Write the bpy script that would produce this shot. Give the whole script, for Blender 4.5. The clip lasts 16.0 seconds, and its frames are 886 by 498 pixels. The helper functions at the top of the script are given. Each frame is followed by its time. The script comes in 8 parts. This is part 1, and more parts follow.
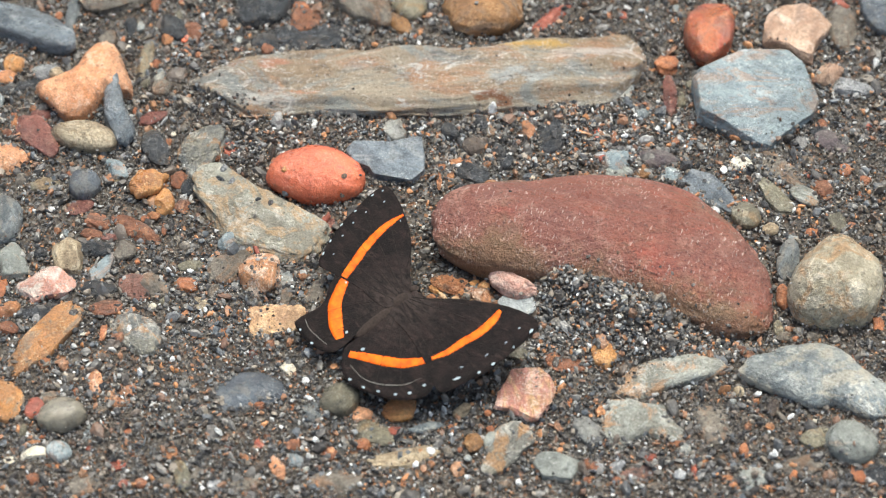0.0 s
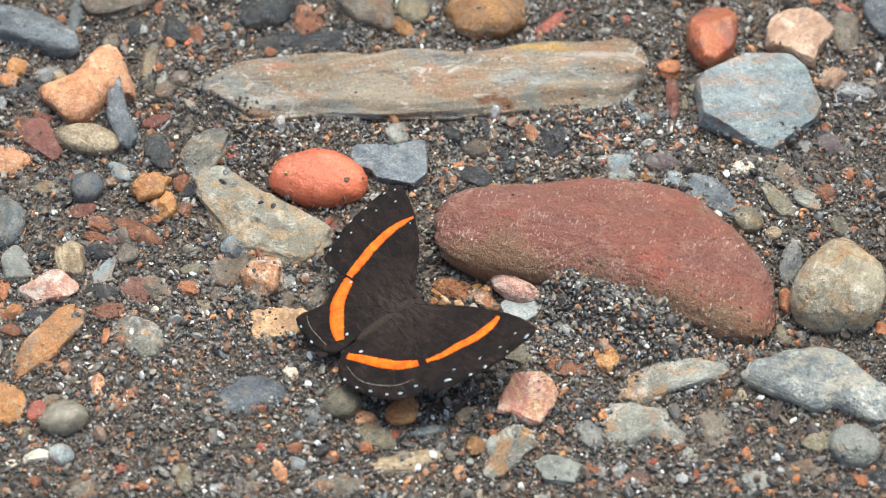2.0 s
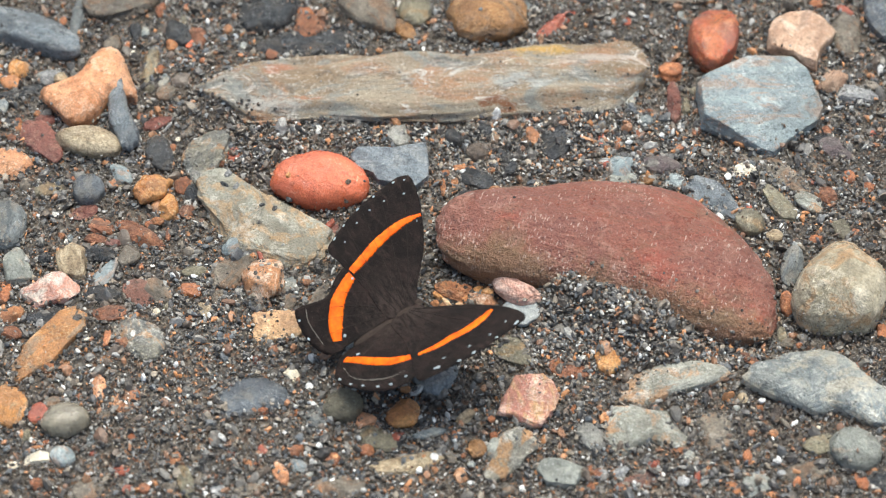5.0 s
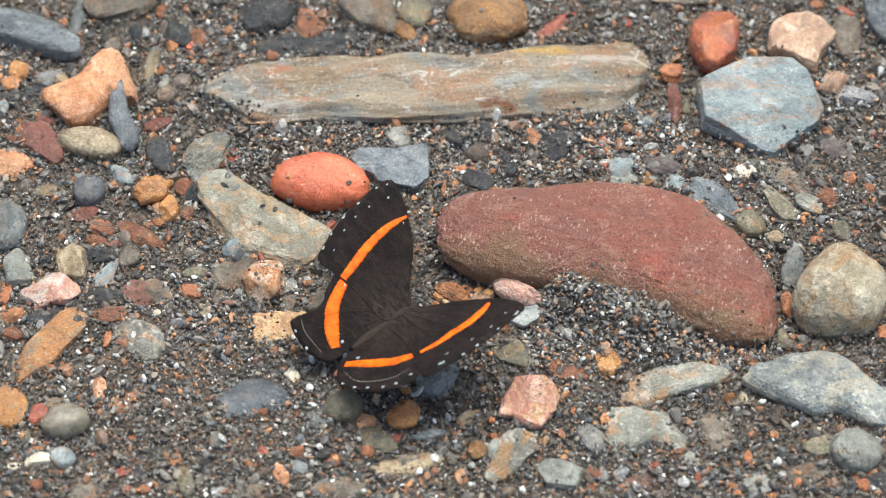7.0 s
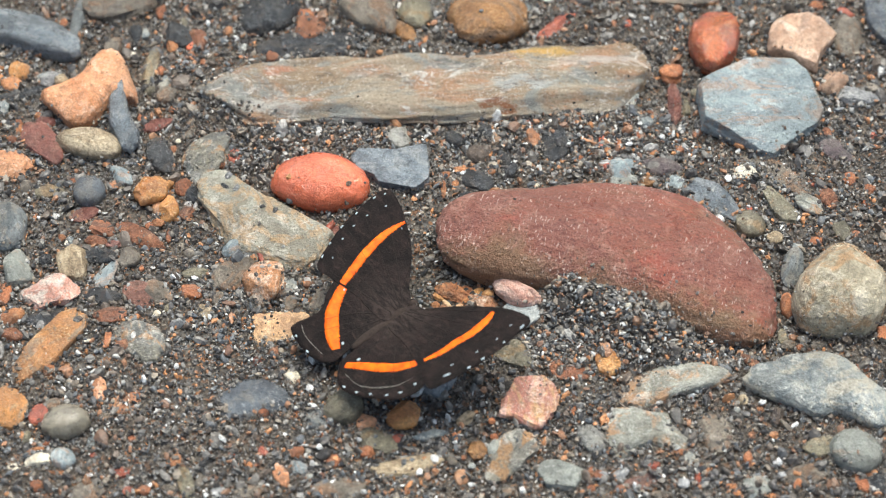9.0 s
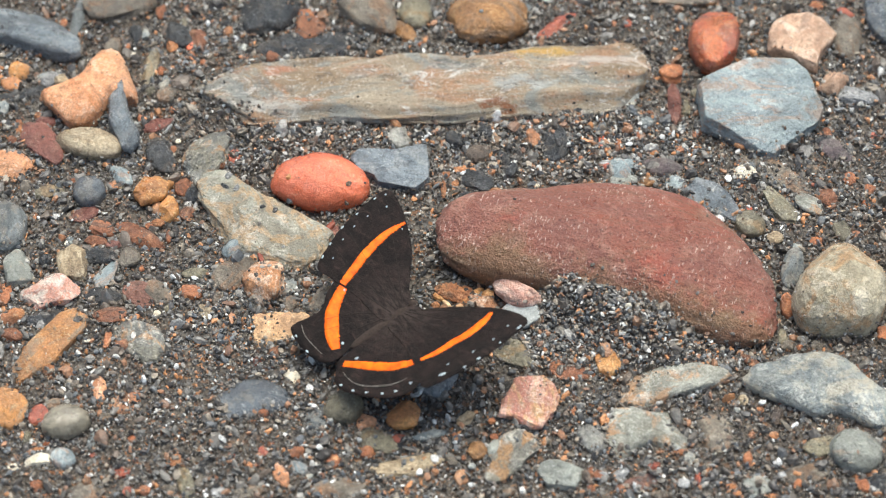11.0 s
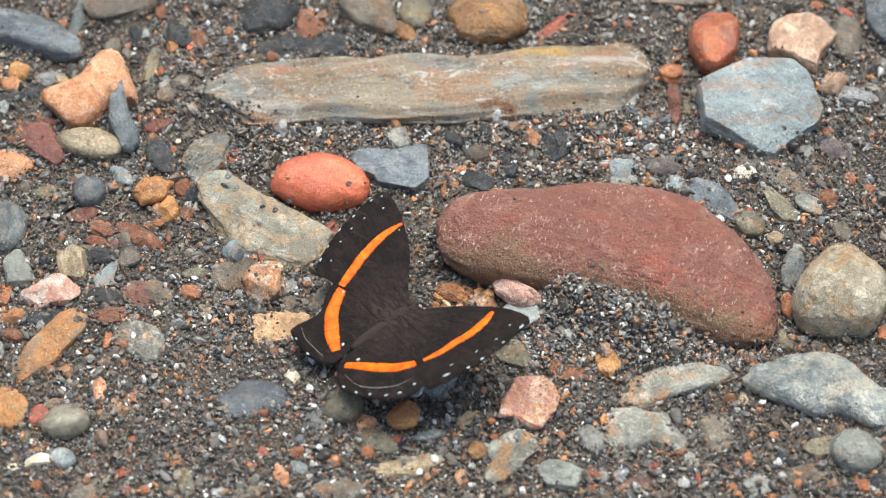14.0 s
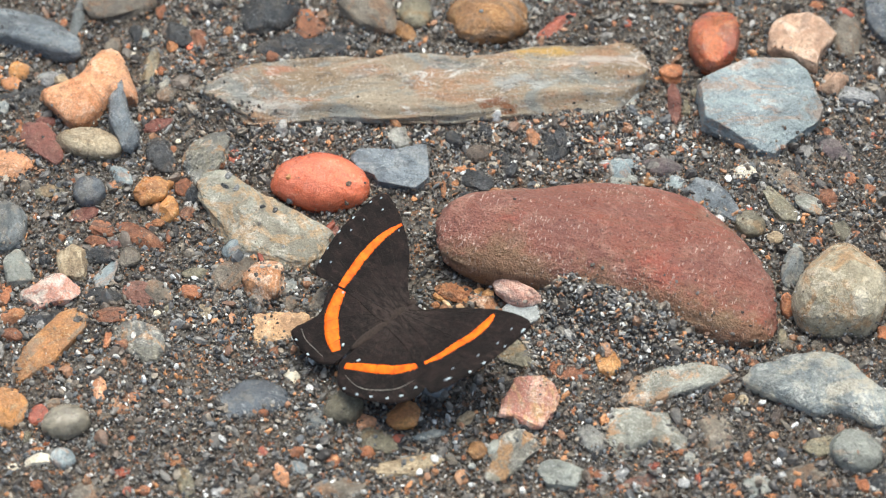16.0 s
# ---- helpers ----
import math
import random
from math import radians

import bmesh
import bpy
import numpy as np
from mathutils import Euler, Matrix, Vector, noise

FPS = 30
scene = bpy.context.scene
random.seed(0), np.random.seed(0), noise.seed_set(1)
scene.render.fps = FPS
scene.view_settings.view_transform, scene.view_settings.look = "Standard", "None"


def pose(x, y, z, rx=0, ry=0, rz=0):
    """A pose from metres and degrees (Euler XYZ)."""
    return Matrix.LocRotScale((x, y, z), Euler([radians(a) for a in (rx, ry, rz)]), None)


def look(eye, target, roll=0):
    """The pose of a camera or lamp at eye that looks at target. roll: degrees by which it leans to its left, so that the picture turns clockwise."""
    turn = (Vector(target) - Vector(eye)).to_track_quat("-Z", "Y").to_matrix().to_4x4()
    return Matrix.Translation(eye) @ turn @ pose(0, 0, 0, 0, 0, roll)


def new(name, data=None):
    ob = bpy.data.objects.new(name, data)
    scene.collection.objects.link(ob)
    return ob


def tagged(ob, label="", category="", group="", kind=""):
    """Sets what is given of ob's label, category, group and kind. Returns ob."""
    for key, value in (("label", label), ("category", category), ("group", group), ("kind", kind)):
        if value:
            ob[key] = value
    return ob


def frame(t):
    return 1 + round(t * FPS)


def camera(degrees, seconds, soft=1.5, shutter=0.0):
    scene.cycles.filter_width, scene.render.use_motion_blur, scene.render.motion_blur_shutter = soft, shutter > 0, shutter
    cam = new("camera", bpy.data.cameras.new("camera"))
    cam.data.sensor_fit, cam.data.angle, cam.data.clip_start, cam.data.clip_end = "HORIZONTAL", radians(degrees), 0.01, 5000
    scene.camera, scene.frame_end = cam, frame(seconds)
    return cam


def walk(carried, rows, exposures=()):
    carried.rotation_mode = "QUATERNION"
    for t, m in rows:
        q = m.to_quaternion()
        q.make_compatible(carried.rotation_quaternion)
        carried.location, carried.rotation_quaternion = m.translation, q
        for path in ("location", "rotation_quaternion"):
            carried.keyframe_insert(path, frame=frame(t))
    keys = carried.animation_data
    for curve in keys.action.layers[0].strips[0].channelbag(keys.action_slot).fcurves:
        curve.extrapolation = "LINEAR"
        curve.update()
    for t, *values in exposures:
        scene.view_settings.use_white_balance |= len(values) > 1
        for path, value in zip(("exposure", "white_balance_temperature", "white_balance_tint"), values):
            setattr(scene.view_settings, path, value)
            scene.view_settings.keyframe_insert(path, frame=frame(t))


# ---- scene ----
MM = 0.001

# camera: hand-held, looking down at the gravel from a short way off
EYE = (0.0, -0.27374, 0.35037)
AIM = ((0, .76, -1.75), (.5, .61, -1.54), (1, .5, -1.36), (1.5, .42, -1.17), (2, .32, -.97), (2.5, .29, -.80), (3, .25, -.74), (3.5, .17, -.60), (4, .14, -.56),
       (5.2, .06, -.38), (6.5, .01, -.19), (8, 0, -.17), (9, 0, -.03), (11.5, 0, 0), (16, 0, 0))
cam = camera(20.0, 16.0, soft=1.1)
cam.data.dof.use_dof, cam.data.dof.focus_distance, cam.data.dof.aperture_fstop = True, 0.442, 19
walk(cam, [(t, look(EYE, (x * MM, y * MM, 0))) for t, x, y in AIM], exposures=[(0, 0.66, 6590, 2), (16, 0.66, 6590, 2)])

# light: bright overcast sky with a broad soft sun
world = bpy.data.worlds.new("sky")
scene.world = world
world.use_nodes = True
sky = world.node_tree.nodes.new("ShaderNodeTexSky")
sky.sky_type, sky.sun_disc = "NISHITA", False
sky.sun_elevation, sky.sun_rotation = radians(71), radians(20)
sky.air_density, sky.dust_density, sky.ozone_density = 1.0, 6.0, 0.6
world.node_tree.links.new(sky.outputs[0], world.node_tree.nodes["Background"].inputs[0])
world.node_tree.nodes["Background"].inputs[1].default_value = 0.126
sun = new("sun", bpy.data.lights.new("sun", "SUN"))
sun.data.energy, sun.data.angle, sun.data.color = 1.66, radians(38), (1.0, 0.97, 0.92)
sun.matrix_world = look((0.11, 0.30, 0.95), (0, 0, 0))


# ---- materials ----
def lin(c):
    """A colour of 0 to 255 as linear light."""
    return tuple(v / 255 / 12.92 if v <= 10 else ((v / 255 + 0.055) / 1.055) ** 2.4 for v in c) + (1.0,)


class Nodes:
    def __init__(self, name):
        self.mat = bpy.data.materials.new(name)
        self.mat.use_nodes = True
        self.tree = self.mat.node_tree
        self.bsdf = self.tree.nodes["Principled BSDF"]

    def add(self, kind, **values):
        n = self.tree.nodes.new(kind)
        for key, value in values.items():
            n.inputs[key].default_value = value
        return n

    def link(self, a, b):
        self.tree.links.new(a, b)

    def noise(self, vec, scale, detail=4, rough=0.6, distort=0.0):
        n = self.add("ShaderNodeTexNoise", Scale=scale, Detail=detail, Roughness=rough, Distortion=distort)
        self.link(vec, n.inputs["Vector"])
        return n.outputs["Fac"]

    def steps(self, fac, lo, hi, a=0.0, b=1.0):
        n = self.add("ShaderNodeMapRange")
        self.link(fac, n.inputs[0])
        for i, v in enumerate((lo, hi, a, b)):
            n.inputs[i + 1].default_value = v
        return n.outputs[0]

    def mix(self, fac, a, b, blend="MIX"):
        n = self.tree.nodes.new("ShaderNodeMix")
        n.data_type, n.blend_type = "RGBA", blend
        for sock, v in ((n.inputs[0], fac), (n.inputs[6], a), (n.inputs[7], b)):
            if isinstance(v, (int, float, tuple)):
                sock.default_value = v
            else:
                self.link(v, sock)
        return n.outputs[2]

    def maths(self, op, a, b):
        n = self.tree.nodes.new("ShaderNodeMath")
        n.operation = op
        for sock, v in zip(n.inputs, (a, b)):
            if isinstance(v, (int, float)):
                sock.default_value = v
            else:
                self.link(v, sock)
        return n.outputs[0]

    def bump(self, height, strength, distance):
        n = self.add("ShaderNodeBump", Strength=strength, Distance=distance)
        self.link(height, n.inputs["Height"])
        self.link(n.outputs[0], self.bsdf.inputs["Normal"])
        self.link(n.outputs[0], self.bsdf.inputs["Coat Normal"])

    def film(self, weight, rough):
        """A thin film of water."""
        self.bsdf.inputs["Coat Roughness"].default_value = rough
        self.bsdf.inputs["Coat IOR"].default_value = 1.33
        if isinstance(weight, float):
            self.bsdf.inputs["Coat Weight"].default_value = weight
        else:
            self.link(weight, self.bsdf.inputs["Coat Weight"])

    def finish(self, colour, rough, spec=0.4):
        if isinstance(colour, tuple):
            self.bsdf.inputs["Base Color"].default_value = colour
        else:
            self.link(colour, self.bsdf.inputs["Base Color"])
        if isinstance(rough, (int, float)):
            self.bsdf.inputs["Roughness"].default_value = rough
        else:
            self.link(rough, self.bsdf.inputs["Roughness"])
        self.bsdf.inputs["Specular IOR Level"].default_value = spec
        return self.mat


def own_space(m):
    """Object coordinates, moved by a random step for each object."""
    co = m.tree.nodes.new("ShaderNodeTexCoord")
    info = m.tree.nodes.new("ShaderNodeObjectInfo")
    add = m.tree.nodes.new("ShaderNodeVectorMath")
    add.operation = "ADD"
    m.link(co.outputs["Object"], add.inputs[0])
    m.link(info.outputs["Random"], add.inputs[1])
    return add.outputs[0], info.outputs["Random"]


def rock(name, main, other, patch, patch_lo=0.62, speck=(200, 190, 180), speck_lo=0.66, rough=0.55, grain=0.35, layers=0.0, relief=1.0, flecks=0.45, tilt=0.0):
    """Stone: two mingled tones, patches of a third, a broad veil, pale crust, sparse flecks and grit, wet and dry spots."""
    m = Nodes(name)
    at, rnd = own_space(m)
    sized = m.tree.nodes.new("ShaderNodeVectorMath")
    sized.operation = "SCALE"
    m.link(at, sized.inputs[0])
    m.link(m.steps(rnd, 0, 1, 0.7, 1.35), sized.inputs["Scale"])
    vec = sized.outputs[0]
    if layers:
        mp = m.add("ShaderNodeMapping", Scale=(1.0, layers, layers), Rotation=(0.2, 0.1, 0.25 + tilt))
        m.link(vec, mp.inputs[0])
        wide = mp.outputs[0]
    else:
        wide = vec
    big = m.noise(wide, 120, 6, 0.66, 0.8)
    mid = m.noise(vec, 620, 5, 0.7, 0.5)
    fine = m.noise(vec, 2400, 4, 0.75)
    col = m.mix(m.steps(big, 0.42, 0.58), lin(main), lin(other))
    blot = m.noise(wide, 150, 6, 0.68, 1.2)
    col = m.mix(m.steps(blot, patch_lo - 0.09, patch_lo - 0.01, 0, 0.7), col, lin(patch))
    crust = m.noise(vec, 300, 6, 0.75, 0.6)
    col = m.mix(m.steps(crust, speck_lo - 0.09, speck_lo + 0.02, 0, 0.6), col, lin(speck))
    where = m.steps(m.noise(vec, 210, 3, 0.6), 0.45, 0.62)
    fleck = m.steps(m.noise(vec, 1900, 3, 0.65), 0.57, 0.63, 0, min(1.0, flecks * 1.5))
    col = m.mix(m.maths("MULTIPLY", where, fleck), col, lin(speck))
    dark = m.steps(m.noise(vec, 900, 5, 0.75), 0.36, 0.46, 0.6, 0.0)
    col = m.mix(dark, col, tuple(v * 0.45 for v in lin(other)[:3]) + (1.0,))
    tone = m.steps(fine, 0.3, 0.7, 1 - 1.15 * grain, 1 + 1.15 * grain)
    tone = m.maths("MULTIPLY", tone, m.steps(m.noise(vec, 75, 4, 0.65), 0.35, 0.65, 0.74, 1.20))
    tone = m.maths("MULTIPLY", tone, m.steps(rnd, 0, 1, 0.9, 1.1))
    grey = m.tree.nodes.new("ShaderNodeCombineColor")
    for i in range(3):
        m.link(tone, grey.inputs[i])
    col = m.mix(1.0, col, grey.outputs[0], "MULTIPLY")
    m.bump(m.maths("ADD", m.maths("MULTIPLY", crust, 1.6), m.maths("ADD", mid, m.maths("MULTIPLY", fine, 0.35))), min(1.0, 0.9 * relief), 0.0007)
    wet = m.steps(m.noise(vec, 190, 4, 0.6), 0.38, 0.62, max(rough - 0.28, 0.12), rough + 0.14)
    m.film(m.steps(m.noise(vec, 160, 4, 0.65), 0.36, 0.54, 0.25, 1.0), 0.15)
    return m.finish(col, wet, 0.5)


def cobble_rock():
    """Dull red sandstone: rosy, orange and olive zones, fine pores and pale scratches."""
    m = Nodes("red_sandstone")
    co = m.tree.nodes.new("ShaderNodeTexCoord")
    at = co.outputs["Object"]
    mp = m.add("ShaderNodeMapping", Scale=(0.45, 1.0, 1.0), Rotation=(0, 0, 0.35))
    m.link(at, mp.inputs[0])
    along = mp.outputs[0]
    col = m.mix(m.steps(m.noise(along, 75, 6, 0.66, 0.7), 0.40, 0.60), lin((140, 92, 82)), lin((156, 96, 80)))
    col = m.mix(m.steps(m.noise(along, 55, 5, 0.65, 0.5), 0.50, 0.64, 0, 0.85), col, lin((178, 88, 70)))
    col = m.mix(m.steps(m.noise(along, 68, 6, 0.7, 0.8), 0.50, 0.64, 0, 0.85), col, lin((116, 98, 80)))
    col = m.mix(m.steps(m.noise(at, 260, 6, 0.75, 0.5), 0.52, 0.66, 0, 0.6), col, lin((184, 142, 126)))
    split = m.tree.nodes.new("ShaderNodeSeparateXYZ")
    m.link(at, split.inputs[0])
    # olive-tan silt dried on the hollow flank
    reach = m.maths("ADD", split.outputs[1], m.steps(m.noise(at, 170, 5, 0.7), 0.3, 0.7, -0.0032, 0.0032))
    col = m.mix(m.steps(reach, -0.0104, -0.0066, 0.7, 0), col, lin((140, 114, 86)))
    pores = m.noise(at, 1500, 4, 0.7)
    col = m.mix(m.steps(pores, 0.36, 0.44, 0.7, 0), col, lin((92, 62, 54)))
    scratch = m.add("ShaderNodeMapping", Scale=(1.0, 0.3, 0.6), Rotation=(0, 0, -0.35))
    m.link(at, scratch.inputs[0])
    marks = m.steps(m.noise(scratch.outputs[0], 2600, 2, 0.6), 0.60, 0.65, 0, 0.65)
    col = m.mix(m.maths("MULTIPLY", marks, m.steps(m.noise(at, 160, 5, 0.7), 0.42, 0.60)), col, lin((222, 204, 192)))
    tone = m.steps(m.noise(at, 2400, 4, 0.8), 0.3, 0.7, 0.72, 1.28)
    grey = m.tree.nodes.new("ShaderNodeCombineColor")
    for i in range(3):
        m.link(tone, grey.inputs[i])
    col = m.mix(1.0, col, grey.outputs[0], "MULTIPLY")
    m.bump(m.maths("ADD", m.maths("MULTIPLY", m.noise(at, 240, 6, 0.72), 1.8), m.maths("MULTIPLY", m.noise(at, 900, 4, 0.75), 1.1)), 1.0, 0.0010)
    m.film(m.steps(m.noise(at, 130, 4, 0.65), 0.40, 0.58, 0.2, 0.9), 0.2)
    return m.finish(col, m.steps(m.noise(at, 120, 5, 0.65), 0.35, 0.65, 0.26, 0.56), 0.5)


ROCK = {
    "red": cobble_rock(),
    "slate": rock("pale_slate", (152, 166, 170), (132, 146, 152), (168, 142, 124), 0.60, (204, 212, 214), 0.66, 0.5, 0.2, 2.0),
    "slate_dark": rock("grey_slate", (124, 130, 132), (98, 104, 107), (138, 134, 126), 0.6, (170, 175, 176), 0.68, 0.5, 0.25, 3.0),
    "slate_blue": rock("blue_slate", (128, 138, 146), (98, 106, 114), (150, 154, 156), 0.6, (178, 184, 188), 0.66, 0.45, 0.25, 2.0),
    "slate_pale": rock("worn_slate", (174, 178, 174), (128, 138, 142), (200, 192, 174), 0.58, (216, 218, 212), 0.62, 0.45, 0.26, 1.1, 1.2),
    "darkslate": rock("dark_slate", (58, 61, 65), (42, 45, 49), (82, 76, 70), 0.6, (130, 132, 136), 0.68, 0.42, 0.35, 2.0),
    "darkblue": rock("dark_blue_stone", (98, 106, 114), (80, 86, 94), (118, 116, 112), 0.6, (168, 172, 174), 0.70, 0.45, 0.25),
    "beige": rock("beige_stone", (164, 164, 152), (142, 138, 124), (190, 156, 116), 0.57, (214, 210, 200), 0.62, 0.5, 0.28, 1.2),
    "orange": rock("brick_orange_stone", (220, 118, 84), (204, 102, 72), (176, 88, 64), 0.66, (236, 164, 134), 0.72, 0.4, 0.14, 0.0, 0.5),
    "brick": rock("brick_red_stone", (164, 88, 68), (146, 76, 60), (126, 82, 68), 0.64, (204, 146, 122), 0.68, 0.45, 0.25, 0.0, 0.7),
    "goldtan": rock("golden_tan_stone", (208, 152, 94), (186, 124, 74), (150, 104, 72), 0.64, (230, 196, 148), 0.64, 0.5, 0.3),
    "chip": rock("pale_chip_stone", (194, 200, 200), (172, 180, 184), (156, 156, 152), 0.66, (220, 224, 222), 0.66, 0.45, 0.15),
    "redstone": rock("red_orange_stone", (172, 82, 60), (196, 114, 74), (130, 82, 68), 0.62, (216, 170, 132), 0.68, 0.4, 0.25, 0.0, 0.7),
    "orange_soft": rock("soft_orange_stone", (190, 124, 84), (158, 98, 68), (130, 88, 66), 0.62, (212, 168, 130), 0.66, 0.5, 0.28),
    "orange_tan": rock("orange_tan_stone", (188, 128, 84), (158, 104, 72), (116, 90, 72), 0.6, (216, 178, 140), 0.64, 0.6, 0.32),
    "rust": rock("rusty_stone", (158, 102, 72), (130, 84, 62), (98, 76, 66), 0.6, (192, 146, 112), 0.65, 0.55, 0.35),
    "peach": rock("peach_stone", (230, 172, 132), (210, 146, 104), (168, 118, 88), 0.63, (242, 212, 188), 0.63, 0.5, 0.3),
    "peachbrown": rock("peach_brown_stone", (200, 144, 102), (170, 116, 80), (120, 94, 76), 0.60, (232, 222, 208), 0.57, 0.55, 0.4),
    "tan": rock("tan_stone", (176, 158, 130), (140, 122, 98), (196, 182, 156), 0.58, (210, 196, 170), 0.64, 0.55, 0.35, 3.0),
    "tan_sand": rock("sandy_tan_stone", (220, 180, 138), (194, 152, 112), (160, 126, 98), 0.62, (236, 212, 178), 0.60, 0.6, 0.35),
    "tanblock": rock("tan_grey_stone", (200, 142, 86), (176, 128, 88), (136, 130, 118), 0.63, (214, 190, 152), 0.66, 0.5, 0.3, 1.6),
    "brownred": rock("brown_red_stone", (136, 86, 76), (112, 68, 60), (150, 110, 96), 0.6, (190, 150, 136), 0.67, 0.5, 0.3),
    "greybrown": rock("grey_brown_stone", (130, 122, 110), (106, 98, 88), (142, 110, 84), 0.6, (176, 168, 156), 0.66, 0.5, 0.32, 1.6),
    "darkbrown": rock("dark_brown_stone", (96, 86, 78), (74, 65, 60), (116, 98, 82), 0.6, (150, 138, 126), 0.68, 0.45, 0.32),
    "purple": rock("purple_grey_stone", (110, 96, 98), (90, 79, 82), (124, 116, 112), 0.6, (160, 148, 148), 0.68, 0.5, 0.3),
    "ochre": rock("ochre_stone", (164, 120, 76), (140, 102, 68), (118, 100, 84), 0.6, (200, 164, 120), 0.66, 0.55, 0.3),
    "olive": rock("olive_grey_stone", (134, 128, 108), (108, 103, 88), (146, 120, 86), 0.62, (176, 172, 154), 0.66, 0.5, 0.3),
    "cream": rock("cream_pink_stone", (206, 174, 150), (182, 146, 122), (152, 126, 110), 0.64, (226, 208, 192), 0.64, 0.6, 0.25, 2.0),
    "quartz": rock("grey_quartz", (170, 171, 172), (134, 136, 139), (100, 102, 104), 0.58, (212, 214, 215), 0.62, 0.4, 0.35),
    "grey": rock("grey_stone", (164, 164, 158), (126, 123, 116), (108, 110, 112), 0.6, (186, 184, 178), 0.67, 0.5, 0.25),
    "roundgrey": rock("olive_cobble", (204, 194, 170), (176, 166, 142), (202, 156, 108), 0.60, (232, 224, 206), 0.60, 0.5, 0.3, 0.0, 1.2),
    "pinkgrey": rock("pink_grey_stone", (220, 168, 150), (226, 196, 184), (176, 128, 116), 0.58, (236, 222, 214), 0.66, 0.5, 0.2, 3.0),
    "palegrey": rock("pale_grey_stone", (162, 166, 160), (138, 142, 136), (172, 152, 134), 0.66, (194, 197, 192), 0.68, 0.5, 0.18),
    "pinkquartz": rock("pink_quartz", (218, 158, 136), (206, 166, 124), (182, 116, 110), 0.54, (240, 220, 206), 0.58, 0.5, 0.34, 4.0, tilt=1.25),
    "pinkwhite": rock("pink_white_quartz", (222, 164, 146), (228, 214, 202), (206, 130, 106), 0.56, (244, 238, 230), 0.6, 0.4, 0.25),
    "pinkbrown": rock("pink_brown_stone", (150, 106, 92), (126, 90, 78), (112, 96, 88), 0.6, (188, 156, 142), 0.66, 0.5, 0.32),
    "paleolive": rock("pale_olive_stone", (160, 162, 154), (138, 138, 128), (190, 142, 98), 0.60, (204, 206, 200), 0.61, 0.5, 0.3, 1.5),
    "marble": rock("mottled_stone", (142, 138, 124), (114, 116, 114), (182, 134, 84), 0.59, (214, 212, 202), 0.61, 0.5, 0.38, 1.5),
    "wetgrey": rock("wet_grey_stone", (146, 140, 124), (126, 120, 108), (160, 152, 134), 0.6, (176, 170, 156), 0.74, 0.2, 0.1, 0.0, 0.3, 0.15),
    "white": rock("white_quartz", (246, 240, 222), (234, 222, 198), (206, 188, 156), 0.70, (248, 244, 234), 0.64, 0.4, 0.1),
}


def mud(m, at, col, most=0.8):
    """Patches of brown silt over sand and gravel."""
    silt = m.steps(m.noise(at, 42, 5, 0.68, 0.5), 0.40, 0.58, 0.05, most)
    film = m.steps(m.noise(at, 420, 4, 0.7), 0.35, 0.6, 0.25, 1.0)
    return m.mix(m.maths("MULTIPLY", silt, film), col, lin((92, 84, 76)))


def sand_material():
    m = Nodes("dark_wet_sand")
    co = m.tree.nodes.new("ShaderNodeTexCoord")
    vec = co.outputs["Object"]
    big = m.noise(vec, 60, 4, 0.6)
    v = m.add("ShaderNodeTexVoronoi", Scale=1400)
    m.link(vec, v.inputs["Vector"])
    ramp = m.tree.nodes.new("ShaderNodeValToRGB")
    palette(ramp.color_ramp)
    split = m.tree.nodes.new("ShaderNodeSeparateColor")
    m.link(v.outputs["Color"], split.inputs[0])
    m.link(split.outputs[0], ramp.inputs[0])
    col = m.mix(m.steps(big, 0.3, 0.7, 0.45, 0.75), ramp.outputs[0], lin((74, 67, 60)))
    col = mud(m, vec, col)
    m.bump(v.outputs["Distance"], 0.8, 0.0006)
    return m.finish(col, 0.6, 0.35)


GRAIN_TONES = ((0.0, (58, 58, 59)), (0.16, (84, 84, 85)), (0.29, (108, 107, 104)), (0.40, (70, 67, 65)), (0.50, (134, 132, 128)), (0.58, (112, 100, 90)), (0.66, (98, 104, 110)),
               (0.74, (152, 142, 128)), (0.80, (160, 116, 86)), (0.845, (128, 96, 78)), (0.875, (180, 180, 178)), (0.93, (198, 140, 94)), (0.966, (228, 230, 230)))


def palette(ramp):
    ramp.interpolation = "CONSTANT"
    while len(ramp.elements) > 1:
        ramp.elements.remove(ramp.elements[-1])
    ramp.elements[0].position, ramp.elements[0].color = GRAIN_TONES[0][0], lin(GRAIN_TONES[0][1])
    for at, c in GRAIN_TONES[1:]:
        ramp.elements.new(at).color = lin(c)


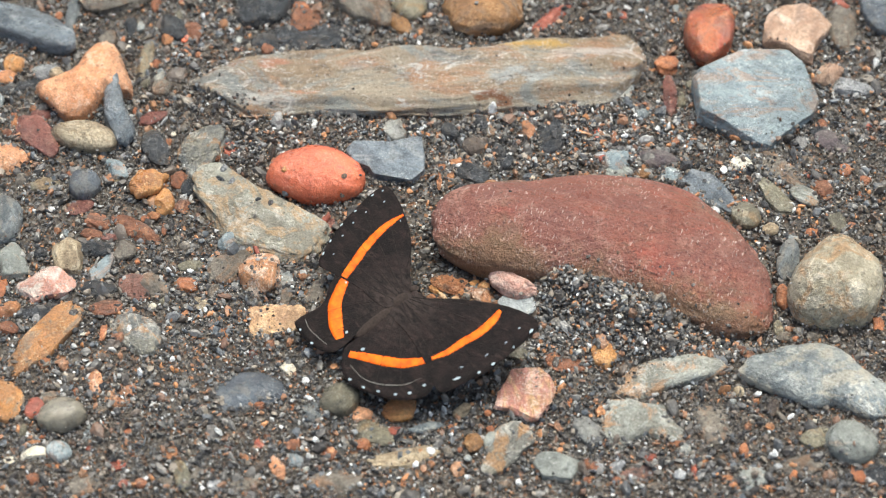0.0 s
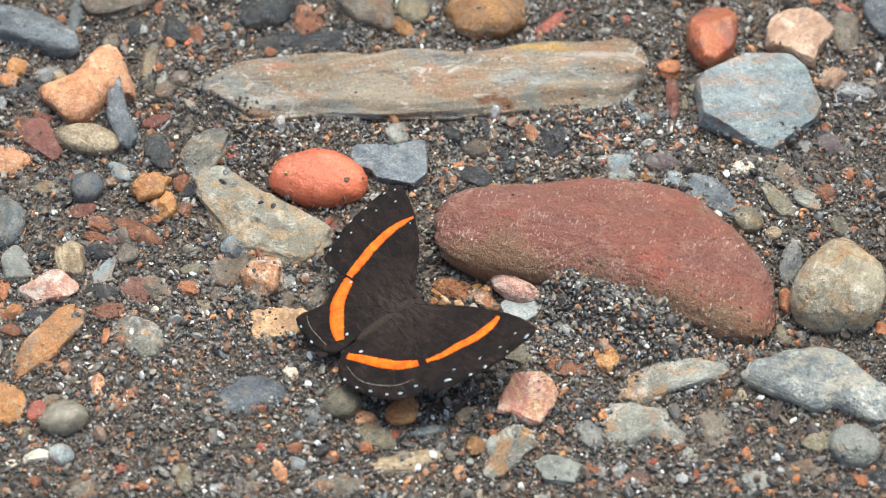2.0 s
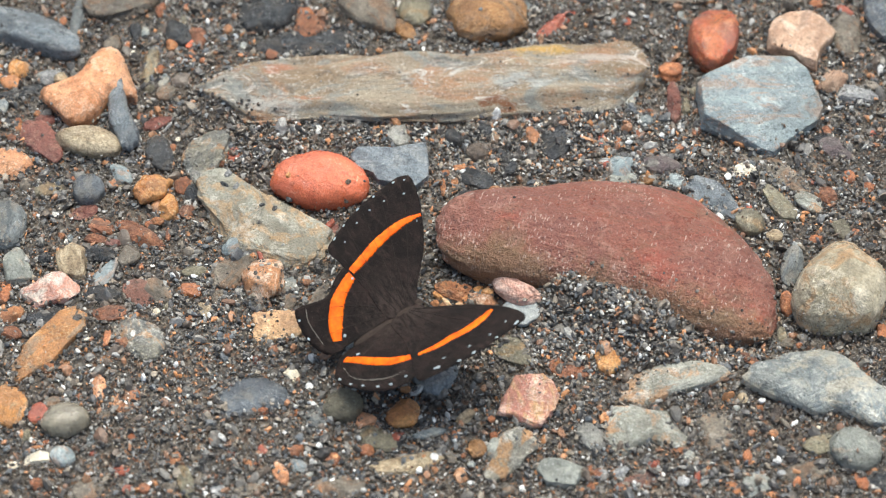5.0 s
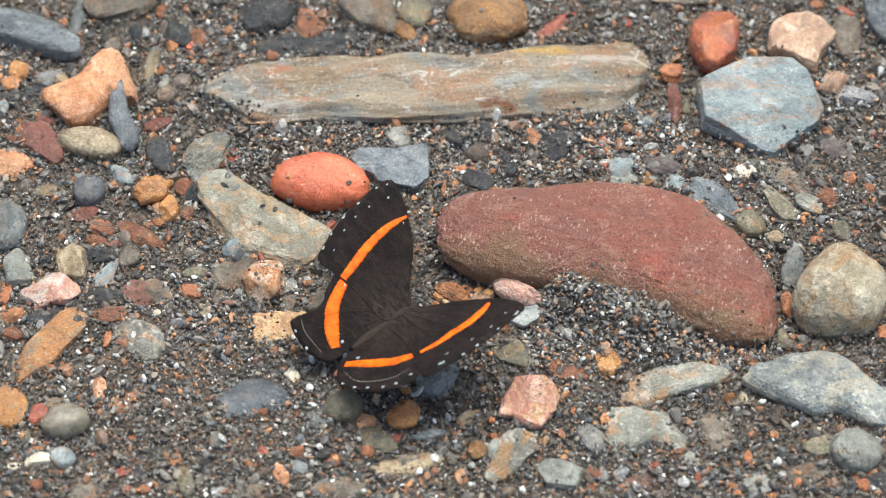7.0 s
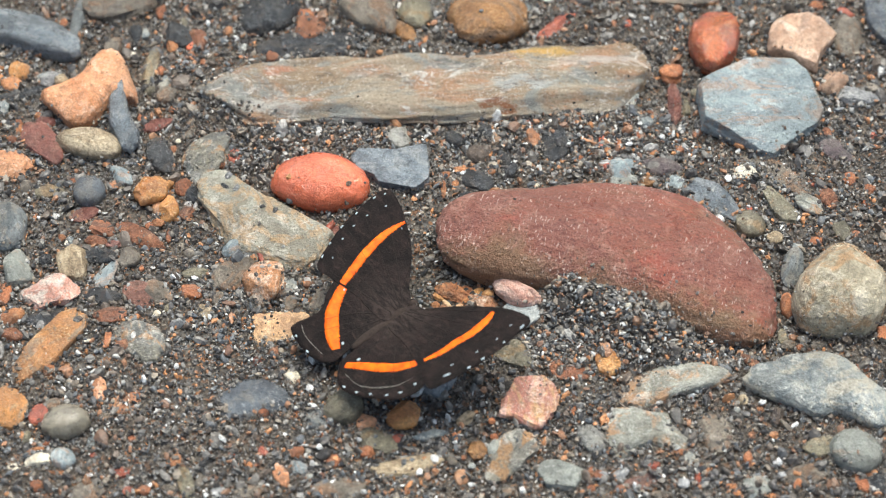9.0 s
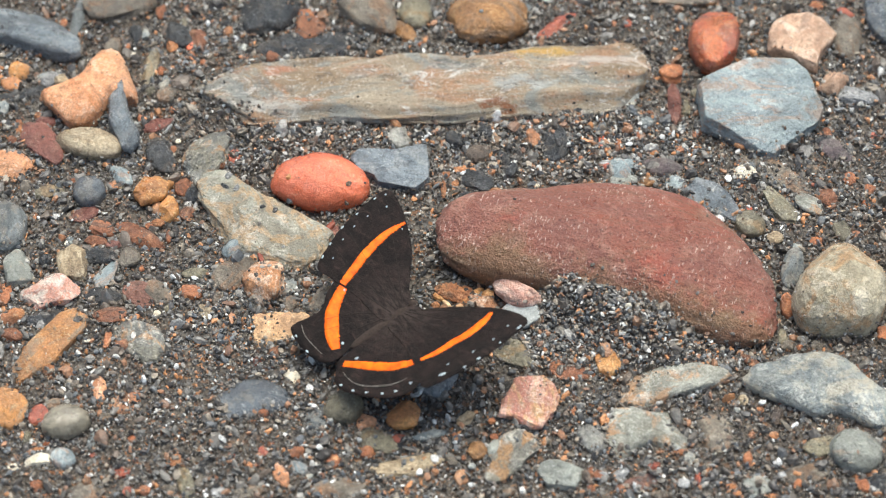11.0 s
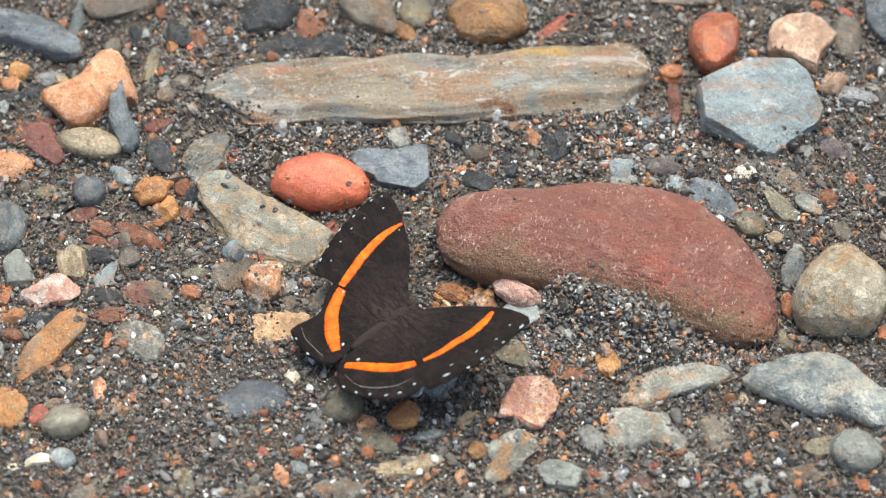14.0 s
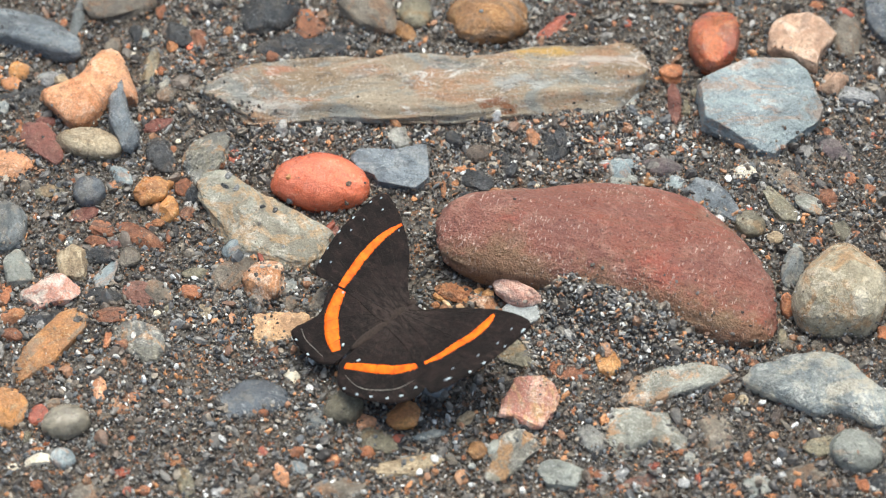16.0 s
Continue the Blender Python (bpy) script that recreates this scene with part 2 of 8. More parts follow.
def grain_material(name, silt):
    m = Nodes(name)
    geo = m.tree.nodes.new("ShaderNodeNewGeometry")
    ramp = m.tree.nodes.new("ShaderNodeValToRGB")
    palette(ramp.color_ramp)
    m.link(geo.outputs["Random Per Island"], ramp.inputs[0])
    co = m.tree.nodes.new("ShaderNodeTexCoord")
    fine = m.noise(co.outputs["Object"], 2600, 4, 0.7)
    tone = m.steps(fine, 0.3, 0.7, 0.55, 1.4) if silt > 0.5 else m.steps(fine, 0.3, 0.7, 0.7, 1.5)
    grey = m.tree.nodes.new("ShaderNodeCombineColor")
    for i in range(3):
        m.link(tone, grey.inputs[i])
    col = m.mix(1.0, ramp.outputs[0], grey.outputs[0], "MULTIPLY")
    col = mud(m, co.outputs["Object"], col, silt)
    m.bump(fine, 0.5, 0.0003)
    m.film(0.9, 0.09)
    return m.finish(col, m.steps(geo.outputs["Random Per Island"], 0, 1, 0.18, 0.55), 0.55)


def wood_material():
    """Wet weathered driftwood: tan and blue-grey zones, rusty tints, painted sky glints, dark cracks along the grain,
    frayed white fibres and grit.
    """
    m = Nodes("weathered_driftwood")
    co = m.tree.nodes.new("ShaderNodeTexCoord")
    at = co.outputs["Object"]
    mp = m.add("ShaderNodeMapping", Scale=(0.16, 1.0, 1.0), Rotation=(0, 0, -0.05))
    m.link(at, mp.inputs[0])
    along = mp.outputs[0]
    mq = m.add("ShaderNodeMapping", Scale=(0.45, 1.0, 1.0), Rotation=(0, 0, -0.03))
    m.link(at, mq.inputs[0])
    loose = mq.outputs[0]
    grain = m.noise(loose, 520, 7, 0.8, 1.6)
    fibre = m.noise(along, 2300, 5, 0.75, 0.8)
    grit = m.noise(at, 1700, 4, 0.78)
    col = m.mix(m.steps(m.noise(loose, 75, 5, 0.65, 0.6), 0.42, 0.58), lin((198, 184, 162)), lin((178, 156, 130)))
    col = m.mix(m.steps(m.noise(loose, 125, 6, 0.72, 1.0), 0.50, 0.60, 0, 0.75), col, lin((206, 156, 120)))
    col = m.mix(m.steps(m.noise(loose, 100, 6, 0.72, 1.4), 0.50, 0.60, 0, 0.8), col, lin((166, 174, 174)))
    col = m.mix(m.steps(m.noise(loose, 320, 7, 0.78, 1.0), 0.56, 0.61, 0, 0.95), col, lin((246, 242, 236)))
    col = m.mix(m.steps(m.noise(loose, 260, 6, 0.75, 1.2), 0.56, 0.65, 0, 0.6), col, lin((130, 112, 94)))
    # stains; the whitish pair at x 28 and 15 paint in wet sky glints
    for x, y, z, reach, tint in ((17.5, 44.3, 4.4, 1.9, (232, 190, 112)), (12.5, 31.2, 3.6, 1.3, (170, 108, 68)), (-31, 39.5, 4.4, 1.7, (204, 146, 118)), (28, 41.5, 4.6, 1.7, (226, 214, 204)),
                                 (15, 36.5, 4.6, 1.6, (204, 208, 206)), (4, 41.2, 4.6, 0.9, (126, 126, 124)), (-33, 31, 4.0, 1.5, (208, 206, 200)), (-25, 33.5, 4.6, 1.0, (208, 150, 116))):
        stain_glint = m.tree.nodes.new("ShaderNodeVectorMath")
        stain_glint.operation = "DISTANCE"
        flat = m.add("ShaderNodeMapping", Scale=(0.22, 1.0, 0.5))
        m.link(at, flat.inputs[0])
        m.link(flat.outputs[0], stain_glint.inputs[0])
        stain_glint.inputs[1].default_value = (x * 0.22 * MM, y * MM, z * 0.5 * MM)
        away = m.maths("ADD", stain_glint.outputs["Value"], m.steps(m.noise(loose, 420, 6, 0.75), 0.3, 0.7, -0.0016, 0.0016))
        col = m.mix(m.steps(away, reach * MM * 0.5, reach * MM * 1.05, 0.9, 0.0), col, lin(tint))
    col = m.mix(m.steps(grain, 0.37, 0.44, 0.6, 0), col, lin((92, 78, 64)))
    col = m.mix(m.steps(grit, 0.57, 0.63, 0, 0.7), col, lin((240, 234, 222)))
    col = m.mix(m.steps(grit, 0.34, 0.43, 0.6, 0), col, lin((82, 72, 62)))
    tone = m.steps(fibre, 0.32, 0.68, 0.87, 1.14)
    grey = m.tree.nodes.new("ShaderNodeCombineColor")
    for i in range(3):
        m.link(tone, grey.inputs[i])
    col = m.mix(1.0, col, grey.outputs[0], "MULTIPLY")
    m.bump(m.maths("ADD", m.maths("MULTIPLY", grain, 1.5), m.maths("ADD", m.maths("MULTIPLY", fibre, 0.6), m.maths("MULTIPLY", grit, 0.6))), 1.0, 0.0008)
    m.film(m.steps(m.noise(loose, 150, 4, 0.65), 0.40, 0.54, 0.2, 1.0), 0.16)
    return m.finish(col, 0.45, 0.5)


def wing_material(name, main, other):
    """Worn dark wing scales: soft dark blotches, short streaks along the wing and stray pale scales."""
    m = Nodes(name)
    co = m.tree.nodes.new("ShaderNodeTexCoord")
    at = co.outputs["Object"]
    mp = m.add("ShaderNodeMapping", Scale=(1.0, 0.4, 1.0))
    m.link(at, mp.inputs[0])
    fine = m.noise(at, 3800, 4, 0.75)
    col = m.mix(m.steps(m.noise(at, 260, 5, 0.7, 0.6), 0.42, 0.58), lin(main), lin(other))
    col = m.mix(m.steps(m.noise(mp.outputs[0], 700, 5, 0.75, 0.8), 0.54, 0.66, 0, 0.55), col, lin((70, 56, 52)))
    col = m.mix(m.steps(m.noise(at, 420, 5, 0.75, 1.0), 0.40, 0.48, 0.9, 0), col, lin((16, 12, 12)))
    col = m.mix(m.steps(fine, 0.62, 0.70, 0, 0.5), col, lin((92, 80, 76)))
    away = m.tree.nodes.new("ShaderNodeVectorMath")
    away.operation = "LENGTH"
    m.link(at, away.inputs[0])
    # longer, greyer hair-scales near the body
    hair = m.maths("MULTIPLY", m.steps(away.outputs["Value"], 0.003, 0.010, 0.6, 0.0), m.steps(m.noise(mp.outputs[0], 1100, 4, 0.7), 0.4, 0.6))
    col = m.mix(hair, col, lin((74, 64, 60)))
    m.bump(m.maths("ADD", fine, m.maths("MULTIPLY", m.noise(at, 420, 4, 0.7), 1.2)), 0.6, 0.0004)
    return m.finish(col, 0.7, 0.2)


def plain_material(name, main, other, rough=0.6, scale=900):
    m = Nodes(name)
    co = m.tree.nodes.new("ShaderNodeTexCoord")
    n = m.noise(co.outputs["Object"], scale, 4, 0.65)
    m.bump(n, 0.3, 0.0002)
    return m.finish(m.mix(m.steps(n, 0.35, 0.65), lin(main), lin(other)), rough, 0.3)


SAND, GRAIN, WASHED, WOOD = sand_material(), grain_material("silty_grains", 0.8), grain_material("washed_grains", 0.25), wood_material()
WING = wing_material("dark_brown_wing_scales", (36, 27, 26), (21, 16, 16))
VEIN = plain_material("wing_vein", (38, 30, 27), (28, 22, 20), 0.75)
BAND = plain_material("orange_wing_band", (255, 124, 12), (244, 84, 3), 0.65, 620)
SPOT = plain_material("bluish_white_spot", (188, 204, 212), (150, 166, 178), 0.5)
FUR = plain_material("dark_body_fur", (62, 52, 47), (42, 34, 31), 0.85, 2600)
EYEM = plain_material("dark_eye", (22, 18, 16), (30, 24, 20), 0.25)
EDGE = plain_material("pale_wing_line", (150, 148, 142), (120, 116, 110), 0.6)


# ---- ground ----
rng = np.random.default_rng(7)
WAVES = [(rng.uniform(100, 620), rng.uniform(0, 6.283), rng.uniform(0, 6.283)) for _ in range(26)]
# low banks of sand: x, y, radius, height in mm
BANKS = ((21.5, -11.3, 5, 5.8), (29.5, -15.5, 7, 5.1), (38, -19, 6.5, 4.0), (58, 16, 14, 0.15), (-10, 17, 14, 0.7), (62, 27, 16, 0.2), (-40, -30, 22, 0.6), (-43, 29, 4, 2.2), (-30, 23, 6, 0.8), (-41.5, 32.5, 3, 1.4), (-34, 26.5, 4, 0.9), (-20, 27.5, 5, 0.7), (35, 30.5, 4, 0.9), (-6, 27, 6, 0.7), (9, 27.5, 6, 0.7), (22, 28.5, 6, 0.8))


def height(x, y):
    """The sand's height in metres."""
    x, y = np.asarray(x, float), np.asarray(y, float)
    h = 0 * x
    for k, a, ph in WAVES:
        h = h + 0.022 / k * np.cos(k * (x * np.cos(a) + y * np.sin(a)) + ph)
    h = h * 0.55
    for bx, by, r, top in BANKS:
        h = h + top * MM * np.exp(-((x - bx * MM) ** 2 + (y - by * MM) ** 2) / (r * MM) ** 2)
    return h


def mesh_from(name, verts, faces, material, smooth=True):
    """One mesh from arrays of corners and of triangles or quads."""
    me = bpy.data.meshes.new(name)
    verts, faces = np.asarray(verts, np.float32), np.asarray(faces, np.int32)
    n, k = faces.shape
    me.vertices.add(len(verts))
    me.vertices.foreach_set("co", verts.ravel())
    me.loops.add(n * k)
    me.loops.foreach_set("vertex_index", faces.ravel())
    me.polygons.add(n)
    me.polygons.foreach_set("loop_start", np.arange(0, n * k, k, dtype=np.int32))
    me.polygons.foreach_set("use_smooth", np.full(n, smooth))
    me.update(calc_edges=True)
    me.validate()
    me.materials.append(material)
    return me


def ground():
    near = np.linspace(-0.16, 0.16, 201)
    far = 0.16 + np.geomspace(0.003, 400, 46)
    axis = np.concatenate([-far[::-1], near, far])
    gx, gy = np.meshgrid(axis, axis, indexing="ij")
    gz = height(gx, gy) - 0.0003
    n = len(axis)
    i = (np.arange(n - 1)[:, None] * n + np.arange(n - 1)[None, :]).ravel()
    ob = new("ground", mesh_from("ground", np.stack([gx, gy, gz], -1).reshape(-1, 3), np.stack([i, i + n, i + n + 1, i + 1], 1), SAND))
    return tagged(ob, "dark wet sand and fine gravel of a river bank", "ground", kind="structure")


ground()


# ---- stones ----
def ball(level):
    bm = bmesh.new()
    bmesh.ops.create_icosphere(bm, subdivisions=level, radius=1.0)
    bm.verts.ensure_lookup_table()
    v = np.array([p.co[:] for p in bm.verts])
    f = np.array([[p.index for p in q.verts] for q in bm.faces])
    bm.free()
    return v, f


BALLS = {n: ball(n) for n in (1, 2, 3, 4, 5, 6)}
STONES = []


def rough_field(p, seed, freq, octaves=3):
    """Smooth random relief at the points p, from summed waves."""
    r = np.random.default_rng(seed)
    total, amp = 0, 1.0
    for _ in range(octaves):
        part = 0
        for _ in range(7):
            d = r.normal(size=3)
            d /= np.linalg.norm(d)
            part = part + np.sin(freq * r.uniform(0.7, 1.3) * (p @ d) + r.uniform(0, 6.283))
        total = total + amp * part / 2.6
        amp, freq = amp * 0.5, freq * 2.1
    return total


def stone(name, label, material, x, y, z, length, width, tall, turn, square, noisy, level, seed, chips=0, flat=0.0, form=(1.0,), corners=()):
    """A loose stone; half sizes and place in mm, turn in degrees. form: mean radius and waves of its outline; corners: those of an angular outline instead, in half sizes; square: how boxy; chips: broken faces; flat: height of a split level top."""
    v, f = BALLS[level + 1]
    rh, nz = np.hypot(v[:, 0], v[:, 1]), v[:, 2]
    th = np.arctan2(v[:, 1], v[:, 0])
    k = 1 / (rh ** square + np.abs(nz) ** square) ** (1 / square)
    p = v * k[:, None]
    r = np.full(len(v), float(form[0]))
    for i in range(1, len(form) // 2 + 1):
        r = r + form[2 * i - 1] * np.cos(i * th) + form[2 * i] * np.sin(i * th)
    if corners:
        c = np.array(corners)
        ways = np.stack([np.cos(th), np.sin(th)], 1)
        r = np.zeros(len(v))
        for a, b in zip(c, np.roll(c, -1, 0)):
            e = b - a
            det = ways[:, 0] * e[1] - ways[:, 1] * e[0] + 1e-12
            far = (a[0] * e[1] - a[1] * e[0]) / det
            along = (a[0] * ways[:, 1] - a[1] * ways[:, 0]) / det
            r = np.where((far > 0) & (along >= 0) & (along <= 1), np.maximum(r, far), r)
        r = np.where(r > 0, r, 1.0)
    p[:, :2] *= r[:, None]
    g = np.random.default_rng(seed)
    for _ in range(chips):
        d = g.normal(size=3) * (1, 1, 1.5)
        d[2] = abs(d[2])
        d /= np.linalg.norm(d)
        over = np.maximum(p @ d - g.uniform(0.62, 0.88), 0)
        p = p - over[:, None] * d * 0.94
    if flat:
        over = np.maximum(p @ np.array((0.0, -0.08, 1.0)) - flat, 0)
        p[:, 2] -= over * 0.92
    p = p * (1 + noisy * rough_field(v, seed, 3.0, 5))[:, None]
    if level > 3:
        p = p * (1 + 0.16 * (noisy + 0.02) * np.abs(rough_field(v, seed + 500, 17.0, 2)))[:, None]
    p = p * np.array((length, width, tall)) * MM
    me = mesh_from(name, p, f, ROCK[material])
    ob = new(name, me)
    sunk = 0.2 * tall if tall < 2 else 0.0
    ob.matrix_world = pose(x * MM, y * MM, (z - sunk) * MM, g.uniform(-4, 4), g.uniform(-4, 4), turn)
    tagged(ob, label, "stone" if name != "pebble" else "pebble", "loose stones on the sand")
    STONES.append(ob)
    return ob


stone("cobble", "large rounded dark red sandstone cobble half sunk in the sand", "red", 30.5, -3.0, 1.5, 30.9, 13.3, 7.5, -15, 2.4, .035, 5, 1, form=(0.98, -0, 0.01, -0, 0.02, -0.06, -0.11, -0.04, -0.01, 0, 0.04, 0.01, 0.01, 0, 0.01, 0.01, -0.01, -0, -0.01, -0, 0))
stone("stone", "pale blue-grey angular slate block with a rusty patch", "slate", 58.5, 31.2, 1.9, 11.4, 10.8, 3.2, 0, 5, 0.02, 5, 2, flat=0.7, chips=1, corners=((-0.95, -0.37), (-0.07, -0.94), (0.14, -1.00), (0.90, -0.31), (1.00, -0.06), (0.80, 0.72), (0.58, 1.00), (-0.16, 1.00), (-0.87, 0.58), (-1.00, 0.36)))
stone("stone", "pale grey-beige wedge-shaped stone under the butterfly's wing", "beige", -31.7, 6.0, 0.5, 15.7, 10.0, 2.6, -44, 3.2, 0.075, 5, 3, corners=((-0.65, -0.52), (-0.18, -0.76), (0.24, -0.99), (0.40, -1.00), (0.67, -0.59), (0.89, -0.06), (0.84, 0.32), (0.70, 0.60), (0.16, 0.47), (-0.43, 0.32), (-0.90, 0.25), (-1.00, 0.01), (-0.88, -0.29)), chips=3, flat=0.55)
stone("stone", "smooth bright orange-red oval pebble", "orange", -22.0, 13.4, 1.7, 9.0, 5.5, 4.3, -5, 2.3, .03, 4, 4, form=(1, -0, -0, -0, 0.01, -0.02, -0.04, 0.02, -0.01, 0.01, -0, -0.01, 0.01, -0, 0, -0, -0, -0, -0, 0, 0))
stone("stone", "grey blunt slate piece behind the orange pebble", "slate_blue", -9.5, 17.4, 1.0, 7.5, 7.3, 2.6, -23, 7, 0.025, 4, 5, corners=((-0.98, -0.19), (-0.68, -0.44), (-0.26, -0.41), (-0.06, -0.56), (0.81, -0.40), (1.00, 0.04), (0.82, 0.59), (0.57, 1.00), (-0.13, 0.47), (-0.93, 0.13)), flat=.6)
stone("pebble", "small flat grey pebble lying on the slate piece", "grey", -8.1, 25.2, 0.9, 2.6, 2.2, 1.5, -52, 2.6, .04, 3, 6, flat=.5, chips=3, form=(0.99, 0, 0, -0, 0, 0, -0.08, -0.03, 0.01, -0.01, -0, 0.02, -0.01, 0.01, 0.03))
stone("stone", "peach-coloured bent stone with rounded ends", "peach", -64.9, 35.7, 1.4, 9.9, 7.8, 3.8, 51, 2.5, 0.05, 4, 7, corners=((-0.92, -0.24), (-0.85, -0.49), (-0.69, -0.66), (-0.46, -0.68), (-0.18, -0.56), (0.08, -0.58), (0.20, -0.77), (0.27, -1.00), (0.51, -0.75), (0.78, -0.31), (0.92, 0.04), (1.00, 0.33), (0.97, 0.53), (0.81, 0.66), (0.52, 0.68), (0.19, 0.56), (-0.16, 0.54), (-0.48, 0.62), (-0.68, 0.76), (-0.79, 0.51), (-0.83, 0.18)))
stone("stone", "upright blue-grey slate wedge leaning on a peach stone", "slate_blue", -59.2, 29.8, 1.9, 9.6, 2.8, 2.5, -79, 2.6, 0.06, 4, 8, corners=((-0.63, -0.27), (-0.36, -0.64), (-0.00, -0.84), (0.24, -0.90), (0.57, -0.55), (0.82, -0.21), (0.89, 0.24), (0.75, 0.84), (0.53, 1.00), (0.27, 0.74), (-0.07, 0.58), (-0.58, 0.60), (-0.87, 0.64), (-1.00, 0.50), (-0.90, 0.13)))
stone("stone", "flat beige oval stone with a pale upper rim", "tan", -64.5, 23.3, 1.1, 6.5, 3.2, 2.4, -16, 2.6, 0.04, 4, 9, form=(0.975, 0.027, 0.032, 0, -0.01, -0.032, -0.024, 0.007, -0.001, -0.006, -0.004, -0.001, 0, 0, -0.004, 0.001, 0.002, 0.005, -0.003, -0, 0.005))
stone("stone", "dull red-brown flat stone", "brownred", -73.8, 24.8, 0.4, 5.8, 3.2, 1.5, -46, 3, .06, 3, 10, flat=.5, chips=6, form=(0.99, 0, 0, -0.01, 0, 0.09, -0.05, -0.01, -0.02, -0.02, -0.01, 0.01, -0.02, -0.01, 0.02, -0.02, -0, -0.01, -0, 0, 0.01))
stone("stone", "pale peach flat stone", "peach", -79.2, 19.2, 0.4, 4.9, 3.2, 1.4, -12, 3, .07, 3, 11, chips=5)
stone("stone", "large blue-grey slate slab", "slate_blue", -78.9, 50.7, 0.9, 11.7, 5.6, 2.8, -27, 3, 0.035, 4, 12, flat=0.8, chips=1, corners=((-0.66, -0.84), (-0.10, -0.54), (0.31, -0.51), (0.67, -0.47), (0.94, -0.28), (1.00, 0.04), (0.85, 0.47), (0.45, 0.83), (-0.03, 1.00), (-0.41, 0.83), (-0.66, 0.58), (-0.96, -0.21)))
stone("stone", "upright thin dark slate shard", "slate_dark", -69.5, 55.5, 0.5, 6.1, 1.2, 0.7, 84, 3, .05, 3, 13, chips=5)
stone("stone", "weathered grey-brown flat slab", "greybrown", -61.4, 59.8, 0.6, 7.2, 4.7, 2.1, 14, 3, .07, 3, 14, chips=6)
stone("stone", "dark slate pebble in dark gravel", "darkslate", -50.4, 51.4, 0.5, 3.7, 2.6, 1.5, -38, 2.6, .07, 3, 15, chips=5)
stone("stone", "dark grey flat stone", "darkslate", -33.5, 56.0, 0.7, 6.0, 5.5, 2.6, 66, 3, .06, 3, 16, chips=5, form=(0.98, -0, -0.01, -0, -0, -0.04, -0.1, 0.02, -0.05, 0.01, -0.01, -0.01, 0.01, -0.01, 0, -0.01, -0.03, -0, 0, 0, 0))
stone("stone", "orange-brown rough stone in dark gravel", "rust", -25.3, 53.2, 0.4, 3.6, 3.3, 1.5, 39, 2.6, .09, 3, 17, chips=5)
stone("stone", "dark wet slate slab behind the driftwood", "darkslate", -24.3, 49.4, 0.2, 11.6, 3.4, 1.0, 9, 3, .05, 3, 18, chips=5)
stone("stone", "brown and grey rounded stone", "greybrown", -13.8, 57.0, 0.7, 6.3, 4.3, 2.4, -38, 2.6, .05, 4, 19, form=(0.99, -0, -0, -0.01, 0, 0.02, -0.1, 0.02, -0.02, -0.01, 0, -0.02, -0.03, 0.01, 0.01, 0.01, 0.01, -0.01, 0.01, -0, -0.01))
stone("stone", "tan knobbly stone behind the driftwood", "ochre", -7.3, 52.2, 0.3, 3.0, 1.9, 1.1, -52, 2.6, .08, 3, 20)
stone("stone", "olive-grey rounded stone in dark gravel", "olive", -5.2, 57.0, 0.5, 4.1, 3.1, 1.6, 90, 2.6, .06, 3, 21)
stone("stone", "ochre-brown rounded cobble behind the driftwood", "ochre", 8.4, 55.5, 0.8, 7.5, 6.4, 3.4, -4, 2.6, .05, 4, 22, form=(1, 0, -0, 0, 0, -0.01, 0.03, -0.02, -0.02, 0, -0, 0.01, 0.01, -0.02, 0, -0, -0.01, -0.02, -0, -0, -0))
stone("stone", "thin brick-red shard in dark gravel", "brick", 21.8, 54.2, 0.3, 5.4, 1.5, 0.7, 46, 3, .06, 3, 23, chips=5)
stone("stone", "rounded red-orange stone with a pale flank", "redstone", 50.9, 48.3, 1.5, 7.7, 4.7, 4, 81, 2.6, 0.04, 4, 24, chips=2, form=(0.986, 0.029, -0.013, 0.004, 0.007, -0.025, -0.014, 0.01, -0.01, -0.022, 0.009, -0.005, -0.001, 0.002, -0.006, -0, 0.002, -0, 0.003, 0.001, 0.004))
stone("stone", "cream-pink blocky stone in dark gravel", "cream", 68.0, 48.2, 1.1, 8.4, 6.9, 3.4, 59, 3.2, 0.06, 4, 25, corners=((-0.67, 0.59), (-0.54, -0.00), (-0.65, -0.40), (-0.62, -0.74), (-0.16, -0.58), (0.26, -0.64), (0.81, -0.53), (1.00, -0.05), (0.48, 0.68), (0.09, 1.00), (-0.24, 0.94)), flat=.55, chips=6)
stone("stone", "grey stone beside the cream stone", "greybrown", 76.4, 51.7, 0.4, 6.4, 3.0, 1.6, 90, 2.6, .07, 3, 26, chips=3)
stone("pebble", "pink quartz pebble in dark gravel", "cream", 73.1, 38.7, 0.7, 4.1, 2.4, 1.8, 67, 2.6, .09, 3, 27, chips=5)
stone("stone", "rough grey-white quartz lump", "quartz", 76.5, 35.8, 0.5, 4.1, 2.2, 1.4, -10, 2.6, .14, 4, 28, chips=6)
stone("pebble", "knobbly orange pebble in dark gravel", "orange_soft", 42.8, 41.2, 0.5, 2.2, 2.0, 1.3, 17, 2.3, .16, 3, 29)
# brownish-red stick, modelled with stone() like its neighbours
stone("stone", "narrow upright maroon stick", "brownred", 42.8, 33.9, 0.4, 4.9, 1.4, 0.9, 90, 2.6, .06, 3, 30, chips=3)
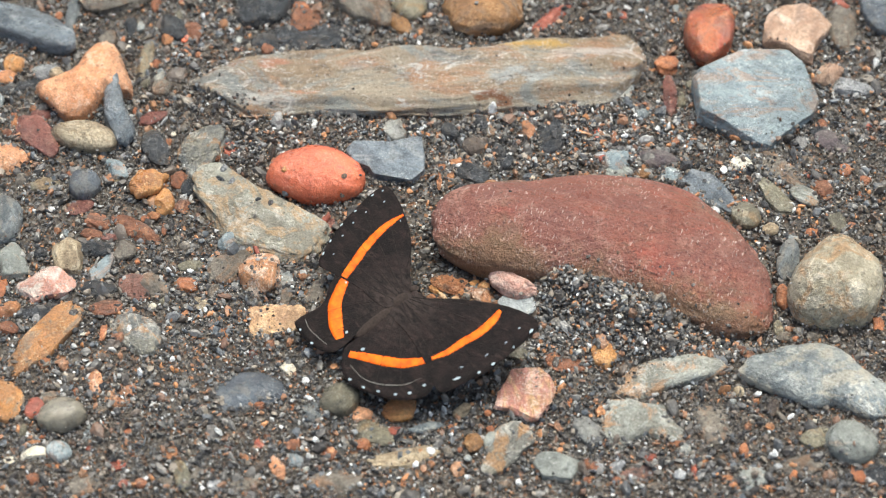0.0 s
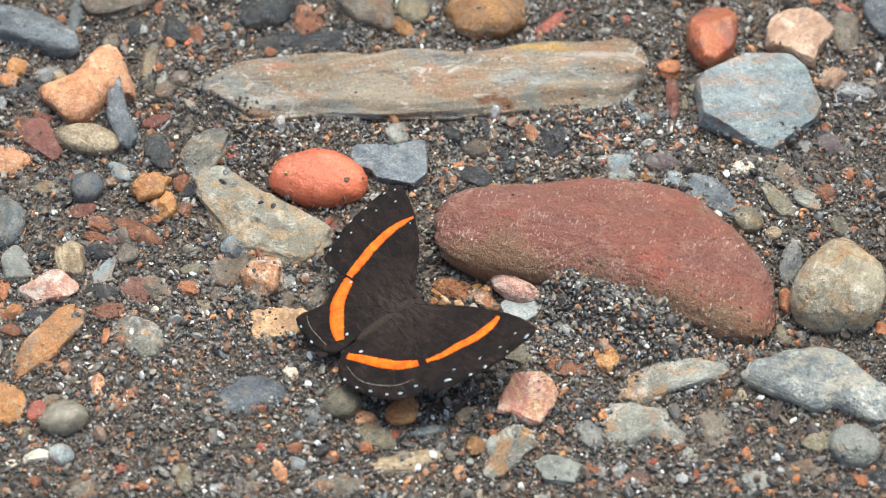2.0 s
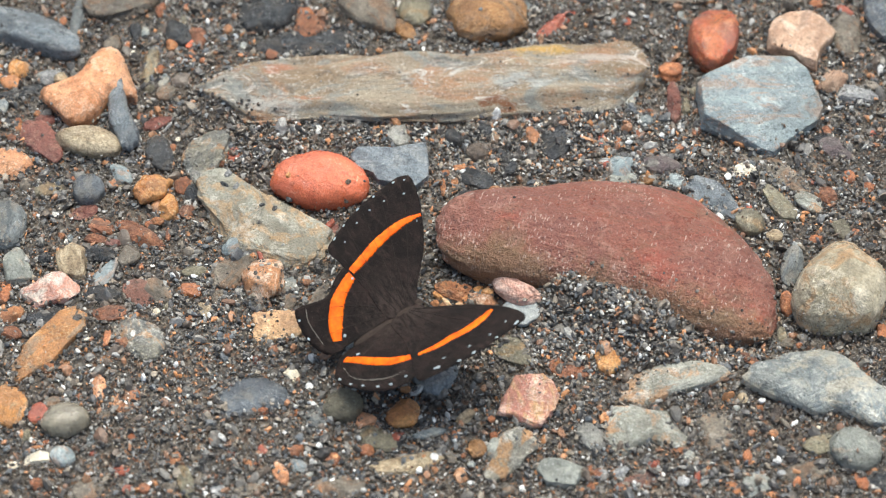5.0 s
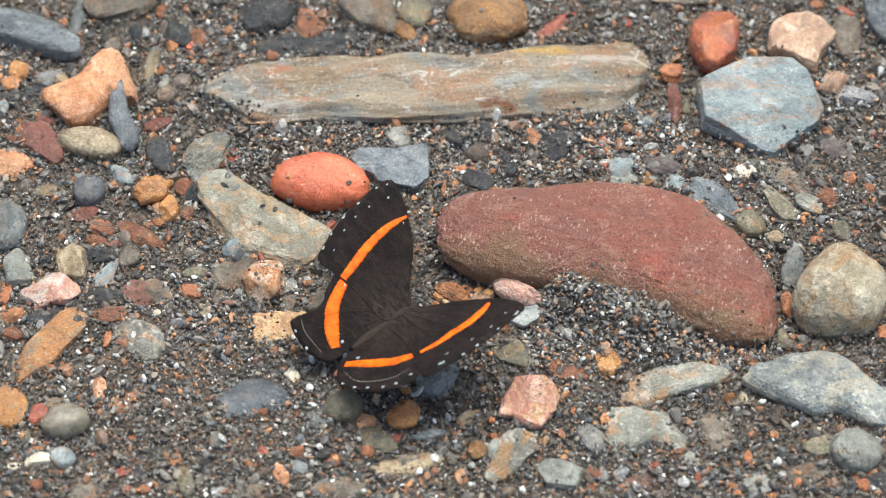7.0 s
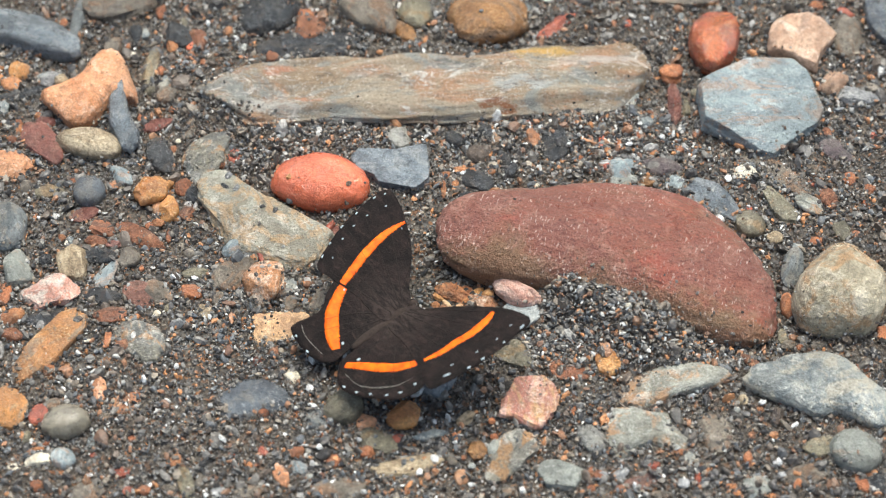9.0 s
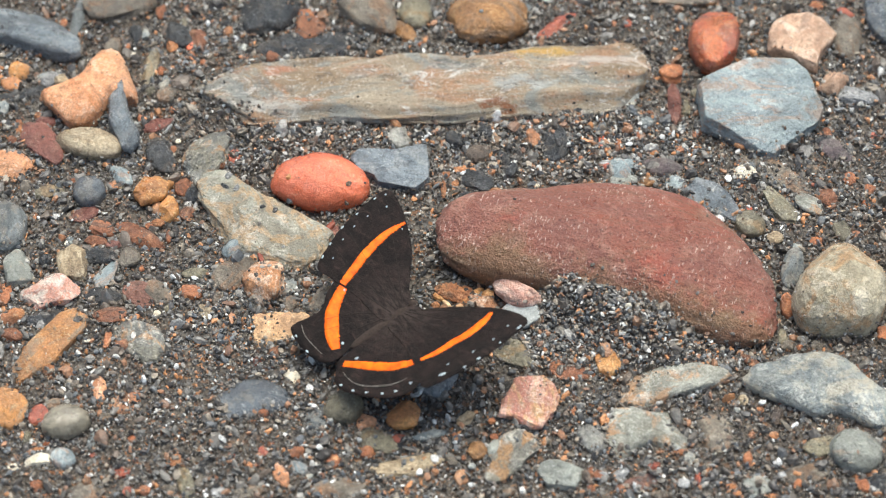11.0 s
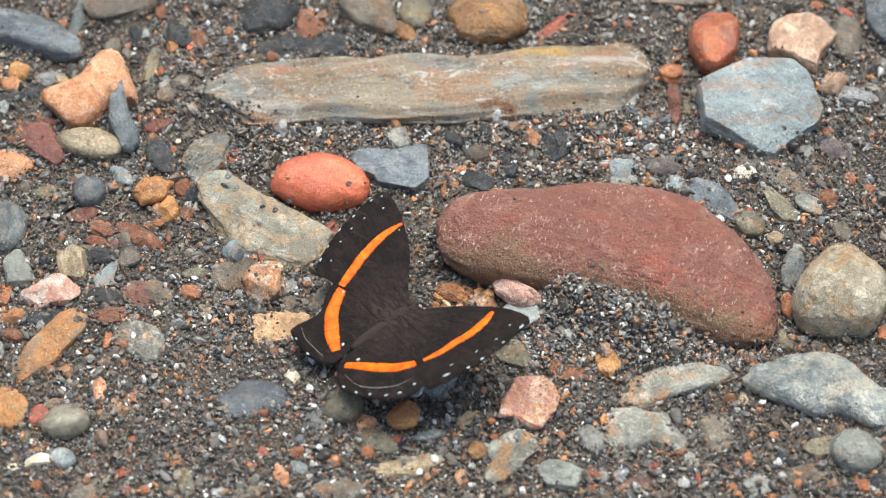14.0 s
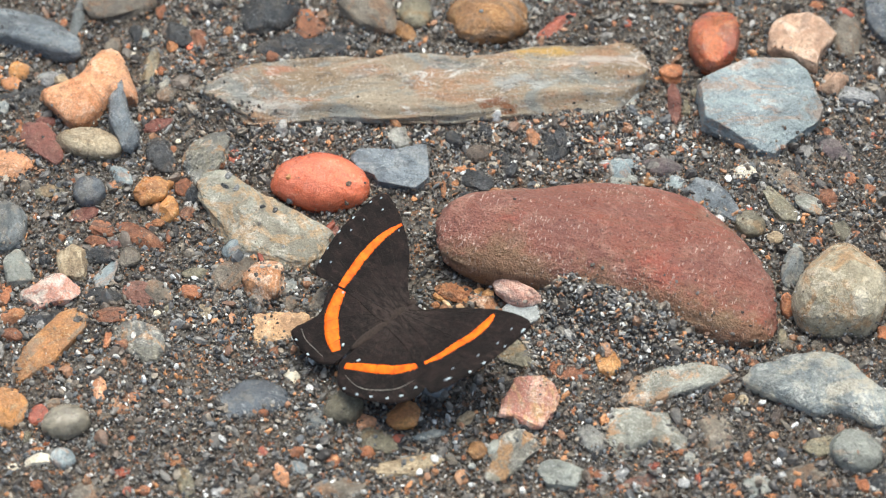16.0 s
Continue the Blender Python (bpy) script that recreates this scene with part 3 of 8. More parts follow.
stone("stone", "long dull brown-grey slab half buried in sand", "greybrown", 59.8, 17.2, 0.2, 7.6, 2.6, 1.2, -32, 3, .05, 4, 31, flat=.5, chips=2, form=(1, 0, 0, -0.01, 0, 0.04, -0.06, -0.01, -0.01, -0.01, 0.02, -0.01, 0.01, -0.01, -0.01, 0.02, 0, 0, 0, 0, -0))
stone("stone", "blue-grey slab beside the red cobble", "slate_blue", 48.8, 11.2, 0.3, 6.4, 3.0, 1.4, -42, 3, .05, 4, 32, flat=.5, chips=2, form=(0.99, 0, 0, -0.01, -0, 0.1, -0.03, -0.03, -0.02, 0, 0.01, -0.01, -0.01, -0.01, 0.01, -0.01, 0.01, -0.02, -0.01, 0, 0.01))
stone("stone", "grey-green pebble beside the red cobble", "olive", 54.8, 5.0, 0.9, 3.0, 2.6, 1.5, -60, 2.6, .05, 3, 33)
stone("stone", "pale slab in dark sand", "olive", 60.4, 9.3, 0.6, 4.6, 1.7, 0.9, -60, 3, .06, 4, 34, flat=.5, chips=2, form=(1, -0, -0, -0.01, -0, -0.05, 0.02, -0.01, -0.02, 0.02, -0.01, -0.01, 0, 0.01, 0.04))
stone("stone", "grey-green small slab in dark gravel", "paleolive", 65.7, 9.9, 0.6, 3.0, 1.8, 0.8, -38, 3, .06, 3, 35, chips=2)
stone("stone", "rusty orange pebble in dark gravel", "rust", 68.8, 11.6, 0.4, 2.6, 1.8, 1.1, -56, 2.6, .09, 3, 36, chips=3)
stone("pebble", "bright orange pebble in dark gravel", "orange_soft", 73.4, 15.8, 0.4, 1.4, 1.3, 0.9, 90, 2.3, .08, 2, 37, chips=3)
stone("stone", "large round olive-grey cobble with rusty blotches", "roundgrey", 68.7, -11.8, 2.4, 9.1, 7.9, 7.9, 52, 2.2, 0.035, 5, 38, form=(0.992, -0.022, -0.038, 0.001, 0.028, -0.006, 0.06, -0.004, 0.001, -0.012, -0.002, -0.003, 0.003, 0.001, -0.001, -0.001, -0.002, -0.001, 0.001, 0.002, 0.001))
stone("pebble", "small orange pebble wedged between two cobbles", "orange_soft", 59.9, -12.7, 0.4, 2.6, 1.3, 1.0, 90, 2.6, .06, 3, 39)
stone("stone", "dark upright slate behind the round cobble", "slate_dark", 61.4, -4.4, 0.6, 4.6, 1.9, 1.2, 75, 3, .05, 3, 40, chips=2)
stone("stone", "long blue-grey slate with a pale worn top", "slate_pale", 64.3, -31, 0.7, 13.9, 6.4, 2.8, -17, 2.3, 0.04, 5, 41, form=(0.914, 0.013, 0.06, 0.035, 0.01, 0.006, -0.114, 0.052, -0.008, -0.02, -0.001, -0.04, 0.024, 0.01, 0.012, 0.023, -0.005, 0.011, -0.008, -0.013, -0.011))
stone("stone", "pinkish grey layered stone beside the butterfly", "pinkgrey", 12.8, -10.5, 1.9, 5.5, 2.3, 2.1, -34, 2.2, 0.07, 5, 42, form=(0.896, -0.068, -0.25, 0.054, -0.052, 0.076, 0.161, 0.033, 0.037, -0.005, 0.013, -0.031, 0.028, -0.017, 0.006, -0.01, 0.003, 0.006, -0.004, 0.001, -0.008))
stone("stone", "pale grey chip of stone beside the butterfly", "chip", 13.9, -14.9, 1.1, 3.4, 2.7, 1.3, -11, 4, .05, 3, 43, flat=.6, form=(0.99, -0, -0, 0, 0, -0.02, 0.05, -0, -0, 0.01, -0.02, 0.01, -0, -0.03, 0.01))
stone("stone", "dark brown pebble in dark gravel", "darkbrown", 16.2, -15.2, 0.5, 2.4, 2.1, 1.3, 90, 2.5, .05, 3, 44, chips=3)
stone("stone", "pink and cream ribbed quartz stone", "pinkquartz", 14.6, -33.7, 0.9, 5.7, 5.8, 1.5, -81, 3.2, 0.06, 5, 45, corners=((-0.93, -0.25), (-0.59, -0.48), (-0.13, -0.80), (0.24, -1.00), (0.36, -0.81), (0.38, -0.56), (0.62, -0.28), (0.87, 0.01), (0.91, 0.22), (0.68, 0.46), (0.43, 0.75), (-0.06, 0.87), (-0.59, 0.77), (-0.93, 0.58), (-1.00, 0.18)), flat=0.6)
stone("stone", "pale grey stone with rust specks", "paleolive", 36.8, -29.7, 0.1, 11.8, 3.9, 1.5, 17, 2.4, 0.06, 5, 46, corners=((-0.74, -0.28), (-0.52, -0.71), (-0.15, -0.90), (0.17, -0.73), (0.48, -0.70), (0.83, -0.71), (1.00, -0.43), (0.89, 0.18), (0.73, 0.65), (0.46, 0.91), (0.12, 1.00), (-0.19, 0.94), (-0.44, 0.66), (-0.63, 0.28)))
stone("stone", "pale grey-green blocky stone", "paleolive", 33.7, -38.5, 0.1, 8.2, 5.8, 1.8, -3, 2.6, 0.06, 5, 47, corners=((-0.76, -0.39), (-0.64, -0.90), (-0.38, -1.00), (-0.09, -0.71), (0.14, -0.46), (0.39, -0.60), (0.77, -0.72), (0.98, -0.55), (1.00, -0.26), (0.60, 0.16), (0.49, 0.59), (0.08, 0.60), (-0.33, 0.77), (-0.64, 0.58), (-0.73, 0.14)), chips=0)
stone("stone", "grey pebble with a pale rim", "grey", 25.1, -40.3, 0.6, 3.5, 2.3, 1.5, -46, 2.6, 0.06, 3, 48, chips=5, form=(0.995, -0.003, 0.013, -0.018, -0.011, -0.032, -0.014, -0.009, 0.01, -0.006, -0.005, 0.009, 0.016, -0.014, 0.001, 0.001, 0.007, -0.019, 0.002, -0.001, 0.003))
stone("stone", "pale greenish grey pebble", "palegrey", 20.0, -47.7, 0.6, 4.4, 2.9, 1.6, -8, 3, .05, 4, 49, chips=6, form=(0.99, 0, 0, -0, 0, -0, 0.03, 0, -0.04, -0, 0.01, 0, 0.01, -0.02, -0.02))
stone("stone", "mottled ochre and grey stone", "marble", 11.5, -43.5, -0.1, 6.1, 3.3, 1.3, 47, 2.8, 0.06, 4, 50, chips=2, flat=.6, form=(0.943, 0.015, 0.083, 0.005, 0.014, -0.067, -0.103, 0.017, -0.011, -0.032, 0.026, 0.005, -0.001, 0.018, 0.011, 0.017, -0.011, 0.01, -0.011, -0.004, 0.008))
stone("stone", "long pale beige flat stone", "tan", -5.3, -45.5, -0.1, 6.9, 1.9, 1.1, 17, 3, 0.05, 4, 51, flat=.5, chips=5, form=(0.998, -0.024, -0.002, -0.025, 0.017, 0.091, 0.086, -0.063, -0.003, 0.009, 0.011, -0.002, 0.02, -0.019, -0.013, 0.013, 0.008, 0.001, -0.001, 0.009, -0.007))
stone("stone", "dark blue-grey stone half sunk in sand", "darkblue", -32.1, -32.9, 0.5, 6.9, 4.1, 1.5, 12, 2, 0.05, 4, 52, form=(0.985, -0.031, 0.041, 0.004, 0.008, 0.038, -0.071, -0.026, -0.033, -0.015, 0.003, 0.001, -0.01, -0.007, 0.012, 0.003, 0.006, -0.01, 0.002, 0.001, 0.006))
stone("stone", "rounded grey-brown pebble by the butterfly", "olive", -16.7, -34.5, 0.8, 3.3, 3.2, 2.1, 0, 2.4, .04, 4, 53)
stone("stone", "orange-brown lump beside the butterfly", "goldtan", -6.5, -35.8, 0.5, 3.0, 2.8, 1.5, 29, 2.5, .09, 3, 54, chips=3)
stone("pebble", "orange pebble in dark gravel", "peach", -12.8, -37.1, 0.2, 1.8, 1.8, 0.8, 0, 2.5, .08, 3, 55, chips=3)
stone("stone", "grey-green flat stone in dark gravel", "olive", -11.0, -40.4, 0.2, 3.7, 2.3, 0.8, -20, 2.8, .06, 3, 56, chips=5)
stone("stone", "blue-grey stone under the butterfly", "slate_blue", -1.3, -27.3, 0.2, 4.5, 3.9, 1.5, 77, 2.7, .05, 4, 57, chips=5)
stone("stone", "tan elongated block in dark gravel", "tanblock", -67.9, -21.9, 0.5, 9.4, 3.1, 1.7, 56, 3.2, 0.05, 4, 58, corners=((-0.99, 0.05), (-0.95, -0.56), (-0.08, -0.94), (0.74, -0.90), (0.97, -0.40), (1.00, 0.33), (0.74, 0.92), (0.32, 0.99), (-0.20, 1.00), (-0.86, 0.65)), flat=.6, chips=6)
stone("stone", "pink and white quartz pebble", "pinkwhite", -68.2, -10.2, 0.7, 5.0, 3.2, 2.1, 9, 2.6, .09, 4, 59, chips=6, form=(0.99, 0, 0, 0, -0.01, 0.05, -0.06, -0.01, -0.01, 0, 0.05, 0.02, -0.02, -0.01, -0))
stone("stone", "pale grey-white pebble in dark gravel", "palegrey", -74.6, -5.1, 0.7, 4.1, 2.6, 1.9, -78, 2.6, .08, 3, 60, chips=6, form=(0.99, -0, 0, -0, -0.01, 0.01, -0.06, -0.02, -0.03, -0, 0.03, 0.02, -0.01, 0.01, 0.03))
stone("stone", "brown-grey block in dark gravel", "tan", -65.1, -3.5, 0.7, 4.0, 2.9, 1.8, -87, 3, .06, 3, 61, flat=.6, chips=6, form=(0.99, -0, 0, 0, -0, 0.03, 0.01, -0.04, 0.01, -0.07, 0.03, 0.01, -0.01, -0.01, 0.01))
stone("pebble", "grey triangular slate chip", "slate", -59.2, -5.8, 0.2, 3.8, 2.0, 0.5, 61, 3.5, .03, 3, 62, corners=((-0.97, -0.24), (-0.18, -1.00), (0.98, -0.28), (1.00, 0.16), (-0.43, 0.84)), flat=.4, chips=6)
stone("pebble", "dark slate flake in dark gravel", "darkslate", -59.4, -10.7, 0.2, 3.5, 2.0, 0.7, -11, 3, .06, 3, 63, chips=5)
stone("pebble", "dark slate flake in dark gravel", "darkslate", -60.5, -1.5, 0.3, 3.3, 1.9, 0.9, -8, 3, .06, 3, 64, chips=5)
stone("stone", "dark grey smooth stone", "slate_dark", -77.9, 4.3, 0.7, 5.4, 4.0, 2.5, 90, 2.5, .04, 4, 65)
stone("stone", "smooth dark blue-grey pebble", "darkblue", -63.6, 12.4, 0.8, 3.3, 2.9, 2.1, 90, 2.6, .03, 4, 66)
stone("pebble", "pale green-grey chip in dark gravel", "olive", -71.5, 13.1, 0.2, 3.2, 1.5, 0.7, 8, 3, .04, 3, 67, chips=5)
stone("stone", "knobbly orange-tan pebble in dark gravel", "goldtan", -52.4, 12.7, 0.8, 3.7, 2.6, 2.0, 32, 2.4, .12, 3, 68, form=(1, 0, 0, -0.02, -0.01, 0.04, 0.01, 0, -0.02, -0.02, 0.03, -0, -0.05, -0, -0.02))
stone("pebble", "orange pebble standing on end", "goldtan", -49.1, 8.6, 0.9, 2.9, 1.8, 1.5, 90, 2.6, .06, 3, 69, chips=5)
stone("pebble", "long brown-orange shard in dark gravel", "rust", -53.7, 2.5, 0.4, 5.3, 1.8, 1.0, -38, 3, .06, 3, 70, chips=5)
stone("stone", "dark slate wedge in dark gravel", "darkslate", -51.4, 21.3, 0.5, 4.2, 2.7, 1.4, -71, 3, .06, 3, 71, chips=3)
stone("stone", "grey stone crusted with sand and a rusty corner", "marble", -42.7, 21.2, 0.7, 6.1, 3.8, 2.3, 60, 2.6, .1, 4, 72, chips=6, form=(1, 0, -0, -0.01, 0.01, 0.01, 0.01, -0.01, 0.03, -0.01, -0.04, -0.01, 0.04, -0.01, 0.02, -0.01, -0, 0, -0, -0.01, -0))
stone("pebble", "orange-red pebble in dark gravel", "brick", -38.0, 21.1, 0.3, 1.8, 1.2, 0.8, 90, 2.5, .07, 2, 73, chips=3)
stone("pebble", "dark red shard in dark gravel", "brownred", -52.5, 29.0, 0.2, 3.4, 1.5, 0.5, 33, 3, .05, 3, 74, chips=5)
stone("stone", "peach-brown stone crusted with white grains", "peachbrown", -31.0, -8.3, 1.0, 4.2, 3.5, 2.9, 90, 2.5, .09, 4, 75, chips=3)
stone("stone", "tan sandy slab beside the butterfly", "tan_sand", -28.8, -18.2, 0, 5.0, 4.5, 2.0, -28, 2.8, .12, 5, 76, flat=.6, chips=5, form=(0.97, -0, 0, -0, 0.01, -0.13, -0.01, -0.02, -0.01, -0, 0.03, 0.04, 0, -0.02, -0, 0, -0.01, -0.01, -0.01, 0.01, 0))
stone("stone", "grey smooth pebble in dark gravel", "greybrown", -37.1, -6.3, 0.4, 3.6, 3.1, 1.4, 50, 2.6, .05, 3, 77)
stone("pebble", "olive flat pebble in dark gravel", "olive", -43.5, -5.6, 0.3, 2.5, 1.2, 0.6, 0, 2.6, .04, 3, 78, chips=3)
stone("pebble", "tan flat pebble in dark gravel", "greybrown", -49.7, -9.6, 0.3, 3.2, 2.1, 1.0, -41, 2.8, .06, 3, 79, chips=5)
stone("stone", "dull pinkish brown stone", "pinkbrown", -53.1, -10.0, 0.3, 3.3, 2.5, 1.2, -45, 2.8, .07, 3, 80, chips=6)
stone("pebble", "bright orange chip in dark gravel", "orange_soft", -43.8, -9.8, 0.4, 1.9, 1.6, 0.9, -18, 2.8, .08, 3, 81, chips=6)
stone("pebble", "olive-brown pebble in dark gravel", "tan", -41.1, -14.0, 0.3, 2.0, 1.3, 0.7, -40, 2.5, .05, 3, 82, chips=3)
stone("pebble", "rust-brown wet pebble in dark gravel", "rust", -58.1, -14.7, 0.3, 3.4, 1.7, 0.9, 7, 2.6, .05, 3, 83, chips=5)
stone("stone", "multicoloured tan and grey layered stone", "marble", -52.4, -19.6, 0, 6.6, 3.6, 1.7, -44, 2.8, .09, 4, 84, chips=6, form=(0.99, -0, 0, -0.01, -0, -0.02, -0.05, -0.05, -0.05, 0.01, 0.04, 0.02, 0, -0.03, 0, -0.01, -0, 0, -0.01, -0.01, 0))
stone("stone", "smooth wet grey oval pebble", "wetgrey", -63.1, -37.6, 1.1, 4.2, 3.2, 2.6, 17, 2.3, 0.025, 4, 85, form=(0.968, -0.003, -0.02, 0.003, 0.014, -0.02, -0.021, 0.008, -0.01, -0, -0.003, 0.001, 0.005, -0.006, -0.003, 0.005, 0.006, -0.004, -0.004, -0.004, 0.02))
stone("pebble", "small white blocky quartz pebble", "white", -67.4, -44.8, 0.4, 2.4, 1.3, 1.0, 1, 6, .03, 4, 86, flat=.75, chips=3, form=(0.99, 0, -0, -0, -0, 0.02, 0, -0.07, -0.01, 0.01, -0, -0.04, -0.01, -0.02, -0.01))
stone("pebble", "blue-grey rounded pebble in dark gravel", "slate", -63.1, -44.5, 0.6, 2.2, 2.0, 1.3, -45, 2.4, .04, 3, 87)
stone("pebble", "tan-pink upright pebble in dark gravel", "peach", -58.2, -30.6, 0.5, 2.7, 1.3, 1.0, 90, 2.5, .05, 3, 88, chips=3)
stone("stone", "flat rusty orange chip", "orange_tan", -53.5, -33.3, 0.3, 2.9, 2.2, 0.8, 58, 3, .08, 3, 89, flat=.5, chips=6)
stone("pebble", "brick-red pebble in dark gravel", "brick", -67.9, -35.3, 0.2, 2.2, 1.6, 0.8, 55, 2.5, .08, 3, 90, chips=3)
stone("stone", "brown and grey stone", "tanblock", -73.6, -34.2, 0.6, 4.5, 3.5, 1.8, 90, 2.5, .06, 3, 91, chips=3)
stone("stone", "dark grey stone in dark gravel", "darkslate", -67.4, -15.1, 0.2, 4.8, 2.4, 0.8, 11, 2.8, .06, 3, 92, chips=5)
stone("stone", "grey flat pebble in dark gravel", "greybrown", -58.4, -50.8, 0.3, 2.7, 2.1, 0.9, 16, 2.5, .04, 3, 93, chips=3)
stone("pebble", "olive-tan curved pebble in dark gravel", "olive", -42.4, -49.2, 0.4, 3.6, 1.3, 0.8, -72, 2.5, .05, 3, 94, chips=3)
stone("pebble", "red-orange blocky chip in dark gravel", "brick", -53.4, -47.2, 0.2, 1.6, 1.2, 0.5, 0, 3, .07, 3, 95, chips=5)
stone("pebble", "pinkish tan pebble in dark gravel", "peach", -26.7, -47.6, 0.3, 2.5, 1.2, 0.7, -69, 2.5, .05, 3, 96, chips=3)
stone("pebble", "blue-grey pebble in dark gravel", "slate", -23.9, -46.1, 0.2, 1.7, 1.3, 0.6, -26, 2.5, .05, 3, 97, chips=3)
stone("stone", "dull grey slab in dark gravel", "greybrown", -17.2, -50.0, -0.1, 4.7, 3.4, 1.2, 22, 2.6, .05, 3, 98, chips=3)
stone("pebble", "white broken shell-like chip", "white", -25.7, -27.7, 0.4, 1.8, 1.2, 0.9, -51, 2.6, .08, 3, 99, chips=6)
stone("pebble", "grey pebble in dark gravel", "slate_dark", -21.4, -36.4, 0.3, 2.4, 1.9, 0.9, -36, 2.5, .05, 3, 100, chips=3)
stone("pebble", "tan pebble in dark gravel", "tan", 3.8, -36.2, 0.3, 1.8, 1.2, 0.7, 41, 2.6, .06, 3, 101, chips=5)
stone("pebble", "ochre pebble in dark gravel", "ochre", 5.6, -42.8, 0.4, 1.8, 1.7, 1.0, 90, 2.6, .08, 3, 102, chips=5)
stone("pebble", "pale oval pebble in dark gravel", "palegrey", 8.4, -42.2, 0.3, 1.7, 0.9, 0.7, 75, 2.3, .03, 3, 103)
stone("stone", "flat orange-brown stone in dark gravel", "rust", 22.0, -26.2, 0.2, 4.2, 2.2, 0.8, -10, 2.6, .07, 3, 104, chips=5)
stone("stone", "orange-brown tooth-shaped stone in dark gravel", "goldtan", 28.0, -24.7, 0.7, 3.2, 2.5, 1.8, 90, 2.6, .06, 3, 105, chips=3)
stone("stone", "grey-brown stone with a rusty edge", "greybrown", 45.7, -38.7, -0.2, 4.5, 3.9, 1.7, 76, 2.6, .07, 3, 106, chips=6)
stone("stone", "grey flat stone in dark gravel", "olive", 63.5, -41.9, 0.2, 3.6, 2.2, 0.9, 11, 2.6, .06, 3, 107, chips=5)
stone("stone", "pale grey domed stone", "palegrey", 68.6, -43.5, 0.8, 4.3, 3.9, 2.5, -23, 2.3, .035, 4, 108)
stone("stone", "pale grey flat pebble", "palegrey", 52.1, -49.3, 0.2, 2.7, 1.9, 0.7, 0, 2.5, .05, 3, 109, chips=3)
stone("pebble", "red-brown flat shard in dark gravel", "pinkbrown", 33.7, -48.8, 0.1, 4.2, 1.6, 0.6, 19, 2.8, .07, 3, 110, chips=5)
stone("pebble", "orange pebble in dark gravel", "orange_soft", 58.5, -49.3, 0.2, 1.1, 0.7, 0.4, 65, 2.5, .07, 2, 111, chips=3)
stone("pebble", "bright orange chip in dark gravel", "orange_soft", 69.2, -48.9, 0.3, 2.1, 1.1, 0.7, -80, 2.8, .08, 3, 112, chips=6)
stone("stone", "dark slate flake in dark gravel", "darkslate", 72.3, -48.8, 0.2, 3.0, 1.8, 0.6, -32, 3, .05, 3, 113, chips=5)
stone("pebble", "dull grey pebble in dark gravel", "greybrown", 59.8, -47.4, 0.2, 4.3, 1.9, 0.6, 15, 2.5, .05, 3, 114, chips=3)
stone("pebble", "orange pebble in dark gravel", "orange_soft", 50.7, -44.5, 0.3, 1.4, 0.9, 0.7, 90, 2.5, .07, 2, 115, chips=3)
stone("pebble", "orange-tan pebble in dark gravel", "orange_tan", 16.5, 25.7, 0.5, 2.2, 1.6, 1.2, 90, 2.6, .06, 3, 116, chips=5)
stone("stone", "dark grey-green pebble in dark gravel", "darkslate", 20.4, 24.4, 0.5, 4.6, 2.7, 1.7, 90, 2.5, .06, 3, 117, chips=3)
stone("pebble", "dark round pebble in dark gravel", "darkbrown", 6.3, 21.9, 0.4, 2.1, 1.9, 1.0, 0, 2.5, .06, 3, 118)
stone("pebble", "dark slate flake in dark gravel", "darkslate", 6.2, 15.5, 0.4, 3.3, 2.6, 1.2, -52, 3, .06, 3, 119, chips=5)
stone("pebble", "purple-grey flat pebble in dark gravel", "purple", 39.5, 18.9, 0.3, 3.8, 2.1, 0.9, -19, 2.6, .05, 3, 120, chips=3)
stone("pebble", "blue-grey pebble in dark gravel", "slate", 32.5, 18.4, 0.4, 3.0, 2.4, 1.3, 90, 2.5, .05, 3, 121, chips=3)
stone("pebble", "pale green-grey pebble in dark gravel", "palegrey", 31.9, 15.7, 0.2, 3.3, 1.3, 0.6, 0, 2.5, .05, 3, 122, chips=3)
stone("pebble", "blue-grey angular pebble in dark gravel", "slate", 42.0, 15.1, 0.3, 2.0, 1.6, 0.9, 0, 3, .05, 3, 123, chips=6)
stone("pebble", "ochre pebble behind the red cobble", "ochre", 37.0, 15.5, 0.2, 1.4, 1.2, 0.6, 0, 2.5, .06, 3, 124, chips=3)
stone("stone", "rough orange-brown stone beside the red cobble", "orange_tan", 2.2, -9.4, 0.3, 2.1, 1.9, 1.0, 0, 2.2, .34, 5, 125)
stone("stone", "rough orange-brown stone with white grains", "peachbrown", 6.7, -12.0, 0.2, 2.1, 1.5, 0.8, -16, 2.2, .34, 5, 126)
stone("pebble", "olive-grey upright shard in dark gravel", "olive", -54.9, 43.0, 0.5, 5.0, 1.5, 1.0, 81, 2.8, .06, 3, 127, chips=5)
stone("pebble", "brick-orange pebble in dark gravel", "rust", -46.3, 50.5, 0.4, 2.3, 1.8, 1.1, -69, 2.5, .08, 2, 128, chips=3)
stone("pebble", "brown angular chip in dark gravel", "tanblock", -79.1, 42.4, 0.3, 2.5, 2.1, 1.1, 90, 3, .08, 3, 129, chips=6)
# a dark twig, built from the stone form
stone("stone", "dark weathered twig sliver", "darkslate", -77.2, 36.9, 0.2, 5.7, 1.3, 0.6, 27, 3, .06, 3, 130, chips=5)
stone("pebble", "brown-grey pebble in dark gravel", "greybrown", -46.3, 28.2, 0.4, 3.0, 1.7, 1.1, 80, 2.6, .06, 3, 131, chips=3)
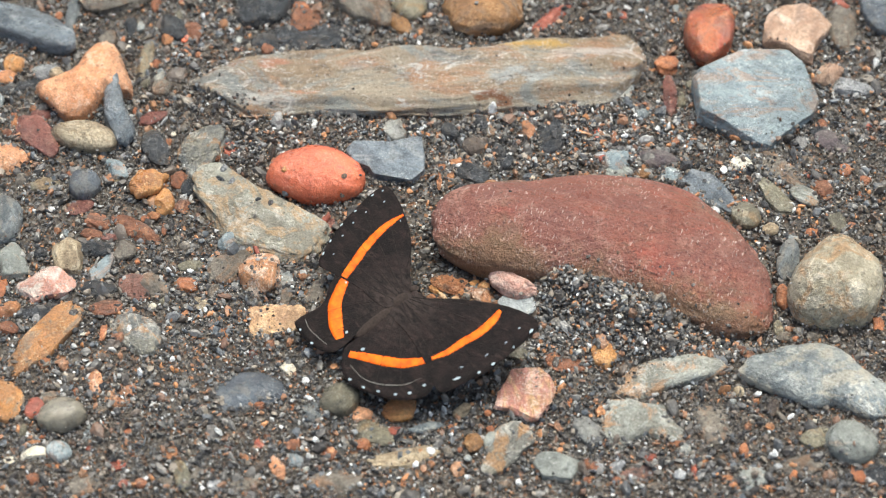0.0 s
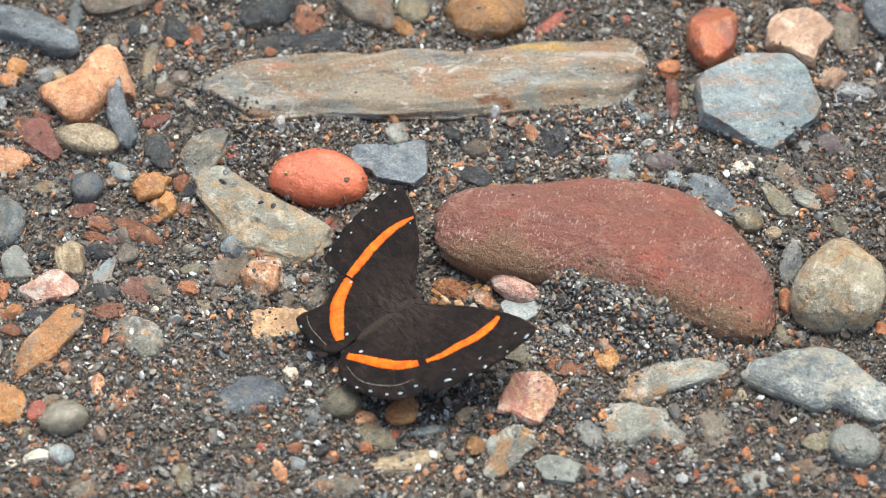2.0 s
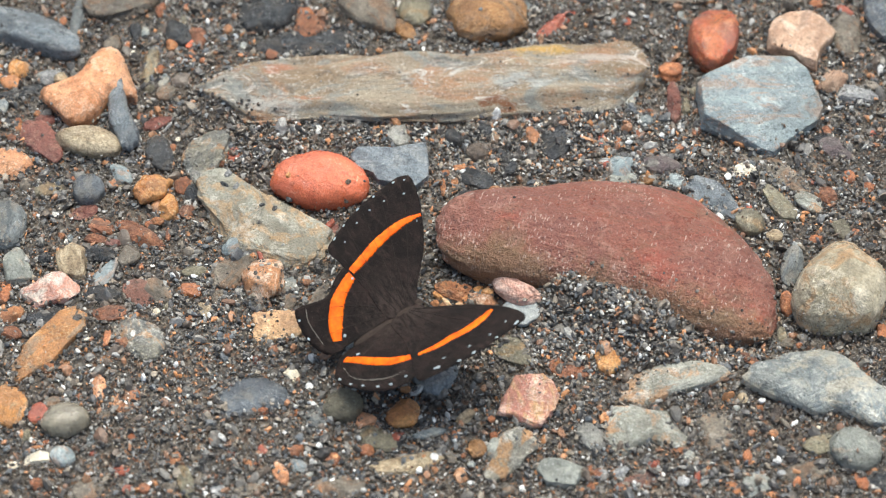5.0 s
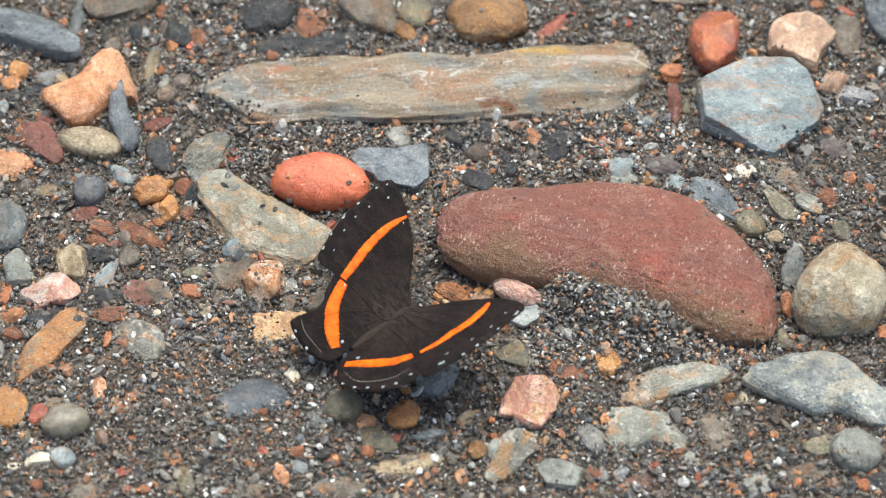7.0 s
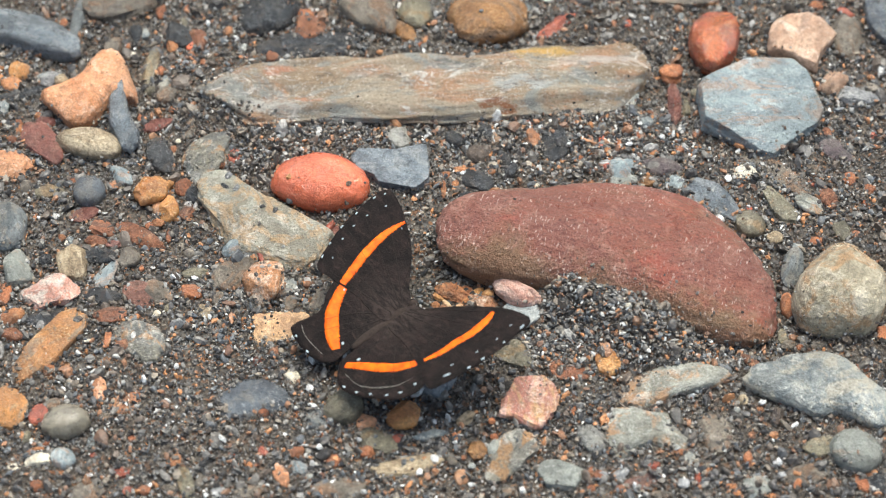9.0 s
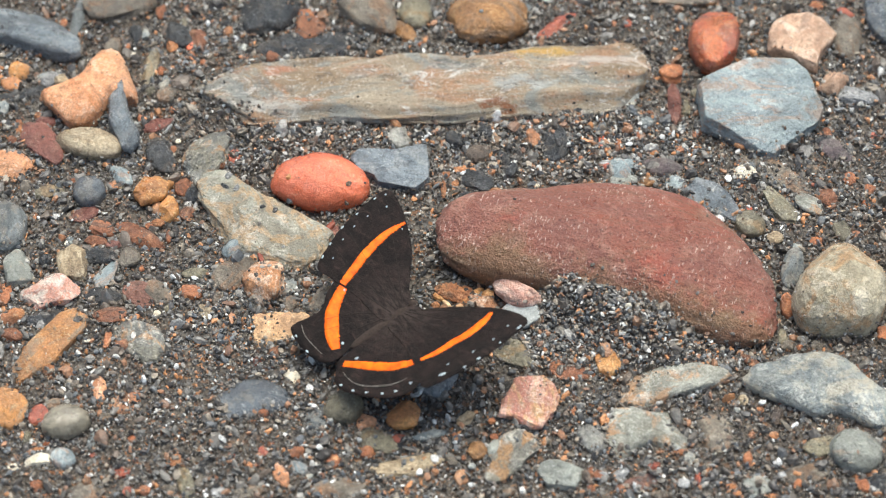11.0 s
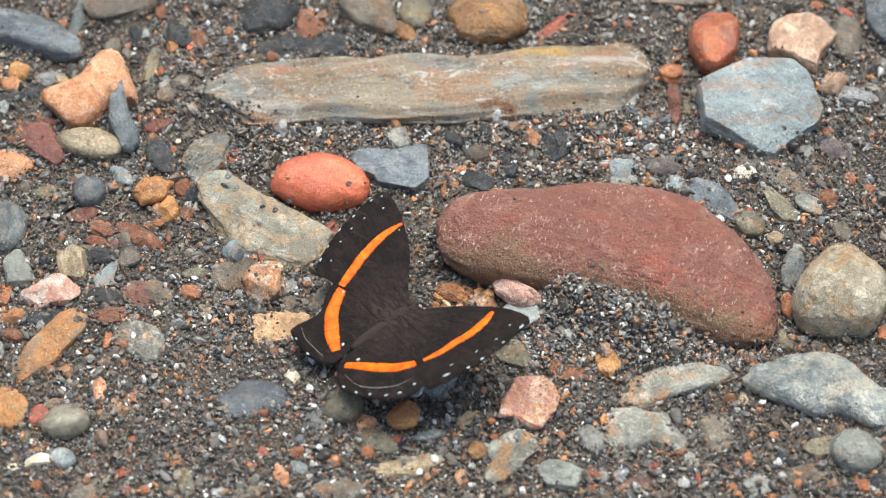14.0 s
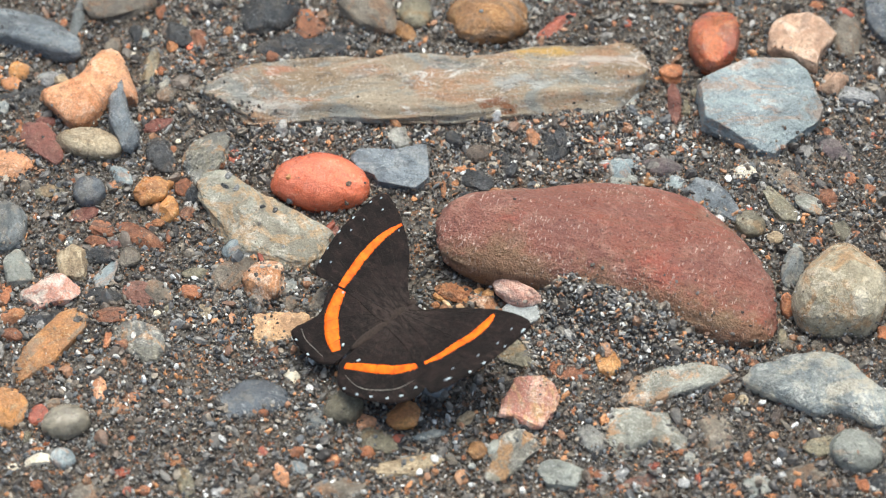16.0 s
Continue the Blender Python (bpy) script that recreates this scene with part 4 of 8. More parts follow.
stone("pebble", "pale chip in dark gravel", "quartz", -72.2, 40.0, 0.3, 1.6, 1.3, 0.7, 29, 2.6, .1, 3, 132, chips=5)
stone("stone", "dark blue-grey slate in dark gravel", "darkblue", 84.0, 55.1, 0.6, 6.7, 3.4, 2.2, -78, 2.8, .05, 4, 133, chips=5)
stone("stone", "grey stone in dark gravel", "greybrown", 45.8, 60.5, 0.2, 7.0, 1.6, 0.7, 0, 2.5, .05, 3, 134, chips=3)
stone("pebble", "red shard in dark gravel", "brick", 77.0, 57.2, 0.2, 2.0, 1.0, 0.5, -27, 2.8, .07, 2, 135, chips=3)
stone("stone", "purple-brown stone in dark sand", "purple", 72.0, 22.7, 0.3, 3.8, 2.5, 1.1, -34, 2.6, .07, 3, 136, chips=3)
stone("pebble", "orange chip in dark gravel", "rust", 52.6, -24.4, 0.1, 2.2, 0.9, 0.4, -43, 2.8, .08, 2, 137, chips=5)
stone("pebble", "brown pebble in dark gravel", "tan", 50.7, -32.4, 0.2, 1.0, 0.9, 0.6, 90, 2.5, .05, 2, 138, chips=3)
stone("pebble", "dark maroon pebble in dark gravel", "darkbrown", 56.1, -35.5, 0.2, 1.9, 1.2, 0.7, 90, 2.5, .06, 3, 139, chips=3)
stone("pebble", "grey-white pebble in dark gravel", "quartz", 29.4, -47.4, 0.3, 1.5, 1.1, 0.6, 40, 2.5, .07, 2, 140, chips=3)
stone("pebble", "small tan pebble in dark gravel", "tan", 58.9, 2.5, 0.3, 1.5, 1.4, 0.7, 0, 2.5, .06, 2, 141, chips=3)
stone("pebble", "orange chip on the sand", "orange_soft", 66.2, 1.7, 0.1, 1.3, 0.9, 0.4, 0, 2.6, .08, 2, 142, chips=3)
stone("pebble", "pale green-grey pebble in dark gravel", "olive", 70.9, 4.3, 0.2, 2.6, 1.6, 0.8, -81, 2.5, .05, 3, 143, chips=3)
stone("pebble", "slate-blue pebble in dark gravel", "slate", -58.3, 16.4, 0.4, 2.8, 1.9, 1.1, -36, 2.5, .05, 2, 144, chips=3)
stone("pebble", "red-brown chip in dark gravel", "rust", -60.5, 4.3, 0.3, 2.5, 1.9, 0.9, -31, 2.6, .09, 3, 145, chips=3)
stone("pebble", "brick-red chip in dark gravel", "brownred", -63.9, 8.1, 0.2, 2.4, 1.6, 0.7, 18, 2.6, .09, 3, 146, chips=3)
stone("pebble", "orange pebble in dark gravel", "rust", -45.8, 7.7, 0.3, 1.6, 1.3, 0.7, 74, 2.6, .08, 2, 147, chips=3)
stone("pebble", "dark olive-brown pebble under the butterfly's wing", "greybrown", -13.9, -26.4, 0.3, 2.8, 2.1, 0.9, 0, 2.5, .06, 3, 148, chips=3)
stone("stone", "ochre-olive flat stone in the sand", "olive", 11.8, -22.3, 0.2, 4.6, 2.6, 0.8, -40, 2.6, .06, 3, 149, chips=5)
stone("pebble", "orange pebble in dark gravel", "rust", 10.7, -17.4, 0.2, 1.1, 1.0, 0.5, 90, 2.5, .07, 2, 150, chips=3)
stone("pebble", "grey angular chip beside the butterfly", "greybrown", -21.4, -11.4, 0.2, 3.4, 2.0, 0.8, 51, 3, .06, 3, 151, chips=6)
stone("pebble", "reddish chip beside the wedge stone", "brownred", -19.7, 2.4, 0.1, 2.7, 1.1, 0.5, 76, 3, .06, 3, 152, chips=2)
stone("pebble", "dark slate chip under the wing", "darkslate", -14.3, 6.2, 0.3, 2.4, 2.2, 1.0, 90, 2.8, .06, 3, 153, chips=5)
stone("pebble", "rusty pebble under the wing", "rust", -11.1, 6.2, 0.2, 2.4, 1.7, 0.8, 41, 2.6, .07, 3, 154, chips=3)
stone("pebble", "small bright orange pebble in dark gravel", "orange_soft", -72.1, 54.6, 0.2, 1.2, 0.7, 0.4, 87, 2.4, 0.09, 2, 155, chips=5)
stone("pebble", "small bright orange pebble in dark gravel", "orange_soft", -70.6, 51.9, 0.2, 0.8, 0.7, 0.5, 90, 2.9, 0.13, 2, 156, chips=2)
stone("pebble", "small bright orange pebble in dark gravel", "orange_soft", -59.4, 48.6, 0.1, 0.9, 0.5, 0.4, 79, 2.8, 0.09, 2, 157, chips=4)
stone("pebble", "small bright orange pebble in dark gravel", "orange_soft", -49.0, 58.4, 0.1, 0.8, 0.5, 0.3, 76, 2.9, 0.13, 2, 158, chips=5)
stone("pebble", "small bright orange pebble in dark gravel", "orange_soft", -47.3, 46.3, 0.1, 1.2, 0.6, 0.4, 90, 2.7, 0.09, 2, 159, chips=5)
stone("pebble", "small bright orange pebble in dark gravel", "orange_soft", -45.0, 44.4, 0.2, 0.7, 0.6, 0.5, 90, 2.6, 0.09, 2, 160, chips=2)
stone("pebble", "small orange-tan pebble in dark gravel", "orange_tan", -74.5, 31.1, 0.2, 1.3, 0.8, 0.4, 0, 2.4, 0.10, 2, 161, chips=4)
stone("pebble", "small rusty pebble in dark gravel", "rust", -77.9, 29.8, 0.2, 1.2, 0.8, 0.5, -83, 2.8, 0.09, 2, 162, chips=5)
stone("pebble", "small bright orange pebble in dark gravel", "orange_soft", -52.8, 42.2, 0.2, 1.0, 0.8, 0.6, 90, 2.6, 0.11, 2, 163, chips=4)
stone("pebble", "small bright orange pebble in dark gravel", "orange_soft", -50.0, 32.6, 0.2, 0.9, 0.7, 0.5, 90, 2.3, 0.12, 2, 164, chips=4)
stone("pebble", "small bright orange pebble in dark gravel", "orange_soft", -55.6, 30.4, 0.2, 0.8, 0.7, 0.5, -51, 2.7, 0.09, 2, 165, chips=6)
stone("pebble", "small orange-tan pebble in dark gravel", "orange_tan", -77.8, 27.9, 0.2, 1.8, 0.7, 0.5, 90, 2.8, 0.08, 2, 166, chips=6)
stone("pebble", "small rusty pebble in dark gravel", "rust", -78.9, 25.4, 0.3, 1.0, 0.9, 0.7, -58, 2.6, 0.11, 2, 167, chips=6)
stone("pebble", "small orange-tan pebble in dark gravel", "orange_tan", -56.2, 23.7, 0.1, 0.8, 0.4, 0.3, 85, 2.7, 0.11, 2, 168, chips=5)
stone("pebble", "small rusty pebble in dark gravel", "rust", -59.3, 16.9, 0.2, 0.8, 0.8, 0.4, -20, 2.5, 0.07, 2, 169, chips=5)
stone("pebble", "small rusty pebble in dark gravel", "rust", -66.8, 15.2, 0.2, 1.1, 0.9, 0.5, 22, 2.5, 0.13, 2, 170, chips=4)
stone("pebble", "small orange-tan pebble in dark gravel", "orange_tan", -49.4, 23.1, 0.2, 1.0, 0.8, 0.5, 90, 3.0, 0.07, 2, 171, chips=2)
stone("pebble", "small orange-tan pebble in dark gravel", "orange_tan", -72.9, 7.3, 0.1, 1.2, 0.4, 0.3, 90, 2.3, 0.13, 2, 172, chips=5)
stone("pebble", "small orange-tan pebble in dark gravel", "orange_tan", -67.7, 2.6, 0.2, 0.8, 0.7, 0.6, 90, 2.6, 0.12, 2, 173, chips=5)
stone("pebble", "small bright orange pebble in dark gravel", "orange_soft", -52.3, 5.1, 0.2, 0.8, 0.7, 0.4, 39, 2.6, 0.08, 2, 174, chips=2)
stone("pebble", "small bright orange pebble in dark gravel", "orange_soft", -76.3, -9.8, 0.3, 2.8, 1.0, 0.7, 90, 2.4, 0.11, 2, 175, chips=4)
stone("pebble", "small orange-tan pebble in dark gravel", "orange_tan", -74.7, -15.2, 0.4, 2.1, 1.8, 1.1, 23, 2.6, 0.10, 2, 176, chips=2)
stone("pebble", "small bright orange pebble in dark gravel", "orange_soft", -53.0, -4.4, 0.1, 0.7, 0.5, 0.4, 90, 2.4, 0.10, 2, 177, chips=5)
stone("pebble", "small orange-tan pebble in dark gravel", "orange_tan", -53.0, -14.9, 0.1, 0.9, 0.5, 0.3, 82, 2.4, 0.07, 2, 178, chips=2)
stone("pebble", "small bright orange pebble in dark gravel", "orange_soft", -57.8, -19.9, 0.3, 2.0, 0.8, 0.6, 82, 2.7, 0.10, 2, 179, chips=4)
stone("pebble", "small orange-tan pebble in dark gravel", "orange_tan", -67.4, -26.0, 0.3, 1.2, 1.0, 0.6, 90, 2.8, 0.10, 2, 180, chips=2)
stone("pebble", "small orange-tan pebble in dark gravel", "orange_tan", -23.6, -7.7, 0.3, 1.2, 0.9, 0.6, -86, 2.6, 0.08, 2, 181, chips=4)
stone("pebble", "small bright orange pebble in dark gravel", "orange_soft", 23.0, -16.8, 0.1, 0.6, 0.5, 0.3, 77, 2.9, 0.08, 2, 182, chips=4)
stone("pebble", "small orange-tan pebble in dark gravel", "orange_tan", 23.9, -20.3, 0.1, 0.6, 0.5, 0.3, -81, 2.5, 0.07, 2, 183, chips=6)
stone("pebble", "small orange-tan pebble in dark gravel", "orange_tan", 34.5, -22.8, 0.1, 0.7, 0.5, 0.4, -70, 2.5, 0.10, 2, 184, chips=4)
stone("pebble", "small bright orange pebble in dark gravel", "orange_soft", 46.5, -23.1, 0.1, 0.7, 0.5, 0.4, 0, 2.4, 0.09, 2, 185, chips=2)
stone("pebble", "small bright orange pebble in dark gravel", "orange_soft", 61.2, -21.5, 0.2, 0.7, 0.5, 0.4, 27, 2.9, 0.11, 2, 186, chips=6)
stone("pebble", "small orange-tan pebble in dark gravel", "orange_tan", 68.3, -22.7, 0.2, 0.8, 0.6, 0.4, 75, 3.0, 0.10, 2, 187, chips=6)
stone("pebble", "small bright orange pebble in dark gravel", "orange_soft", 75.7, -18.4, 0.3, 1.7, 1.1, 0.7, 90, 2.9, 0.11, 2, 188, chips=4)
stone("pebble", "small rusty pebble in dark gravel", "rust", -58.3, -33.8, 0.2, 0.7, 0.6, 0.4, 90, 2.8, 0.11, 2, 189, chips=6)
stone("pebble", "small bright orange pebble in dark gravel", "orange_soft", -61.6, -32.2, 0.2, 0.8, 0.6, 0.5, 90, 2.4, 0.13, 2, 190, chips=5)
stone("pebble", "small orange-tan pebble in dark gravel", "orange_tan", -67.6, -42.4, 0.2, 1.2, 0.5, 0.4, 0, 2.3, 0.11, 2, 191, chips=5)
stone("pebble", "small bright orange pebble in dark gravel", "orange_soft", -66.1, -41.3, 0.2, 0.7, 0.5, 0.4, 25, 2.9, 0.09, 2, 192, chips=4)
stone("pebble", "small bright orange pebble in dark gravel", "orange_soft", -56.4, -38.8, 0.1, 0.7, 0.5, 0.3, -13, 2.9, 0.11, 2, 193, chips=6)
stone("pebble", "small bright orange pebble in dark gravel", "orange_soft", -52.1, -40.5, 0.2, 0.9, 0.8, 0.5, 90, 2.7, 0.08, 2, 194, chips=2)
stone("pebble", "small bright orange pebble in dark gravel", "orange_soft", -46.4, -39.6, 0.1, 0.7, 0.5, 0.3, 90, 2.6, 0.12, 2, 195, chips=2)
stone("pebble", "small orange-tan pebble in dark gravel", "orange_tan", -44.5, -39.3, 0.2, 0.8, 0.7, 0.5, 79, 2.8, 0.08, 2, 196, chips=2)
stone("pebble", "small brick-red pebble in dark gravel", "brick", -58.3, -43.6, 0.2, 0.6, 0.6, 0.5, 90, 2.4, 0.10, 2, 197, chips=6)
stone("pebble", "small orange-tan pebble in dark gravel", "orange_tan", -51.0, -44.7, 0.2, 0.8, 0.5, 0.4, -74, 2.7, 0.12, 2, 198, chips=2)
stone("pebble", "small orange-tan pebble in dark gravel", "orange_tan", -37.7, -48.0, 0.1, 0.6, 0.5, 0.3, -17, 2.7, 0.12, 2, 199, chips=2)
stone("pebble", "small orange-tan pebble in dark gravel", "orange_tan", -63.2, -47.1, 0.1, 1.9, 0.5, 0.3, -10, 2.4, 0.09, 2, 200, chips=2)
stone("pebble", "small brick-red pebble in dark gravel", "brick", -51.9, -50.4, 0.2, 1.0, 0.8, 0.5, 61, 2.5, 0.12, 2, 201, chips=6)
stone("pebble", "small bright orange pebble in dark gravel", "orange_soft", -36.0, -28.6, 0.2, 0.7, 0.6, 0.5, -60, 2.4, 0.09, 2, 202, chips=6)
stone("pebble", "small orange-tan pebble in dark gravel", "orange_tan", -24.9, -35.6, 0.2, 1.0, 0.7, 0.4, 18, 2.9, 0.10, 2, 203, chips=5)
stone("pebble", "small bright orange pebble in dark gravel", "orange_soft", -20.2, -39.6, 0.1, 0.7, 0.4, 0.3, 10, 2.7, 0.13, 2, 204, chips=2)
stone("pebble", "small brick-red pebble in dark gravel", "brick", -7.3, -40.3, 0.3, 1.2, 1.1, 0.6, 0, 2.4, 0.12, 2, 205, chips=6)
stone("pebble", "small brick-red pebble in dark gravel", "brick", -29.9, -43.0, 0.3, 1.0, 0.9, 0.7, -79, 2.9, 0.09, 2, 206, chips=4)
stone("pebble", "small bright orange pebble in dark gravel", "orange_soft", -30.9, -45.5, 0.2, 0.6, 0.6, 0.4, 0, 2.5, 0.07, 2, 207, chips=2)
stone("pebble", "small rusty pebble in dark gravel", "rust", -20.0, -47.7, 0.2, 0.6, 0.5, 0.4, -75, 2.6, 0.11, 2, 208, chips=2)
stone("pebble", "small brick-red pebble in dark gravel", "brick", -35.1, -43.5, 0.1, 0.7, 0.5, 0.3, -21, 2.5, 0.09, 2, 209, chips=4)
stone("pebble", "small rusty pebble in dark gravel", "rust", -28.7, -41.3, 0.2, 0.6, 0.6, 0.4, 0, 2.5, 0.11, 2, 210, chips=2)
stone("pebble", "small bright orange pebble in dark gravel", "orange_soft", -12.6, -43.2, 0.4, 1.3, 1.1, 0.9, 80, 2.6, 0.10, 2, 211, chips=5)
stone("pebble", "small orange-tan pebble in dark gravel", "orange_tan", -5.9, -50.7, 0.1, 0.6, 0.5, 0.3, 17, 2.7, 0.09, 2, 212, chips=6)
stone("pebble", "small bright orange pebble in dark gravel", "orange_soft", 8.2, -36.8, 0.2, 0.6, 0.6, 0.4, 0, 2.8, 0.11, 2, 213, chips=4)
stone("pebble", "small orange-tan pebble in dark gravel", "orange_tan", 10.5, -40.2, 0.1, 0.8, 0.4, 0.3, -79, 2.4, 0.13, 2, 214, chips=4)
stone("pebble", "small bright orange pebble in dark gravel", "orange_soft", 8.6, -40.1, 0.2, 0.7, 0.7, 0.4, 0, 2.9, 0.11, 2, 215, chips=2)
stone("pebble", "small bright orange pebble in dark gravel", "orange_soft", 2.0, -39.6, 0.1, 0.5, 0.5, 0.3, 90, 2.3, 0.09, 2, 216, chips=5)
stone("pebble", "small orange-tan pebble in dark gravel", "orange_tan", 25.1, -33.5, 0.1, 0.5, 0.3, 0.2, -18, 3.0, 0.12, 2, 217, chips=2)
stone("pebble", "small bright orange pebble in dark gravel", "orange_soft", 22.0, -34.4, 0.1, 1.0, 0.4, 0.2, 90, 2.8, 0.13, 2, 218, chips=4)
stone("pebble", "small brick-red pebble in dark gravel", "brick", 34.8, -45.8, 0.2, 1.2, 0.8, 0.6, 27, 2.4, 0.13, 2, 219, chips=2)
stone("pebble", "small rusty pebble in dark gravel", "rust", 57.2, -33.0, 0.1, 0.7, 0.4, 0.3, 16, 2.5, 0.12, 2, 220, chips=4)
stone("pebble", "small orange-tan pebble in dark gravel", "orange_tan", 48.2, -47.2, 0.2, 0.9, 0.5, 0.4, 10, 2.5, 0.11, 2, 221, chips=4)
stone("pebble", "small orange-tan pebble in dark gravel", "orange_tan", 47.5, -49.9, 0.2, 1.0, 0.6, 0.4, 0, 2.7, 0.10, 2, 222, chips=4)
stone("pebble", "small orange-tan pebble in dark gravel", "orange_tan", 70.5, -47.4, 0.2, 0.8, 0.6, 0.4, -86, 2.5, 0.13, 2, 223, chips=6)
stone("pebble", "small bright orange pebble in dark gravel", "orange_soft", -37.5, 45.9, 0.1, 1.1, 0.5, 0.3, 0, 2.4, 0.07, 2, 224, chips=6)
stone("pebble", "small orange-tan pebble in dark gravel", "orange_tan", -27.7, 51.3, 0.2, 0.9, 0.7, 0.5, -75, 2.6, 0.11, 2, 225, chips=6)
stone("pebble", "small bright orange pebble in dark gravel", "orange_soft", -26.3, 56.9, 0.3, 1.8, 1.4, 0.9, -25, 2.3, 0.08, 2, 226, chips=6)
stone("pebble", "small bright orange pebble in dark gravel", "orange_soft", -4.5, 49.0, 0.2, 0.7, 0.6, 0.5, 90, 2.6, 0.12, 2, 227, chips=5)
stone("pebble", "small bright orange pebble in dark gravel", "orange_soft", 32.5, 54.4, 0.1, 1.9, 0.5, 0.4, 90, 2.4, 0.12, 2, 228, chips=6)
stone("pebble", "small brick-red pebble in dark gravel", "brick", 35.2, 54.2, 0.2, 1.0, 0.7, 0.5, 86, 2.4, 0.13, 2, 229, chips=2)
stone("pebble", "small brick-red pebble in dark gravel", "brick", 15.7, 29.0, 0.2, 1.1, 0.8, 0.4, -61, 2.8, 0.08, 2, 230, chips=5)
stone("pebble", "small rusty pebble in dark gravel", "rust", 38.2, 31.8, 0.2, 0.7, 0.5, 0.4, -15, 2.5, 0.07, 2, 231, chips=2)
stone("pebble", "small bright orange pebble in dark gravel", "orange_soft", 71.5, 58.8, 0.3, 1.3, 1.2, 0.8, 0, 3.0, 0.11, 2, 232, chips=4)
stone("pebble", "small orange-tan pebble in dark gravel", "orange_tan", 69.8, 29.8, 0.2, 0.7, 0.6, 0.4, 75, 2.7, 0.11, 2, 233, chips=5)
stone("pebble", "small bright orange pebble in dark gravel", "orange_soft", 23.7, 24.8, 0.1, 0.8, 0.6, 0.3, 56, 2.6, 0.12, 2, 234, chips=6)
stone("pebble", "small bright orange pebble in dark gravel", "orange_soft", 32.2, 24.4, 0.1, 1.6, 0.5, 0.3, 90, 2.9, 0.08, 2, 235, chips=2)
stone("pebble", "small bright orange pebble in dark gravel", "orange_soft", 35.8, 26.1, 0.2, 1.1, 0.8, 0.5, -76, 2.6, 0.09, 2, 236, chips=6)
stone("pebble", "small orange-tan pebble in dark gravel", "orange_tan", 36.8, 24.3, 0.1, 0.6, 0.5, 0.3, 90, 2.5, 0.13, 2, 237, chips=6)
stone("pebble", "small bright orange pebble in dark gravel", "orange_soft", 25.0, 20.9, 0.2, 0.6, 0.5, 0.4, 90, 2.4, 0.08, 2, 238, chips=5)
stone("pebble", "small orange-tan pebble in dark gravel", "orange_tan", 38.3, 22.2, 0.1, 1.2, 0.7, 0.4, -20, 2.6, 0.10, 2, 239, chips=2)
stone("pebble", "small brick-red pebble in dark gravel", "brick", 29.9, 18.9, 0.2, 0.9, 0.7, 0.5, 27, 2.8, 0.10, 2, 240, chips=4)
stone("pebble", "small bright orange pebble in dark gravel", "orange_soft", 43.3, 22.8, 0.2, 1.0, 0.8, 0.6, 9, 2.7, 0.12, 2, 241, chips=5)
stone("pebble", "small bright orange pebble in dark gravel", "orange_soft", 53.7, 14.2, 0.2, 0.8, 0.6, 0.4, 82, 2.5, 0.12, 2, 242, chips=6)
stone("pebble", "small brick-red pebble in dark gravel", "brick", 66.7, 14.9, 0.2, 0.9, 0.6, 0.5, -86, 2.7, 0.08, 2, 243, chips=2)
stone("pebble", "small bright orange pebble in dark gravel", "orange_soft", 75.6, 10.3, 0.2, 0.7, 0.6, 0.5, 90, 2.9, 0.10, 2, 244, chips=5)
stone("pebble", "small rusty pebble in dark gravel", "rust", 73.4, 3.1, 0.2, 0.8, 0.8, 0.6, -35, 2.8, 0.12, 2, 245, chips=4)
stone("pebble", "small brick-red pebble in dark gravel", "brick", 78.9, 26.2, 0.2, 1.1, 0.7, 0.5, 72, 2.5, 0.13, 2, 246, chips=5)
stone("pebble", "small brick-red pebble in dark gravel", "brick", 42.1, -48.0, 0.1, 1.4, 0.5, 0.3, 90, 2.7, 0.07, 2, 247, chips=2)
stone("pebble", "small orange-tan pebble in dark gravel", "orange_tan", 48.5, -50.9, 0.1, 0.8, 0.6, 0.3, 29, 2.5, 0.11, 2, 248, chips=4)
stone("pebble", "small orange-tan pebble in dark gravel", "orange_tan", -38.2, -3.7, 0.1, 0.7, 0.5, 0.4, 29, 3.0, 0.08, 2, 249, chips=4)
stone("pebble", "small orange-tan pebble in dark gravel", "orange_tan", -39.4, -8.1, 0.1, 0.6, 0.5, 0.3, 49, 2.5, 0.08, 2, 250, chips=2)
stone("pebble", "small tan-orange pebble in dark gravel", "orange_tan", -80.3, 38.6, 0.5, 2.0, 1.7, 1.2, 0, 2.3, 0.13, 2, 251, chips=2)
stone("pebble", "small tan-orange pebble in dark gravel", "orange_tan", -51.1, 48.7, 0.3, 1.7, 1.2, 0.8, 85, 2.8, 0.12, 2, 252, chips=4)
stone("pebble", "small tan-orange pebble in dark gravel", "orange_tan", -59.6, 14.1, 0.3, 1.1, 1.1, 0.7, 0, 2.4, 0.09, 2, 253, chips=6)
stone("pebble", "small tan-orange pebble in dark gravel", "orange_tan", -50.7, 5.6, 0.3, 1.3, 0.9, 0.7, 0, 2.9, 0.12, 2, 254, chips=6)
stone("pebble", "small tan-orange pebble in dark gravel", "orange_tan", -38.8, -18.8, 0.3, 1.0, 0.9, 0.7, 90, 2.6, 0.11, 2, 255, chips=5)
stone("pebble", "small tan-orange pebble in dark gravel", "orange_tan", -36.7, -20.1, 0.2, 1.2, 1.1, 0.6, -26, 3.0, 0.12, 2, 256, chips=4)
stone("pebble", "small tan-orange pebble in dark gravel", "orange_tan", -53.8, -17.9, 0.2, 0.7, 0.6, 0.4, 0, 2.7, 0.09, 2, 257, chips=5)
